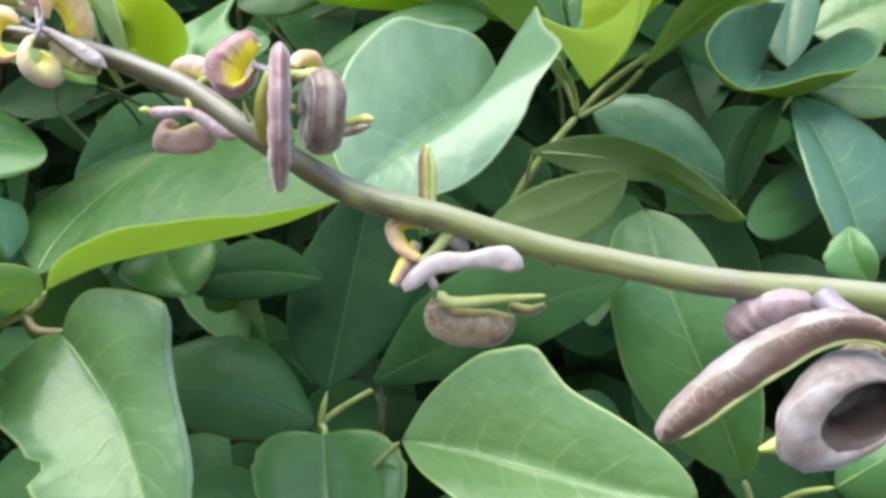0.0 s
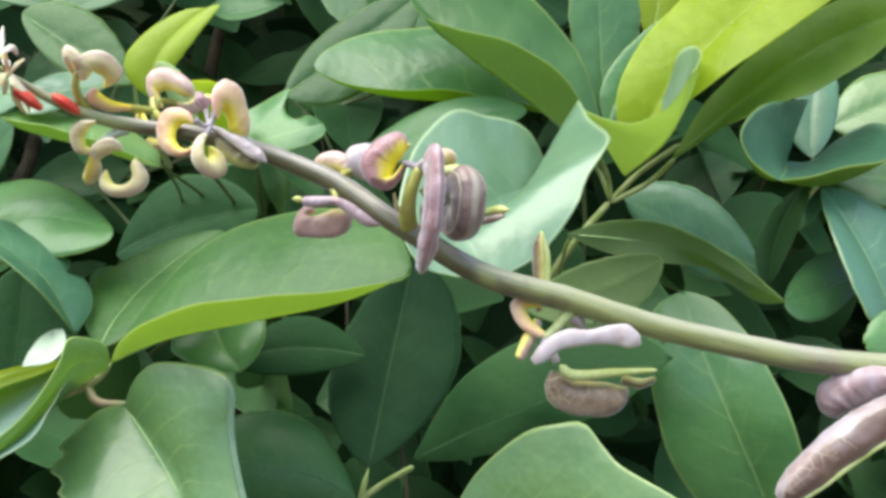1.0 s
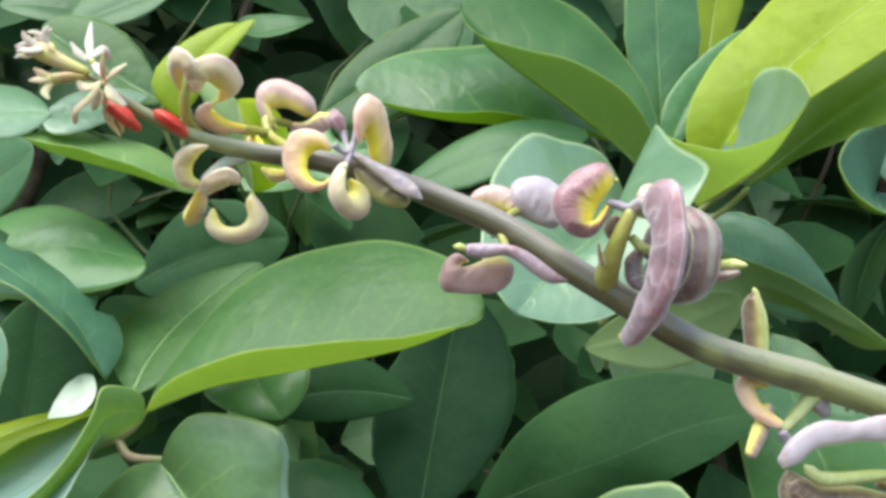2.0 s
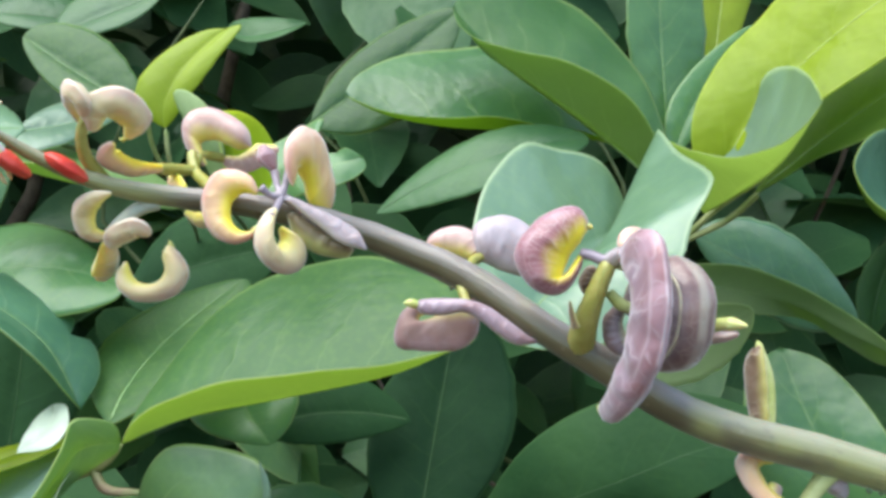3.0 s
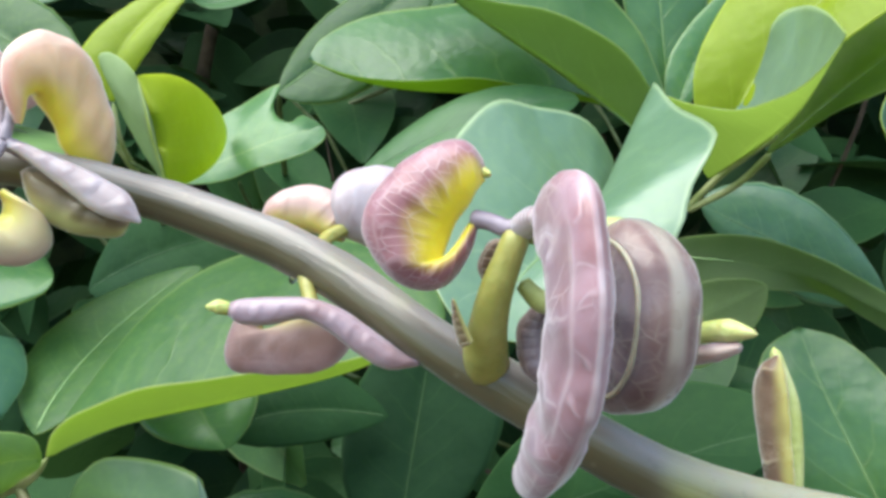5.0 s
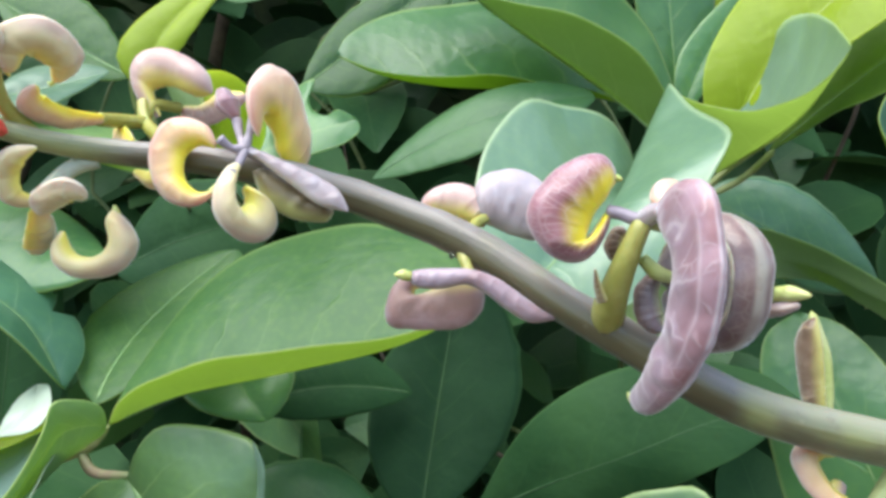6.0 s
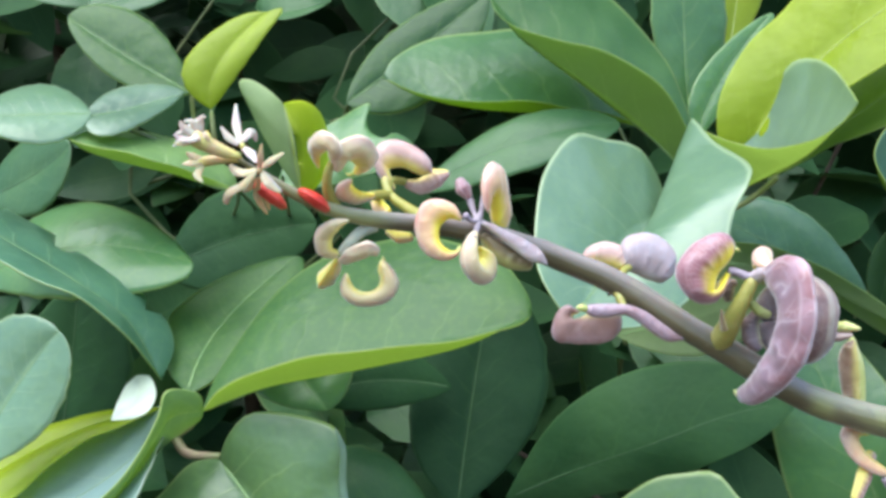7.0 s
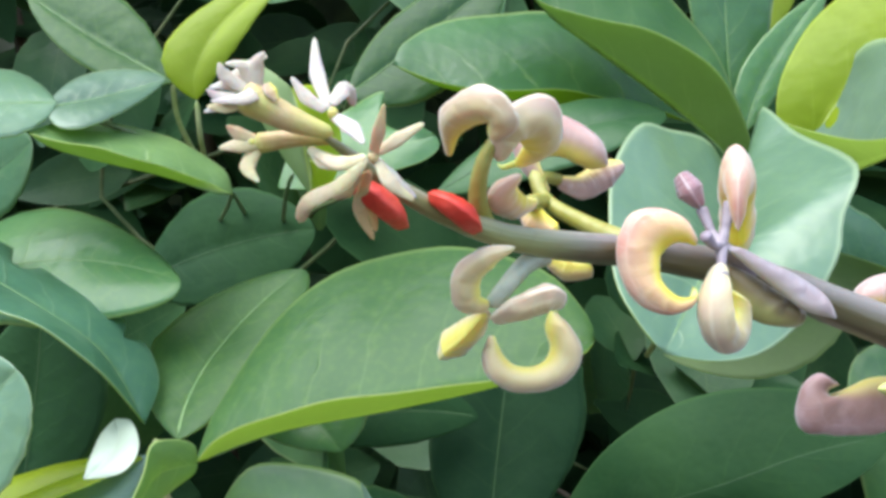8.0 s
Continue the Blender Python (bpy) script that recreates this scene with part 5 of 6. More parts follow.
top_spray = holder("leaf_spray", (-0.1326, 0.4900, 1.2565), "upright yellow-green young leaf beside darker leaves", "leaves")
leaf(top_spray, "young", (-0.1319, 0.4900, 1.2591), (-0.1268, 0.4900, 1.2838), (-0.1074, 0.4980, 1.3094), (-0.1440, 0.4900, 1.2847), (-0.1094, 0.4900, 1.2906), widest=0.56, blunt=0.6, tip_blunt=0.28, rib=0.25)
leaf(top_spray, "matte", (-0.1455, 0.5000, 1.2688), (-0.1784, 0.5000, 1.2868), (-0.2095, 0.5020, 1.3068), (-0.1792, 0.4900, 1.2724), (-0.1749, 0.5100, 1.3101))
shaped_leaf(top_spray, "young", [(-0.0680, 0.3920, 1.2096), (-0.0682, 0.3860, 1.2183), (-0.0696, 0.3820, 1.2294), (-0.0732, 0.3830, 1.2407)], [(-0.0680, 0.3920, 1.2096), (-0.0692, 0.3870, 1.2185), (-0.0705, 0.3830, 1.2296), (-0.0732, 0.3830, 1.2407)], [(-0.0680, 0.3920, 1.2096), (-0.0650, 0.4050, 1.2132), (-0.0645, 0.4250, 1.2221), (-0.0659, 0.4400, 1.2340), (-0.0666, 0.4350, 1.2410), (-0.0660, 0.4150, 1.2439), (-0.0690, 0.3980, 1.2445), (-0.0732, 0.3830, 1.2407)], camber=0.08, rib=0.8)
shaped_leaf(top_spray, "folded", [(-0.0680, 0.3920, 1.2096), (-0.0682, 0.3860, 1.2183), (-0.0696, 0.3820, 1.2294), (-0.0732, 0.3830, 1.2407)], [(-0.0680, 0.3920, 1.2096), (-0.0784, 0.3960, 1.2236), (-0.0878, 0.4000, 1.2391), (-0.0942, 0.4030, 1.2518), (-0.0891, 0.3990, 1.2524), (-0.0812, 0.3920, 1.2477), (-0.0732, 0.3830, 1.2407)], [(-0.0680, 0.3920, 1.2096), (-0.0681, 0.3870, 1.2184), (-0.0695, 0.3830, 1.2296), (-0.0732, 0.3830, 1.2407)], camber=0.05, rib=0, label="pale folded half of the young leaf")
shaped_leaf(top_spray, "mature", [(-0.0877, 0.4400, 1.2167), (-0.0655, 0.4370, 1.2243), (-0.0485, 0.4360, 1.2305), (-0.0303, 0.4360, 1.2360)], [(-0.0877, 0.4400, 1.2167), (-0.0833, 0.4450, 1.2312), (-0.0732, 0.4500, 1.2413), (-0.0627, 0.4550, 1.2492), (-0.0507, 0.4550, 1.2561), (-0.0515, 0.4500, 1.2487), (-0.0493, 0.4450, 1.2415), (-0.0429, 0.4400, 1.2378), (-0.0384, 0.4370, 1.2397), (-0.0351, 0.4360, 1.2386), (-0.0303, 0.4360, 1.2360)], [(-0.0877, 0.4400, 1.2167), (-0.0690, 0.4350, 1.2162), (-0.0495, 0.4320, 1.2213), (-0.0354, 0.4330, 1.2261), (-0.0293, 0.4350, 1.2312), (-0.0303, 0.4360, 1.2360)], camber=0.04, rib=0.6, label="pale green leaf with a bitten end")
stalk(top_spray, "petiole", [(-0.1390, 0.5400, 1.2278), (-0.1325, 0.5000, 1.2425), (-0.1319, 0.4900, 1.2591)], [0.00153, 0.00111, 0.00109], PETIOLE)
stalk(top_spray, "petiole", [(-0.1390, 0.5400, 1.2278), (-0.1450, 0.5100, 1.2519), (-0.1455, 0.5000, 1.2688)], [0.00153, 0.00115, 0.00113], PETIOLE)
stalk(top_spray, "petiole", [(-0.1185, 0.6200, 1.2079), (-0.0959, 0.5000, 1.2140), (-0.0804, 0.4200, 1.2149), (-0.0700, 0.3700, 1.2143)], [0.00132, 0.00101, 0.00069, 0.00058], PETIOLE_DULL)
stalk(top_spray, "petiole", [(-0.1133, 0.6600, 1.2099), (-0.0914, 0.5600, 1.2162), (-0.0687, 0.4700, 1.2154), (-0.0567, 0.4250, 1.2156)], [0.00135, 0.00109, 0.00073, 0.00063], PETIOLE_DULL)

back_spray = holder("leaf_spray", (-0.0699, 0.5300, 1.2692), "dull green leaves behind the others", "leaves")
leaf(back_spray, "matte", (-0.0709, 0.5300, 1.2708), (-0.0382, 0.5400, 1.2990), (0.0051, 0.5450, 1.3371), (-0.0475, 0.5450, 1.3155), (-0.0236, 0.5300, 1.2752))
leaf(back_spray, "deep", (-0.0298, 0.4800, 1.2186), (0.0171, 0.4700, 1.2420), (0.0634, 0.4700, 1.2512), (0.0170, 0.4800, 1.2550), (0.0225, 0.4600, 1.2281))
leaf(back_spray, "mature", (-0.0837, 0.4600, 1.1480), (-0.0756, 0.4400, 1.1369), (-0.0624, 0.4300, 1.1243), (-0.0974, 0.4400, 1.1325), (-0.0555, 0.4400, 1.1469))
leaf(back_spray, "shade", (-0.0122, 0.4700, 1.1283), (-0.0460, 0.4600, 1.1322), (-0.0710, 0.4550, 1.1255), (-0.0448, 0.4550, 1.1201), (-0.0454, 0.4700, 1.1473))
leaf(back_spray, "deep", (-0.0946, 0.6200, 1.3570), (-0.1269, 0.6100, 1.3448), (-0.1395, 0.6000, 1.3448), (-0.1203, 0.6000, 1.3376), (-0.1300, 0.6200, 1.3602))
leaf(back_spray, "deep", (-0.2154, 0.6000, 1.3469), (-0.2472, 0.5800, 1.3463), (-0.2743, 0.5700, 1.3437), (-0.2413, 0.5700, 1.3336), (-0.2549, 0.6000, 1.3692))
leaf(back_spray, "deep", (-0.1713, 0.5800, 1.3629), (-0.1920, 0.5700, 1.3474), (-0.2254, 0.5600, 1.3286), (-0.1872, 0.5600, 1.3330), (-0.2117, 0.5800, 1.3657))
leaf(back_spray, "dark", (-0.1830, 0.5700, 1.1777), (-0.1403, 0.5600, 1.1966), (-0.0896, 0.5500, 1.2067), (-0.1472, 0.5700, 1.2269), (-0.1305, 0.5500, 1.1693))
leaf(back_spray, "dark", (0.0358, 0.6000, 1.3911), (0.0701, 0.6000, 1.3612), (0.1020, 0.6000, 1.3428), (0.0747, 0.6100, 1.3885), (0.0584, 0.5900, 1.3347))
stalk(back_spray, "petiole", [(-0.0900, 0.6200, 1.2431), (-0.0798, 0.5700, 1.2571), (-0.0703, 0.5300, 1.2708)], [0.00196, 0.00178, 0.00132], PETIOLE_DULL)


# ---- flowering stem ----
raceme = holder("flowering_stem", (0.0553, 0.2190, 1.1641), "long arching stem with curled purple seed pods and pale flowers", "flowering stem")
stem_path = [
    (0.5600, 0.7050, 0.9000),
    (0.4700, 0.5000, 1.0000),
    (0.3000, 0.3000, 1.0900),
    (0.1572, 0.2360, 1.1359),
    (0.1398, 0.2300, 1.1443),
    (0.1274, 0.2260, 1.1485),
    (0.1207, 0.2255, 1.1515),
    (0.1077, 0.2255, 1.1530),
    (0.0929, 0.2260, 1.1542),
    (0.0711, 0.2245, 1.1583),
    (0.0612, 0.2235, 1.1608),
    (0.0515, 0.2227, 1.1636),
    (0.0467, 0.2222, 1.1647),
    (0.0419, 0.2220, 1.1659),
    (0.0370, 0.2220, 1.1676),
    (0.0322, 0.2222, 1.1700),
    (0.0263, 0.2228, 1.1737),
    (0.0213, 0.2238, 1.1766),
    (0.0118, 0.2270, 1.1828),
    (0.0048, 0.2280, 1.1859),
    (-0.0020, 0.2275, 1.1883),
    (-0.0076, 0.2250, 1.1898),
    (-0.0158, 0.2235, 1.1911),
    (-0.0229, 0.2215, 1.1916),
    (-0.0287, 0.2175, 1.1924),
    (-0.0345, 0.2155, 1.1946),
    (-0.0391, 0.2125, 1.1975),
    (-0.0420, 0.2095, 1.1993),
]
stem_width = [0.00500, 0.00450, 0.00380, 0.00330, 0.00300, 0.00275, 0.00260, 0.00240, 0.00225, 0.00212, 0.00215, 0.00217, 0.00213, 0.00208, 0.00202, 0.00197, 0.00193, 0.00191, 0.00190, 0.00180, 0.00175, 0.00165, 0.00155, 0.00145, 0.00135, 0.00125, 0.00105, 0.00075]
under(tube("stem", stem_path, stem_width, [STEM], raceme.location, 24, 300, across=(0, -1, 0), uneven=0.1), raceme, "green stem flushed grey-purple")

# pods by cluster, from the thick end of the stem to its tip
shell_pod(raceme, [(0.1105, 0.2029, 1.1499), (0.1071, 0.2052, 1.1521), (0.1018, 0.2071, 1.1526), (0.0961, 0.2077, 1.1503), (0.0903, 0.2076, 1.1469), (0.0850, 0.2070, 1.1426), (0.0813, 0.2062, 1.1389), (0.0800, 0.2054, 1.1367), (0.0803, 0.2045, 1.1354)], [(0.1095, 0.2021, 1.1479), (0.1071, 0.2035, 1.1490), (0.1041, 0.2044, 1.1489), (0.1005, 0.2048, 1.1477), (0.0963, 0.2047, 1.1450), (0.0913, 0.2045, 1.1417), (0.0862, 0.2041, 1.1380), (0.0827, 0.2040, 1.1358), (0.0812, 0.2041, 1.1351)], 0.0026, POD_RUSSET, label='thick dusky purple curved pod with a yellow edge', seam=0.0004, seeds=8)
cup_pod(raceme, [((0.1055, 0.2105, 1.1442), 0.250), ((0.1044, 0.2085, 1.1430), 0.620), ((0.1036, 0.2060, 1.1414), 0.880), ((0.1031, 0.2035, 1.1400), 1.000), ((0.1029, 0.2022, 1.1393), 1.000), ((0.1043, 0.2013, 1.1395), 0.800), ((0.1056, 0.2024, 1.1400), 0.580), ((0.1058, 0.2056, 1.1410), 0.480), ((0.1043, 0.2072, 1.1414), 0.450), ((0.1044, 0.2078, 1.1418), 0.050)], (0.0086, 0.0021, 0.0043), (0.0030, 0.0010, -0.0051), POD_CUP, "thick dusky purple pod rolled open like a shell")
stalk(raceme, "pod_stalk", [(0.1127, 0.2085, 1.1472), (0.1088, 0.2095, 1.1461), (0.1055, 0.2105, 1.1435)], [0.00176, 0.00210, 0.00227], POD_DUSKY)
stalk(raceme, "beak", [(0.0954, 0.2026, 1.1360), (0.0940, 0.2022, 1.1356), (0.0922, 0.2018, 1.1353)], [0.00113, 0.00088, 0.00024], BEAK, "pale green pointed tip")
pod(raceme, [(0.1076, 0.2225, 1.1516), (0.1025, 0.2245, 1.1500), (0.0990, 0.2265, 1.1474), (0.0981, 0.2275, 1.1441)], [0.00171, 0.00342, 0.00325, 0.00116], POD_MAUVE)
stalk(raceme, "pod_stalk", [(0.1065, 0.2185, 1.1534), (0.1079, 0.2160, 1.1513), (0.1115, 0.2105, 1.1482)], [0.00202, 0.00181, 0.00160], STALK_PURPLE)
stalk(raceme, "pod_stalk", [(0.0531, 0.2233, 1.1623), (0.0518, 0.2232, 1.1606), (0.0497, 0.2228, 1.1582), (0.0478, 0.2220, 1.1567)], [0.00163, 0.00107, 0.00078, 0.00069], PETIOLE)
stalk(raceme, "pod_stalk", [(0.0478, 0.2220, 1.1569), (0.0494, 0.2225, 1.1546), (0.0504, 0.2230, 1.1527)], [0.00069, 0.00069, 0.00070], STALK_PURPLE)
pod(raceme, [(0.0481, 0.2220, 1.1573), (0.0451, 0.2230, 1.1591), (0.0438, 0.2240, 1.1619), (0.0455, 0.2250, 1.1630), (0.0478, 0.2260, 1.1623)], [0.00060, 0.00113, 0.00131, 0.00115, 0.00053], POD_AMBER)
shell_pod(raceme, [(0.0454, 0.2176, 1.1539), (0.0474, 0.2180, 1.1566), (0.0509, 0.2183, 1.1586), (0.0549, 0.2183, 1.1587), (0.0584, 0.2184, 1.1595), (0.0611, 0.2185, 1.1597), (0.0630, 0.2183, 1.1583), (0.0634, 0.2181, 1.1569)], [(0.0460, 0.2174, 1.1528), (0.0478, 0.2175, 1.1534), (0.0505, 0.2178, 1.1553), (0.0549, 0.2180, 1.1562), (0.0589, 0.2180, 1.1563), (0.0611, 0.2179, 1.1559), (0.0624, 0.2179, 1.1561), (0.0633, 0.2180, 1.1564)], 0.0008, POD_LILAC, seeds=6)
shell_pod(raceme, [(0.0496, 0.2250, 1.1512), (0.0485, 0.2246, 1.1487), (0.0494, 0.2242, 1.1460), (0.0519, 0.2239, 1.1442), (0.0561, 0.2238, 1.1437), (0.0602, 0.2239, 1.1441), (0.0623, 0.2242, 1.1458), (0.0629, 0.2245, 1.1481)], [(0.0506, 0.2250, 1.1510), (0.0523, 0.2248, 1.1502), (0.0546, 0.2247, 1.1496), (0.0569, 0.2247, 1.1495), (0.0588, 0.2247, 1.1494), (0.0605, 0.2247, 1.1491), (0.0616, 0.2246, 1.1489), (0.0627, 0.2246, 1.1487)], 0.0022, POD_DUSKY, seeds=7)
stalk(raceme, "seam", [(0.0507, 0.2220, 1.1525), (0.0529, 0.2215, 1.1509), (0.0598, 0.2220, 1.1514), (0.0674, 0.2230, 1.1519)], [0.00078, 0.00095, 0.00078, 0.00035], SEAM, "yellow-green ridge of a pod")
pod(raceme, [(0.0617, 0.2250, 1.1500), (0.0648, 0.2250, 1.1493), (0.0673, 0.2240, 1.1504)], [0.00089, 0.00107, 0.00044], POD_OLIVE)
shell_pod(raceme, [(0.0480, 0.2316, 1.1751), (0.0474, 0.2329, 1.1742), (0.0470, 0.2336, 1.1723), (0.0471, 0.2335, 1.1696), (0.0473, 0.2330, 1.1666), (0.0475, 0.2327, 1.1631), (0.0477, 0.2323, 1.1608)], [(0.0482, 0.2312, 1.1751), (0.0484, 0.2308, 1.1735), (0.0485, 0.2305, 1.1717), (0.0486, 0.2304, 1.1694), (0.0486, 0.2303, 1.1671), (0.0486, 0.2303, 1.1636), (0.0485, 0.2306, 1.1612)], 0.0008, POD_DUSKY, seeds=6)
stalk(raceme, "seam", [(0.0490, 0.2310, 1.1636), (0.0492, 0.2315, 1.1674), (0.0491, 0.2320, 1.1715), (0.0482, 0.2325, 1.1757)], [0.00065, 0.00081, 0.00081, 0.00043], SEAM, "yellow-green ridge of a pod")
pod(raceme, [(0.0519, 0.2230, 1.1607), (0.0538, 0.2240, 1.1598), (0.0550, 0.2250, 1.1585)], [0.00087, 0.00114, 0.00062], POD_LILAC)
pod(raceme, [(0.0473, 0.2245, 1.1599), (0.0456, 0.2235, 1.1564), (0.0438, 0.2225, 1.1532)], [0.00078, 0.00125, 0.00076], POD_BLUSH, lumps=0)
stalk(raceme, "pod_stalk", [(0.0247, 0.2226, 1.1750), (0.0246, 0.2200, 1.1769), (0.0252, 0.2170, 1.1802), (0.0261, 0.2160, 1.1828), (0.0269, 0.2158, 1.1847)], [0.0016, 0.0015, 0.00115, 0.00095, 0.0009], STALK_GREEN, "thick yellow-green pod stalk")
stalk(raceme, "bract", [(0.0234, 0.2170, 1.1773), (0.0229, 0.2165, 1.1788), (0.0226, 0.2160, 1.1803)], [0.00053, 0.00034, 0.00011], POD_OLIVE, "small brown pointed bract")
stalk(raceme, "pod_stalk", [(0.0274, 0.2158, 1.1849), (0.0262, 0.2160, 1.1846), (0.0250, 0.2166, 1.1851), (0.0238, 0.2172, 1.1854)], [0.0008, 0.0006, 0.00055, 0.0006], STALK_PURPLE)
stalk(raceme, "pod_stalk", [(0.0269, 0.2158, 1.1846), (0.0274, 0.2150, 1.1850), (0.0279, 0.2140, 1.1852)], [0.0009, 0.0009, 0.0007], POD_LILAC)
shell_pod(raceme, [(0.0244, 0.2174, 1.1854), (0.0237, 0.2173, 1.1831), (0.0220, 0.2172, 1.1810), (0.0198, 0.2171, 1.1809), (0.0179, 0.2170, 1.1823), (0.0169, 0.2170, 1.1846), (0.0174, 0.2170, 1.1870), (0.0192, 0.2171, 1.1889), (0.0214, 0.2172, 1.1902), (0.0234, 0.2173, 1.1904), (0.0245, 0.2174, 1.1894), (0.0248, 0.2174, 1.1884)], [(0.0242, 0.2173, 1.1857), (0.0236, 0.2173, 1.1851), (0.0230, 0.2173, 1.1842), (0.0225, 0.2173, 1.1833), (0.0222, 0.2173, 1.1828), (0.0220, 0.2172, 1.1830), (0.0223, 0.2173, 1.1838), (0.0227, 0.2173, 1.1847), (0.0232, 0.2173, 1.1856), (0.0238, 0.2173, 1.1865), (0.0242, 0.2174, 1.1872), (0.0247, 0.2174, 1.1878)], 0.0021, POD_PURPLE, label='glossy purple curled pod with a yellow inner side', beak=(0.0250, 0.2160, 1.1881), seeds=10)
shell_pod(raceme, [(0.0279, 0.2160, 1.1853), (0.0284, 0.2137, 1.1868), (0.0291, 0.2108, 1.1875), (0.0298, 0.2082, 1.1868), (0.0302, 0.2065, 1.1842), (0.0303, 0.2059, 1.1802), (0.0301, 0.2069, 1.1763), (0.0294, 0.2095, 1.1725), (0.0285, 0.2135, 1.1692), (0.0276, 0.2173, 1.1674), (0.0269, 0.2203, 1.1672)], [(0.0280, 0.2158, 1.1847), (0.0282, 0.2148, 1.1837), (0.0285, 0.2137, 1.1827), (0.0287, 0.2126, 1.1813), (0.0288, 0.2124, 1.1793), (0.0285, 0.2133, 1.1769), (0.0282, 0.2149, 1.1745), (0.0277, 0.2167, 1.1724), (0.0272, 0.2189, 1.1704), (0.0268, 0.2208, 1.1689), (0.0267, 0.2211, 1.1679)], 0.0015, POD_ROSE, label='hanging rose-purple curved pod with pale cross lines', beak=(0.0265, 0.2219, 1.1687), seeds=9)
shell_pod(raceme, [(0.0321, 0.2213, 1.1773), (0.0309, 0.2238, 1.1797), (0.0315, 0.2225, 1.1828), (0.0328, 0.2198, 1.1850), (0.0345, 0.2165, 1.1850), (0.0358, 0.2138, 1.1827), (0.0359, 0.2131, 1.1790), (0.0355, 0.2139, 1.1757), (0.0345, 0.2162, 1.1733), (0.0330, 0.2193, 1.1728), (0.0317, 0.2221, 1.1744), (0.0313, 0.2230, 1.1776), (0.0321, 0.2212, 1.1799)], [(0.0333, 0.2188, 1.1786), (0.0332, 0.2188, 1.1788), (0.0333, 0.2187, 1.1790), (0.0334, 0.2186, 1.1791), (0.0334, 0.2184, 1.1791), (0.0335, 0.2182, 1.1790), (0.0335, 0.2182, 1.1788), (0.0335, 0.2182, 1.1786), (0.0335, 0.2184, 1.1785), (0.0334, 0.2185, 1.1784), (0.0333, 0.2187, 1.1785), (0.0332, 0.2188, 1.1787), (0.0333, 0.2188, 1.1789)], 0.0027, POD_SHELL, label='round dusky purple coiled pod with pale green ridges', seeds=9, full=0.75, ridge=0.00018)
pod(raceme, [(0.0352, 0.2185, 1.1757), (0.0379, 0.2190, 1.1763), (0.0394, 0.2180, 1.1767), (0.0408, 0.2175, 1.1771)], [0.0008, 0.00085, 0.00083, 0.00041], POD_MAUVE)
stalk(raceme, "beak", [(0.0360, 0.2185, 1.1772), (0.0383, 0.2190, 1.1778), (0.0401, 0.2180, 1.1780), (0.0414, 0.2165, 1.1779)], [0.0006, 0.0007, 0.00083, 0.00016], BEAK, "pale green pointed tip")
pod(raceme, [(0.0286, 0.2192, 1.1798), (0.0278, 0.2195, 1.1778), (0.0282, 0.2195, 1.1757), (0.0292, 0.2192, 1.1746)], [0.0006, 0.0011, 0.0011, 0.0005], POD_SHELL, label="dusky purple lobe of a coiled pod")
pod(raceme, [(0.0262, 0.2202, 1.1838), (0.0254, 0.2204, 1.1834), (0.0250, 0.2205, 1.1822), (0.0252, 0.2205, 1.1810)], [0.0004, 0.0007, 0.0008, 0.0004], POD_DUSKY, label="small brown shrivelled pod")
stalk(raceme, "seam", [(0.0269, 0.2175, 1.1813), (0.0282, 0.2175, 1.1800), (0.0298, 0.2180, 1.1794)], [0.00054, 0.00070, 0.00055], SEAM, "pale yellow ridge of a pod")
shell_pod(raceme, [(0.0295, 0.2180, 1.1860), (0.0288, 0.2195, 1.1872), (0.0296, 0.2215, 1.1885), (0.0311, 0.2235, 1.1889), (0.0320, 0.2245, 1.1878), (0.0317, 0.2250, 1.1857)], [(0.0299, 0.2180, 1.1854), (0.0302, 0.2195, 1.1858), (0.0305, 0.2215, 1.1861), (0.0307, 0.2235, 1.1861), (0.0307, 0.2245, 1.1856), (0.0311, 0.2250, 1.1848)], 0.0013, POD_AMBER, seeds=5)
stalk(raceme, "pod_stalk", [(0.0114, 0.2265, 1.1834), (0.0123, 0.2285, 1.1849), (0.0137, 0.2295, 1.1858)], [0.00058, 0.00055, 0.00056], STALK_GREEN)
shell_pod(raceme, [(0.0063, 0.2305, 1.1868), (0.0071, 0.2306, 1.1882), (0.0086, 0.2307, 1.1891), (0.0105, 0.2307, 1.1895), (0.0123, 0.2307, 1.1889), (0.0135, 0.2306, 1.1879), (0.0138, 0.2304, 1.1861), (0.0134, 0.2303, 1.1848)], [(0.0068, 0.2304, 1.1862), (0.0081, 0.2304, 1.1858), (0.0093, 0.2304, 1.1856), (0.0105, 0.2303, 1.1854), (0.0115, 0.2303, 1.1851), (0.0122, 0.2303, 1.1849), (0.0127, 0.2303, 1.1847), (0.0132, 0.2303, 1.1846)], 0.0016, POD_BLUSH, seeds=6)
shell_pod(raceme, [(0.0124, 0.2300, 1.1859), (0.0121, 0.2302, 1.1884), (0.0133, 0.2305, 1.1902), (0.0159, 0.2308, 1.1909), (0.0188, 0.2310, 1.1901), (0.0207, 0.2310, 1.1877), (0.0204, 0.2306, 1.1847), (0.0189, 0.2304, 1.1836)], [(0.0126, 0.2299, 1.1852), (0.0139, 0.2300, 1.1847), (0.0152, 0.2301, 1.1842), (0.0163, 0.2301, 1.1838), (0.0172, 0.2302, 1.1835), (0.0178, 0.2302, 1.1833), (0.0183, 0.2303, 1.1832), (0.0188, 0.2303, 1.1833)], 0.0018, POD_LILAC, seeds=6)
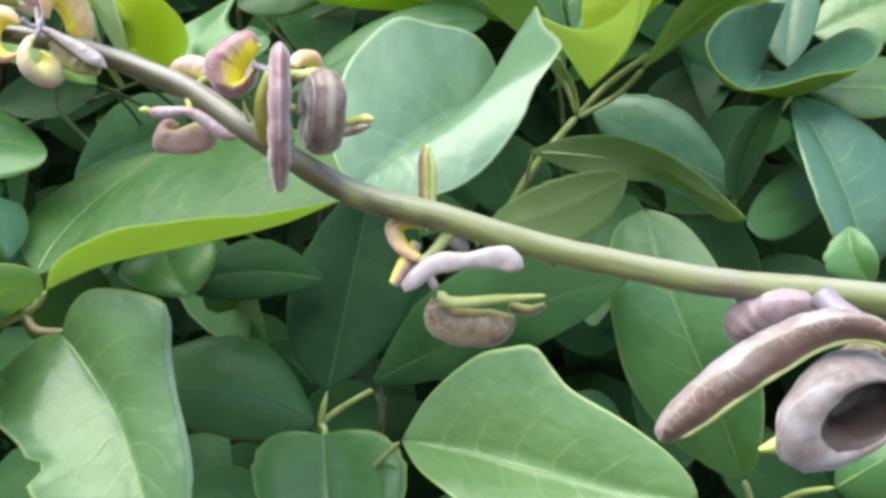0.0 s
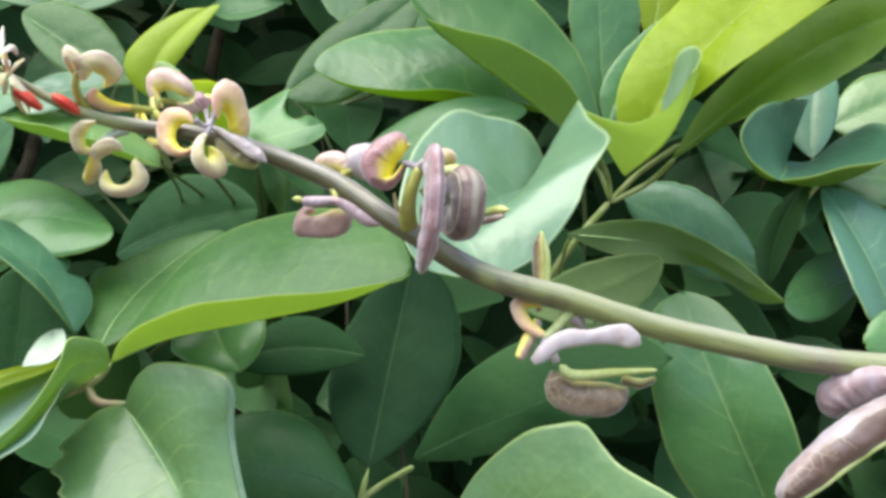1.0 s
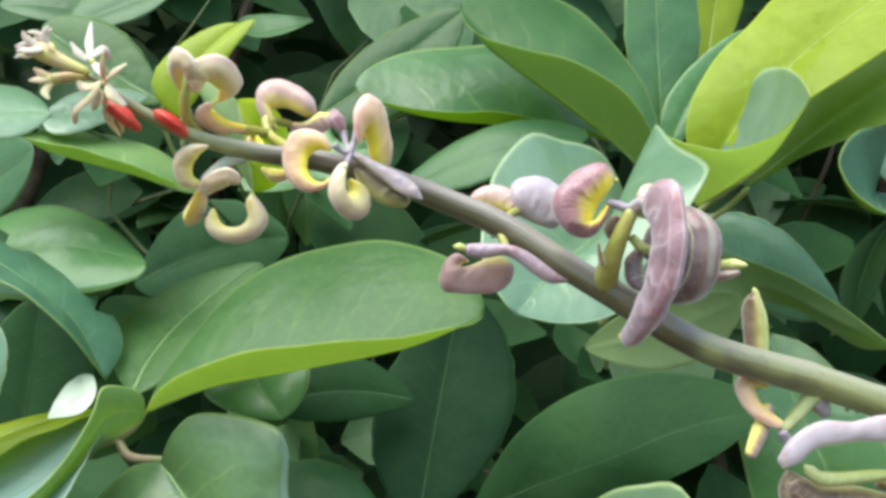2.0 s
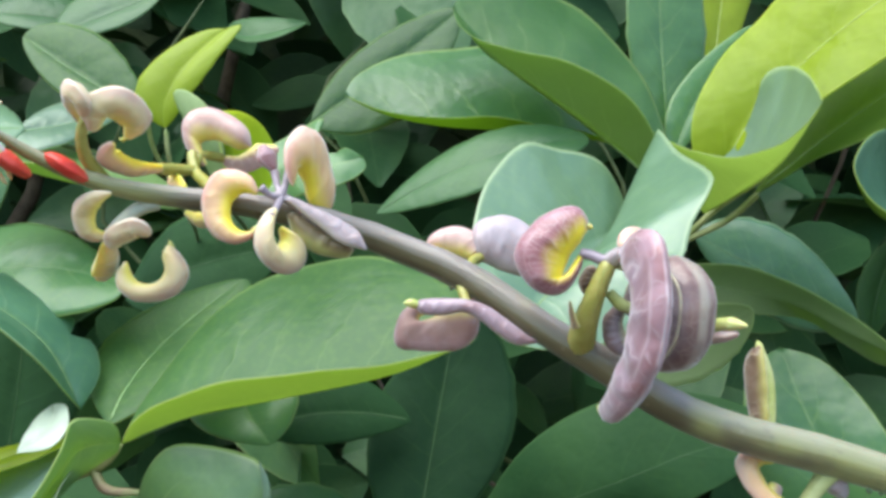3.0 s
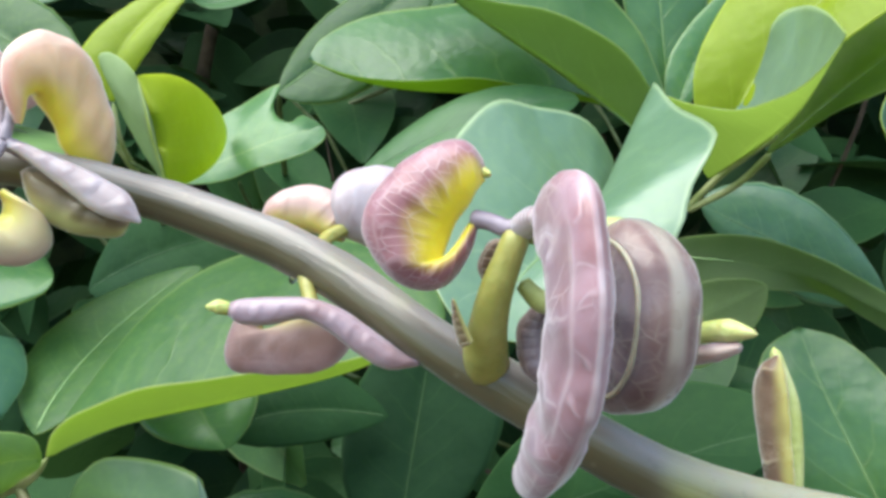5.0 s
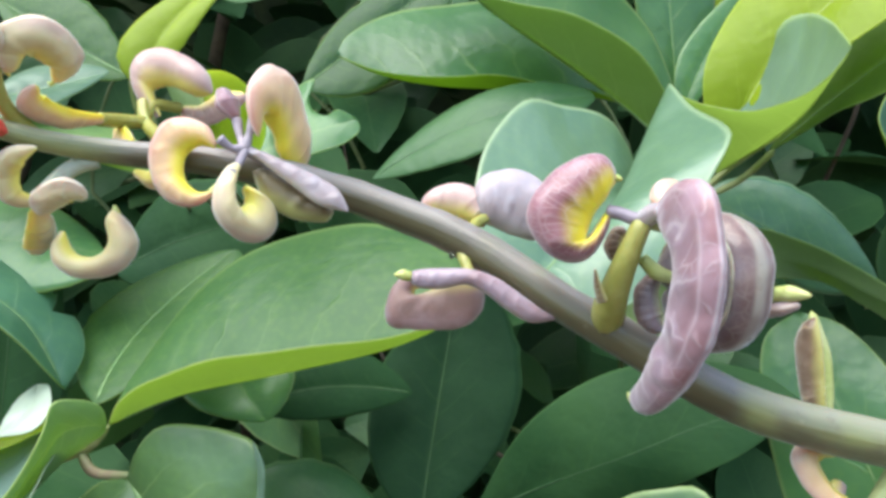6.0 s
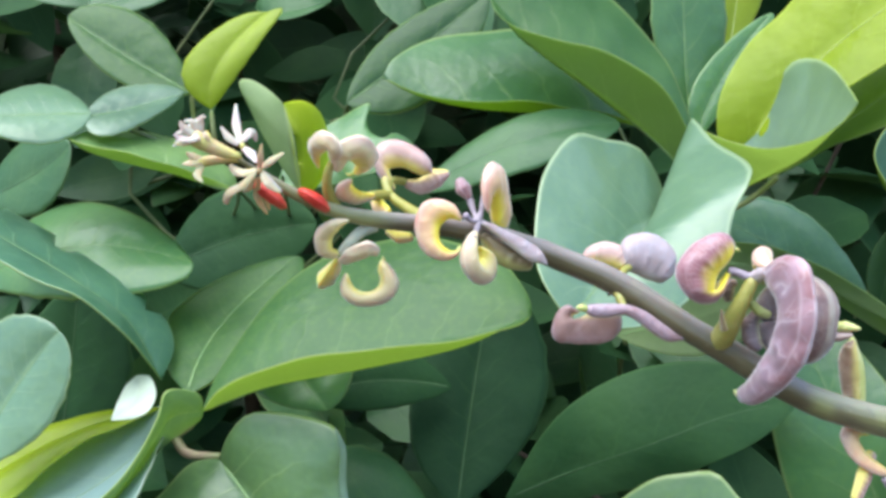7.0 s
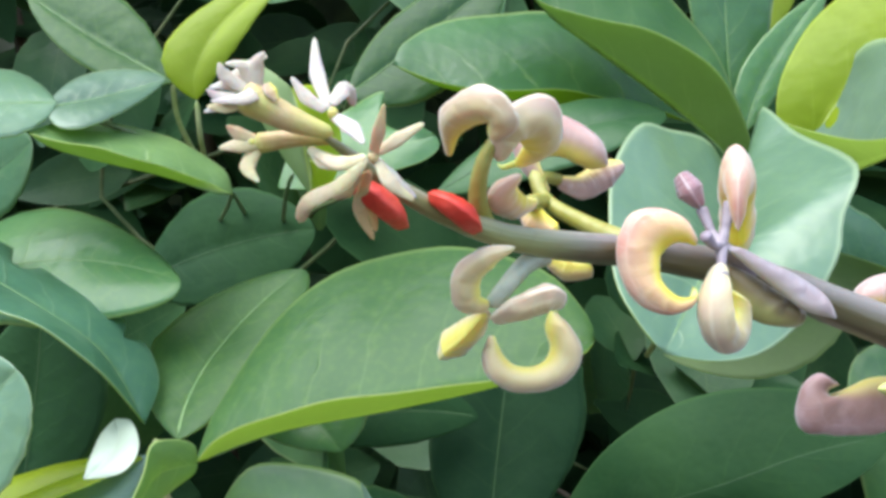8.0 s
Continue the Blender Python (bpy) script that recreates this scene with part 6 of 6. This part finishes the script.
stalk(raceme, "pod_stalk", [(0.0109, 0.2265, 1.1821), (0.0114, 0.2255, 1.1806), (0.0120, 0.2245, 1.1789)], [0.00067, 0.00057, 0.00056], STALK_GREEN)
shell_pod(raceme, [(0.0055, 0.2236, 1.1796), (0.0066, 0.2237, 1.1802), (0.0089, 0.2237, 1.1804), (0.0117, 0.2237, 1.1803), (0.0141, 0.2236, 1.1795), (0.0164, 0.2234, 1.1780), (0.0187, 0.2233, 1.1763), (0.0200, 0.2232, 1.1756)], [(0.0056, 0.2236, 1.1793), (0.0068, 0.2235, 1.1784), (0.0090, 0.2235, 1.1783), (0.0113, 0.2235, 1.1787), (0.0132, 0.2234, 1.1779), (0.0153, 0.2233, 1.1763), (0.0176, 0.2232, 1.1751), (0.0198, 0.2232, 1.1753)], 0.0009, POD_MAUVE, seeds=9)
shell_pod(raceme, [(0.0065, 0.2337, 1.1787), (0.0049, 0.2338, 1.1795), (0.0032, 0.2337, 1.1783), (0.0024, 0.2334, 1.1758), (0.0033, 0.2332, 1.1739), (0.0069, 0.2332, 1.1735), (0.0109, 0.2332, 1.1738), (0.0129, 0.2334, 1.1754), (0.0134, 0.2335, 1.1769)], [(0.0069, 0.2337, 1.1784), (0.0063, 0.2337, 1.1781), (0.0058, 0.2336, 1.1779), (0.0057, 0.2336, 1.1774), (0.0063, 0.2336, 1.1773), (0.0081, 0.2337, 1.1783), (0.0098, 0.2338, 1.1790), (0.0118, 0.2338, 1.1791), (0.0133, 0.2337, 1.1781)], 0.0017, POD_BLOTCHED, seeds=7)
stalk(raceme, "pod_stalk", [(-0.0060, 0.2245, 1.1893), (-0.0081, 0.2225, 1.1908), (-0.0097, 0.2212, 1.1917)], [0.00090, 0.00064, 0.00056], STALK_PURPLE)
stalk(raceme, "pod_stalk", [(-0.0097, 0.2212, 1.1917), (-0.0107, 0.2203, 1.1917), (-0.0117, 0.2195, 1.1925)], [0.00052, 0.00035, 0.00055], STALK_PURPLE)
stalk(raceme, "pod_stalk", [(-0.0097, 0.2212, 1.1917), (-0.0103, 0.2218, 1.1929), (-0.0109, 0.2225, 1.1949)], [0.00052, 0.00036, 0.00056], STALK_PURPLE)
stalk(raceme, "pod_stalk", [(-0.0097, 0.2212, 1.1917), (-0.0093, 0.2213, 1.1931), (-0.0088, 0.2215, 1.1954)], [0.00052, 0.00036, 0.00056], STALK_PURPLE)
stalk(raceme, "pod_stalk", [(-0.0097, 0.2212, 1.1917), (-0.0101, 0.2201, 1.1899), (-0.0104, 0.2190, 1.1890)], [0.00052, 0.00035, 0.00054], STALK_PURPLE)
shell_pod(raceme, [(-0.0085, 0.2207, 1.1929), (-0.0088, 0.2200, 1.1945), (-0.0089, 0.2197, 1.1961), (-0.0088, 0.2199, 1.1979), (-0.0083, 0.2213, 1.1995), (-0.0076, 0.2231, 1.2003), (-0.0068, 0.2250, 1.2001), (-0.0061, 0.2270, 1.1983), (-0.0055, 0.2284, 1.1958), (-0.0053, 0.2289, 1.1935), (-0.0054, 0.2287, 1.1907)], [(-0.0083, 0.2212, 1.1929), (-0.0082, 0.2214, 1.1940), (-0.0082, 0.2215, 1.1948), (-0.0081, 0.2218, 1.1952), (-0.0079, 0.2222, 1.1954), (-0.0077, 0.2227, 1.1951), (-0.0075, 0.2233, 1.1940), (-0.0072, 0.2240, 1.1927), (-0.0070, 0.2246, 1.1915), (-0.0065, 0.2259, 1.1907), (-0.0056, 0.2282, 1.1906)], 0.0015, POD_AMBER, seeds=7)
shell_pod(raceme, [(-0.0120, 0.2200, 1.1921), (-0.0130, 0.2203, 1.1938), (-0.0150, 0.2204, 1.1946), (-0.0173, 0.2205, 1.1942), (-0.0185, 0.2204, 1.1921), (-0.0184, 0.2201, 1.1893), (-0.0170, 0.2198, 1.1870), (-0.0147, 0.2196, 1.1860), (-0.0128, 0.2195, 1.1866), (-0.0120, 0.2196, 1.1877)], [(-0.0122, 0.2200, 1.1916), (-0.0131, 0.2201, 1.1918), (-0.0140, 0.2201, 1.1917), (-0.0148, 0.2201, 1.1910), (-0.0151, 0.2200, 1.1900), (-0.0150, 0.2199, 1.1888), (-0.0144, 0.2197, 1.1880), (-0.0136, 0.2197, 1.1875), (-0.0128, 0.2196, 1.1875), (-0.0122, 0.2196, 1.1878)], 0.0012, POD_AMBER, seeds=7, beak=(-0.0123, 0.2205, 1.1883))
shell_pod(raceme, [(-0.0099, 0.2204, 1.1905), (-0.0108, 0.2194, 1.1898), (-0.0115, 0.2185, 1.1879), (-0.0116, 0.2184, 1.1857), (-0.0109, 0.2192, 1.1840), (-0.0095, 0.2209, 1.1828), (-0.0081, 0.2224, 1.1830), (-0.0073, 0.2234, 1.1843), (-0.0075, 0.2231, 1.1861), (-0.0087, 0.2218, 1.1875)], [(-0.0098, 0.2205, 1.1902), (-0.0101, 0.2201, 1.1893), (-0.0104, 0.2198, 1.1882), (-0.0105, 0.2197, 1.1871), (-0.0103, 0.2200, 1.1863), (-0.0098, 0.2204, 1.1861), (-0.0095, 0.2209, 1.1865), (-0.0095, 0.2209, 1.1873), (-0.0096, 0.2207, 1.1880), (-0.0094, 0.2209, 1.1883)], 0.0015, POD_CREAM, seeds=7)
shell_pod(raceme, [(-0.0094, 0.2211, 1.1917), (-0.0081, 0.2214, 1.1915), (-0.0063, 0.2217, 1.1907), (-0.0044, 0.2219, 1.1899), (-0.0026, 0.2221, 1.1890), (-0.0009, 0.2222, 1.1879), (0.0002, 0.2218, 1.1859)], [(-0.0093, 0.2210, 1.1913), (-0.0081, 0.2211, 1.1905), (-0.0067, 0.2211, 1.1894), (-0.0054, 0.2211, 1.1884), (-0.0037, 0.2212, 1.1871), (-0.0021, 0.2213, 1.1862), (0.0001, 0.2217, 1.1857)], 0.0007, POD_LILAC, label='papery pale pod, half split', seeds=6)
shell_pod(raceme, [(-0.0094, 0.2229, 1.1898), (-0.0084, 0.2232, 1.1901), (-0.0068, 0.2234, 1.1894), (-0.0051, 0.2236, 1.1885), (-0.0034, 0.2237, 1.1874), (-0.0021, 0.2238, 1.1865), (-0.0016, 0.2238, 1.1859)], [(-0.0093, 0.2229, 1.1893), (-0.0086, 0.2227, 1.1876), (-0.0073, 0.2226, 1.1861), (-0.0054, 0.2228, 1.1851), (-0.0036, 0.2231, 1.1848), (-0.0022, 0.2234, 1.1849), (-0.0016, 0.2237, 1.1857)], 0.0014, POD_OLIVE, seeds=6)
shell_pod(raceme, [(-0.0226, 0.2317, 1.1968), (-0.0249, 0.2320, 1.1992), (-0.0257, 0.2323, 1.2020), (-0.0248, 0.2325, 1.2040), (-0.0222, 0.2325, 1.2047), (-0.0192, 0.2324, 1.2037), (-0.0171, 0.2322, 1.2018), (-0.0164, 0.2320, 1.1998)], [(-0.0221, 0.2318, 1.1971), (-0.0229, 0.2320, 1.1992), (-0.0231, 0.2321, 1.2000), (-0.0222, 0.2321, 1.2004), (-0.0209, 0.2321, 1.2003), (-0.0195, 0.2320, 1.1997), (-0.0181, 0.2320, 1.1992), (-0.0167, 0.2320, 1.1994)], 0.0017, POD_BLUSH, seeds=6)
pod(raceme, [(-0.0210, 0.2345, 1.1982), (-0.0184, 0.2350, 1.1978), (-0.0160, 0.2355, 1.1992), (-0.0139, 0.2360, 1.2002)], [0.00054, 0.00120, 0.00143, 0.00043], POD_BLUSH, flat=0.7)
pod(raceme, [(-0.0109, 0.2225, 1.1949), (-0.0118, 0.2225, 1.1963), (-0.0125, 0.2230, 1.1977)], [0.00056, 0.00147, 0.00078], POD_ROSE, flat=0.8)
stalk(raceme, "pod_stalk", [(-0.0289, 0.2195, 1.1925), (-0.0300, 0.2165, 1.1947), (-0.0299, 0.2145, 1.1971), (-0.0289, 0.2135, 1.1992)], [0.00082, 0.00074, 0.00061, 0.00048], STALK_GREEN)
pod(raceme, [(-0.0292, 0.2135, 1.1988), (-0.0287, 0.2120, 1.2003), (-0.0300, 0.2125, 1.2013), (-0.0320, 0.2165, 1.2009), (-0.0322, 0.2205, 1.1987)], [0.00053, 0.00127, 0.00137, 0.00114, 0.00026], POD_CREAM)
pod(raceme, [(-0.0287, 0.2145, 1.1975), (-0.0279, 0.2135, 1.1998), (-0.0261, 0.2145, 1.2007), (-0.0251, 0.2170, 1.1994), (-0.0269, 0.2190, 1.1977)], [0.00053, 0.00155, 0.00176, 0.00160, 0.00038], POD_CREAM, beak=(-0.0283, 0.2200, 1.1981))
pod(raceme, [(-0.0247, 0.2240, 1.1952), (-0.0269, 0.2200, 1.1946), (-0.0281, 0.2170, 1.1955), (-0.0269, 0.2155, 1.1967)], [0.00057, 0.00116, 0.00123, 0.00030], POD_AMBER)
stalk(raceme, "pod_stalk", [(-0.0170, 0.2225, 1.1919), (-0.0201, 0.2265, 1.1938), (-0.0228, 0.2295, 1.1959), (-0.0239, 0.2310, 1.1989)], [0.00088, 0.00079, 0.00069, 0.00061], STALK_GREEN)
stalk(raceme, "pod_stalk", [(-0.0228, 0.2295, 1.1959), (-0.0243, 0.2270, 1.1956), (-0.0252, 0.2235, 1.1951)], [0.00069, 0.00076, 0.00073], STALK_GREEN)
stalk(raceme, "pod_stalk", [(-0.0233, 0.2305, 1.1966), (-0.0229, 0.2320, 1.1983), (-0.0208, 0.2345, 1.1984)], [0.00069, 0.00061, 0.00063], STALK_GREEN)
pod(raceme, [(-0.0225, 0.2255, 1.1928), (-0.0241, 0.2270, 1.1937), (-0.0252, 0.2280, 1.1949)], [0.00066, 0.00134, 0.00054], POD_AMBER)
pod(raceme, [(-0.0191, 0.2265, 1.1895), (-0.0213, 0.2275, 1.1895), (-0.0232, 0.2275, 1.1904)], [0.00067, 0.00113, 0.00040], POD_CREAM)
stalk(raceme, "pod_stalk", [(-0.0239, 0.2215, 1.1910), (-0.0260, 0.2205, 1.1899), (-0.0278, 0.2195, 1.1879), (-0.0288, 0.2195, 1.1866)], [0.00096, 0.00079, 0.00071, 0.00063], STALK_PALE)
pod(raceme, [(-0.0289, 0.2195, 1.1866), (-0.0306, 0.2185, 1.1871), (-0.0308, 0.2175, 1.1891), (-0.0293, 0.2165, 1.1905), (-0.0272, 0.2165, 1.1913)], [0.00047, 0.00105, 0.00113, 0.00094, 0.00018], POD_CREAM, flat=0.7)
pod(raceme, [(-0.0291, 0.2195, 1.1861), (-0.0300, 0.2220, 1.1847), (-0.0314, 0.2245, 1.1833), (-0.0325, 0.2260, 1.1819)], [0.00047, 0.00138, 0.00171, 0.00060], POD_CREAM, lumps=0)
pod(raceme, [(-0.0284, 0.2195, 1.1856), (-0.0267, 0.2175, 1.1866), (-0.0247, 0.2170, 1.1874), (-0.0233, 0.2180, 1.1868)], [0.00071, 0.00141, 0.00149, 0.00043], POD_CREAM, flat=0.7)
shell_pod(raceme, [(-0.0286, 0.2231, 1.1840), (-0.0292, 0.2229, 1.1823), (-0.0287, 0.2227, 1.1806), (-0.0269, 0.2226, 1.1795), (-0.0243, 0.2226, 1.1794), (-0.0218, 0.2227, 1.1804), (-0.0207, 0.2229, 1.1826), (-0.0216, 0.2231, 1.1846), (-0.0228, 0.2232, 1.1859)], [(-0.0281, 0.2231, 1.1840), (-0.0275, 0.2229, 1.1826), (-0.0265, 0.2228, 1.1817), (-0.0251, 0.2228, 1.1815), (-0.0239, 0.2229, 1.1821), (-0.0235, 0.2230, 1.1832), (-0.0239, 0.2231, 1.1846), (-0.0237, 0.2232, 1.1856), (-0.0233, 0.2233, 1.1863)], 0.0017, POD_CREAM, seeds=6, beak=(-0.0233, 0.2232, 1.1866))
pod(raceme, [(-0.0392, 0.2132, 1.1955), (-0.0380, 0.2122, 1.1949), (-0.0366, 0.2129, 1.1939), (-0.0358, 0.2152, 1.1929)], [0.00061, 0.00120, 0.00128, 0.00069], RED, flat=0.75, lumps=0, name='red_band', label='bright red band on the stem')
pod(raceme, [(-0.0336, 0.2152, 1.1950), (-0.0323, 0.2142, 1.1943), (-0.0311, 0.2149, 1.1935), (-0.0302, 0.2177, 1.1925)], [0.00061, 0.00113, 0.00121, 0.00070], RED, flat=0.75, lumps=0, name='red_band', label='bright red band on the stem')

stalk(raceme, "pod_stalk", [(0.0271, 0.2160, 1.1844), (0.0302, 0.2180, 1.1842), (0.0332, 0.2178, 1.1845), (0.0363, 0.2172, 1.1833)], [0.0007, 0.0009, 0.0009, 0.0005], SEAM, "pale green neck of the coiled pod")
stalk(raceme, "beak", [(0.0060, 0.2235, 1.1795), (0.0052, 0.2232, 1.1797), (0.0044, 0.2230, 1.1797)], [0.0005, 0.00055, 0.0001], BEAK, "pale green pointed tip")

# flowers at the tip
def petal(flower, points, radii, mat):
    """A fleshy strap-shaped petal, widest past its middle, slightly ragged."""
    wide = [radii[0], *(1.1 * q for q in radii[1:-1]), 0.8 * radii[-1]]
    return under(tube("petal", points, wide, [mat], raceme.location, 12, 20, 0.3, across=(0.1, -1, 0.25), uneven=0.22), flower)


blossom = under(mesh_ball("flower", (-0.0374, 0.2085, 1.1969), 0.00037, CUP, raceme.location), raceme, "small cream star-shaped flower")
petal(blossom, [(-0.0374, 0.2085, 1.1970), (-0.0370, 0.2070, 1.1983), (-0.0366, 0.2060, 1.1999)], [0.00029, 0.00041, 0.00013], PETAL)
petal(blossom, [(-0.0372, 0.2085, 1.1972), (-0.0358, 0.2075, 1.1979), (-0.0341, 0.2070, 1.1989)], [0.00029, 0.00045, 0.00019], PETAL)
petal(blossom, [(-0.0378, 0.2085, 1.1967), (-0.0397, 0.2095, 1.1951), (-0.0421, 0.2115, 1.1941), (-0.0429, 0.2130, 1.1928)], [0.00029, 0.00047, 0.00056, 0.00039], PETAL)
petal(blossom, [(-0.0371, 0.2085, 1.1967), (-0.0363, 0.2080, 1.1952), (-0.0347, 0.2085, 1.1941)], [0.00029, 0.00048, 0.00019], PETAL)
petal(blossom, [(-0.0378, 0.2085, 1.1969), (-0.0397, 0.2095, 1.1966), (-0.0420, 0.2110, 1.1977)], [0.00029, 0.00053, 0.00024], PETAL)
petal(blossom, [(-0.0377, 0.2095, 1.1962), (-0.0385, 0.2125, 1.1938), (-0.0377, 0.2145, 1.1917)], [0.00030, 0.00049, 0.00022], PETAL)
petal(blossom, [(-0.0382, 0.2095, 1.1962), (-0.0395, 0.2110, 1.1952), (-0.0404, 0.2120, 1.1945)], [0.00033, 0.00082, 0.00028], PETAL)
petal(blossom, [(-0.0393, 0.2095, 1.1963), (-0.0408, 0.2105, 1.1969), (-0.0420, 0.2112, 1.1979)], [0.0003, 0.0006, 0.0003], PETAL)
petal(blossom, [(-0.0380, 0.2120, 1.1954), (-0.0378, 0.2140, 1.1940), (-0.0376, 0.2150, 1.1923)], [0.0003, 0.0004, 0.0002], PETAL)
petal(blossom, [(-0.0374, 0.2088, 1.1969), (-0.0363, 0.2085, 1.1956), (-0.0346, 0.2088, 1.1943)], [0.0003, 0.0005, 0.0002], PETAL_LILAC)
blossom = under(mesh_ball("flower", (-0.0404, 0.2115, 1.2003), 0.00040, CUP, raceme.location), raceme, "small pale lilac flower with narrow petals")
petal(blossom, [(-0.0406, 0.2115, 1.2005), (-0.0417, 0.2130, 1.2034), (-0.0421, 0.2140, 1.2063)], [0.00035, 0.00055, 0.00019], PETAL_LILAC)
petal(blossom, [(-0.0406, 0.2115, 1.2009), (-0.0396, 0.2125, 1.2022), (-0.0391, 0.2135, 1.2012)], [0.00032, 0.00065, 0.00022], PETAL_LILAC)
petal(blossom, [(-0.0408, 0.2115, 1.2005), (-0.0423, 0.2115, 1.2015), (-0.0433, 0.2115, 1.2028)], [0.00032, 0.00046, 0.00018], PETAL_LILAC)
petal(blossom, [(-0.0404, 0.2115, 1.2002), (-0.0391, 0.2105, 1.1992), (-0.0381, 0.2095, 1.1979)], [0.00032, 0.00055, 0.00020], PETAL_LILAC)
blossom = under(mesh_ball("flower", (-0.0457, 0.2095, 1.2009), 0.00039, CUP, raceme.location), raceme, "budding flower with a pale fringed mouth")
under(tube("cup", [(-0.0402, 0.2105, 1.1987), (-0.0428, 0.2100, 1.1995), (-0.0452, 0.2095, 1.2006), (-0.0463, 0.2095, 1.2011)], [0.00043, 0.00086, 0.00113, 0.00106], [CUP], raceme.location, 12, 16), blossom, "yellow tubular base")
petal(blossom, [(-0.0454, 0.2095, 1.2010), (-0.0467, 0.2090, 1.2016), (-0.0481, 0.2085, 1.2013)], [0.00062, 0.00045, 0.00010], PETAL_LILAC)
petal(blossom, [(-0.0454, 0.2095, 1.2014), (-0.0460, 0.2090, 1.2028), (-0.0471, 0.2085, 1.2029)], [0.00055, 0.00041, 0.00010], PETAL_LILAC)
petal(blossom, [(-0.0454, 0.2095, 1.2014), (-0.0451, 0.2090, 1.2030), (-0.0445, 0.2085, 1.2037)], [0.00055, 0.00045, 0.00010], PETAL_LILAC)
petal(blossom, [(-0.0455, 0.2095, 1.2006), (-0.0471, 0.2090, 1.2003), (-0.0484, 0.2085, 1.1997)], [0.00055, 0.00041, 0.00010], PETAL_LILAC)
petal(blossom, [(-0.0456, 0.2105, 1.2020), (-0.0464, 0.2100, 1.2026), (-0.0474, 0.2100, 1.2022)], [0.00049, 0.00042, 0.00011], PETAL_LILAC)
petal(blossom, [(-0.0450, 0.2085, 1.2010), (-0.0458, 0.2080, 1.2005), (-0.0477, 0.2075, 1.2002)], [0.00054, 0.00040, 0.00010], PETAL_LILAC)
petal(blossom, [(-0.0456, 0.2090, 1.2011), (-0.0470, 0.2085, 1.2021), (-0.0474, 0.2082, 1.2029)], [0.0004, 0.00042, 0.0001], PETAL_LILAC)
petal(blossom, [(-0.0462, 0.2098, 1.2019), (-0.0458, 0.2096, 1.2029), (-0.0445, 0.2094, 1.2037)], [0.0004, 0.00042, 0.0001], PETAL_LILAC)
petal(blossom, [(-0.0463, 0.2088, 1.2007), (-0.0474, 0.2084, 1.2007), (-0.0481, 0.2080, 1.2011)], [0.0004, 0.00038, 0.0001], PETAL_LILAC)
petal(blossom, [(-0.0462, 0.2092, 1.2004), (-0.0472, 0.2088, 1.2001), (-0.0482, 0.2085, 1.2001)], [0.0004, 0.00038, 0.0001], PETAL)
petal(blossom, [(-0.0445, 0.2088, 1.2017), (-0.0441, 0.2086, 1.2011), (-0.0437, 0.2086, 1.2005)], [0.0003, 0.0004, 0.0002], POD_AMBER)
blossom = under(mesh_ball("flower", (-0.0462, 0.2125, 1.1983), 0.00041, CUP, raceme.location), raceme, "drooping pinkish flower")
under(tube("cup", [(-0.0404, 0.2120, 1.1986), (-0.0432, 0.2125, 1.1987), (-0.0460, 0.2125, 1.1983)], [0.00040, 0.00061, 0.00074], [CUP], raceme.location, 12, 16), blossom, "yellow tubular base")
petal(blossom, [(-0.0456, 0.2125, 1.1984), (-0.0470, 0.2120, 1.1981), (-0.0482, 0.2115, 1.1978)], [0.00043, 0.00050, 0.00014], PETAL)
petal(blossom, [(-0.0458, 0.2125, 1.1980), (-0.0463, 0.2120, 1.1966), (-0.0454, 0.2115, 1.1955)], [0.00043, 0.00054, 0.00014], PETAL)
petal(blossom, [(-0.0458, 0.2125, 1.1985), (-0.0471, 0.2120, 1.1990), (-0.0477, 0.2115, 1.1994)], [0.00043, 0.00043, 0.00011], PETAL)

# water drops under the stem
under(mesh_ball("water_drop", (0.0684, 0.2236, 1.1567), 0.00034, water_m, raceme.location), raceme, "clear water drop")
under(mesh_ball("water_drop", (0.0099, 0.2267, 1.1816), 0.00025, water_m, raceme.location), raceme, "clear water drop")
under(mesh_ball("water_drop", (0.0566, 0.2225, 1.1598), 0.00034, water_m, raceme.location), raceme, "clear water drop")
under(mesh_ball("water_drop", (0.0099, 0.2267, 1.1816), 0.00031, water_m, raceme.location), raceme, "clear water drop")
under(mesh_ball("water_drop", (0.0579, 0.2226, 1.1595), 0.00025, water_m, raceme.location), raceme, "clear water drop")
under(mesh_ball("water_drop", (0.0110, 0.2265, 1.1812), 0.00017, water_m, raceme.location), raceme, "clear water drop")
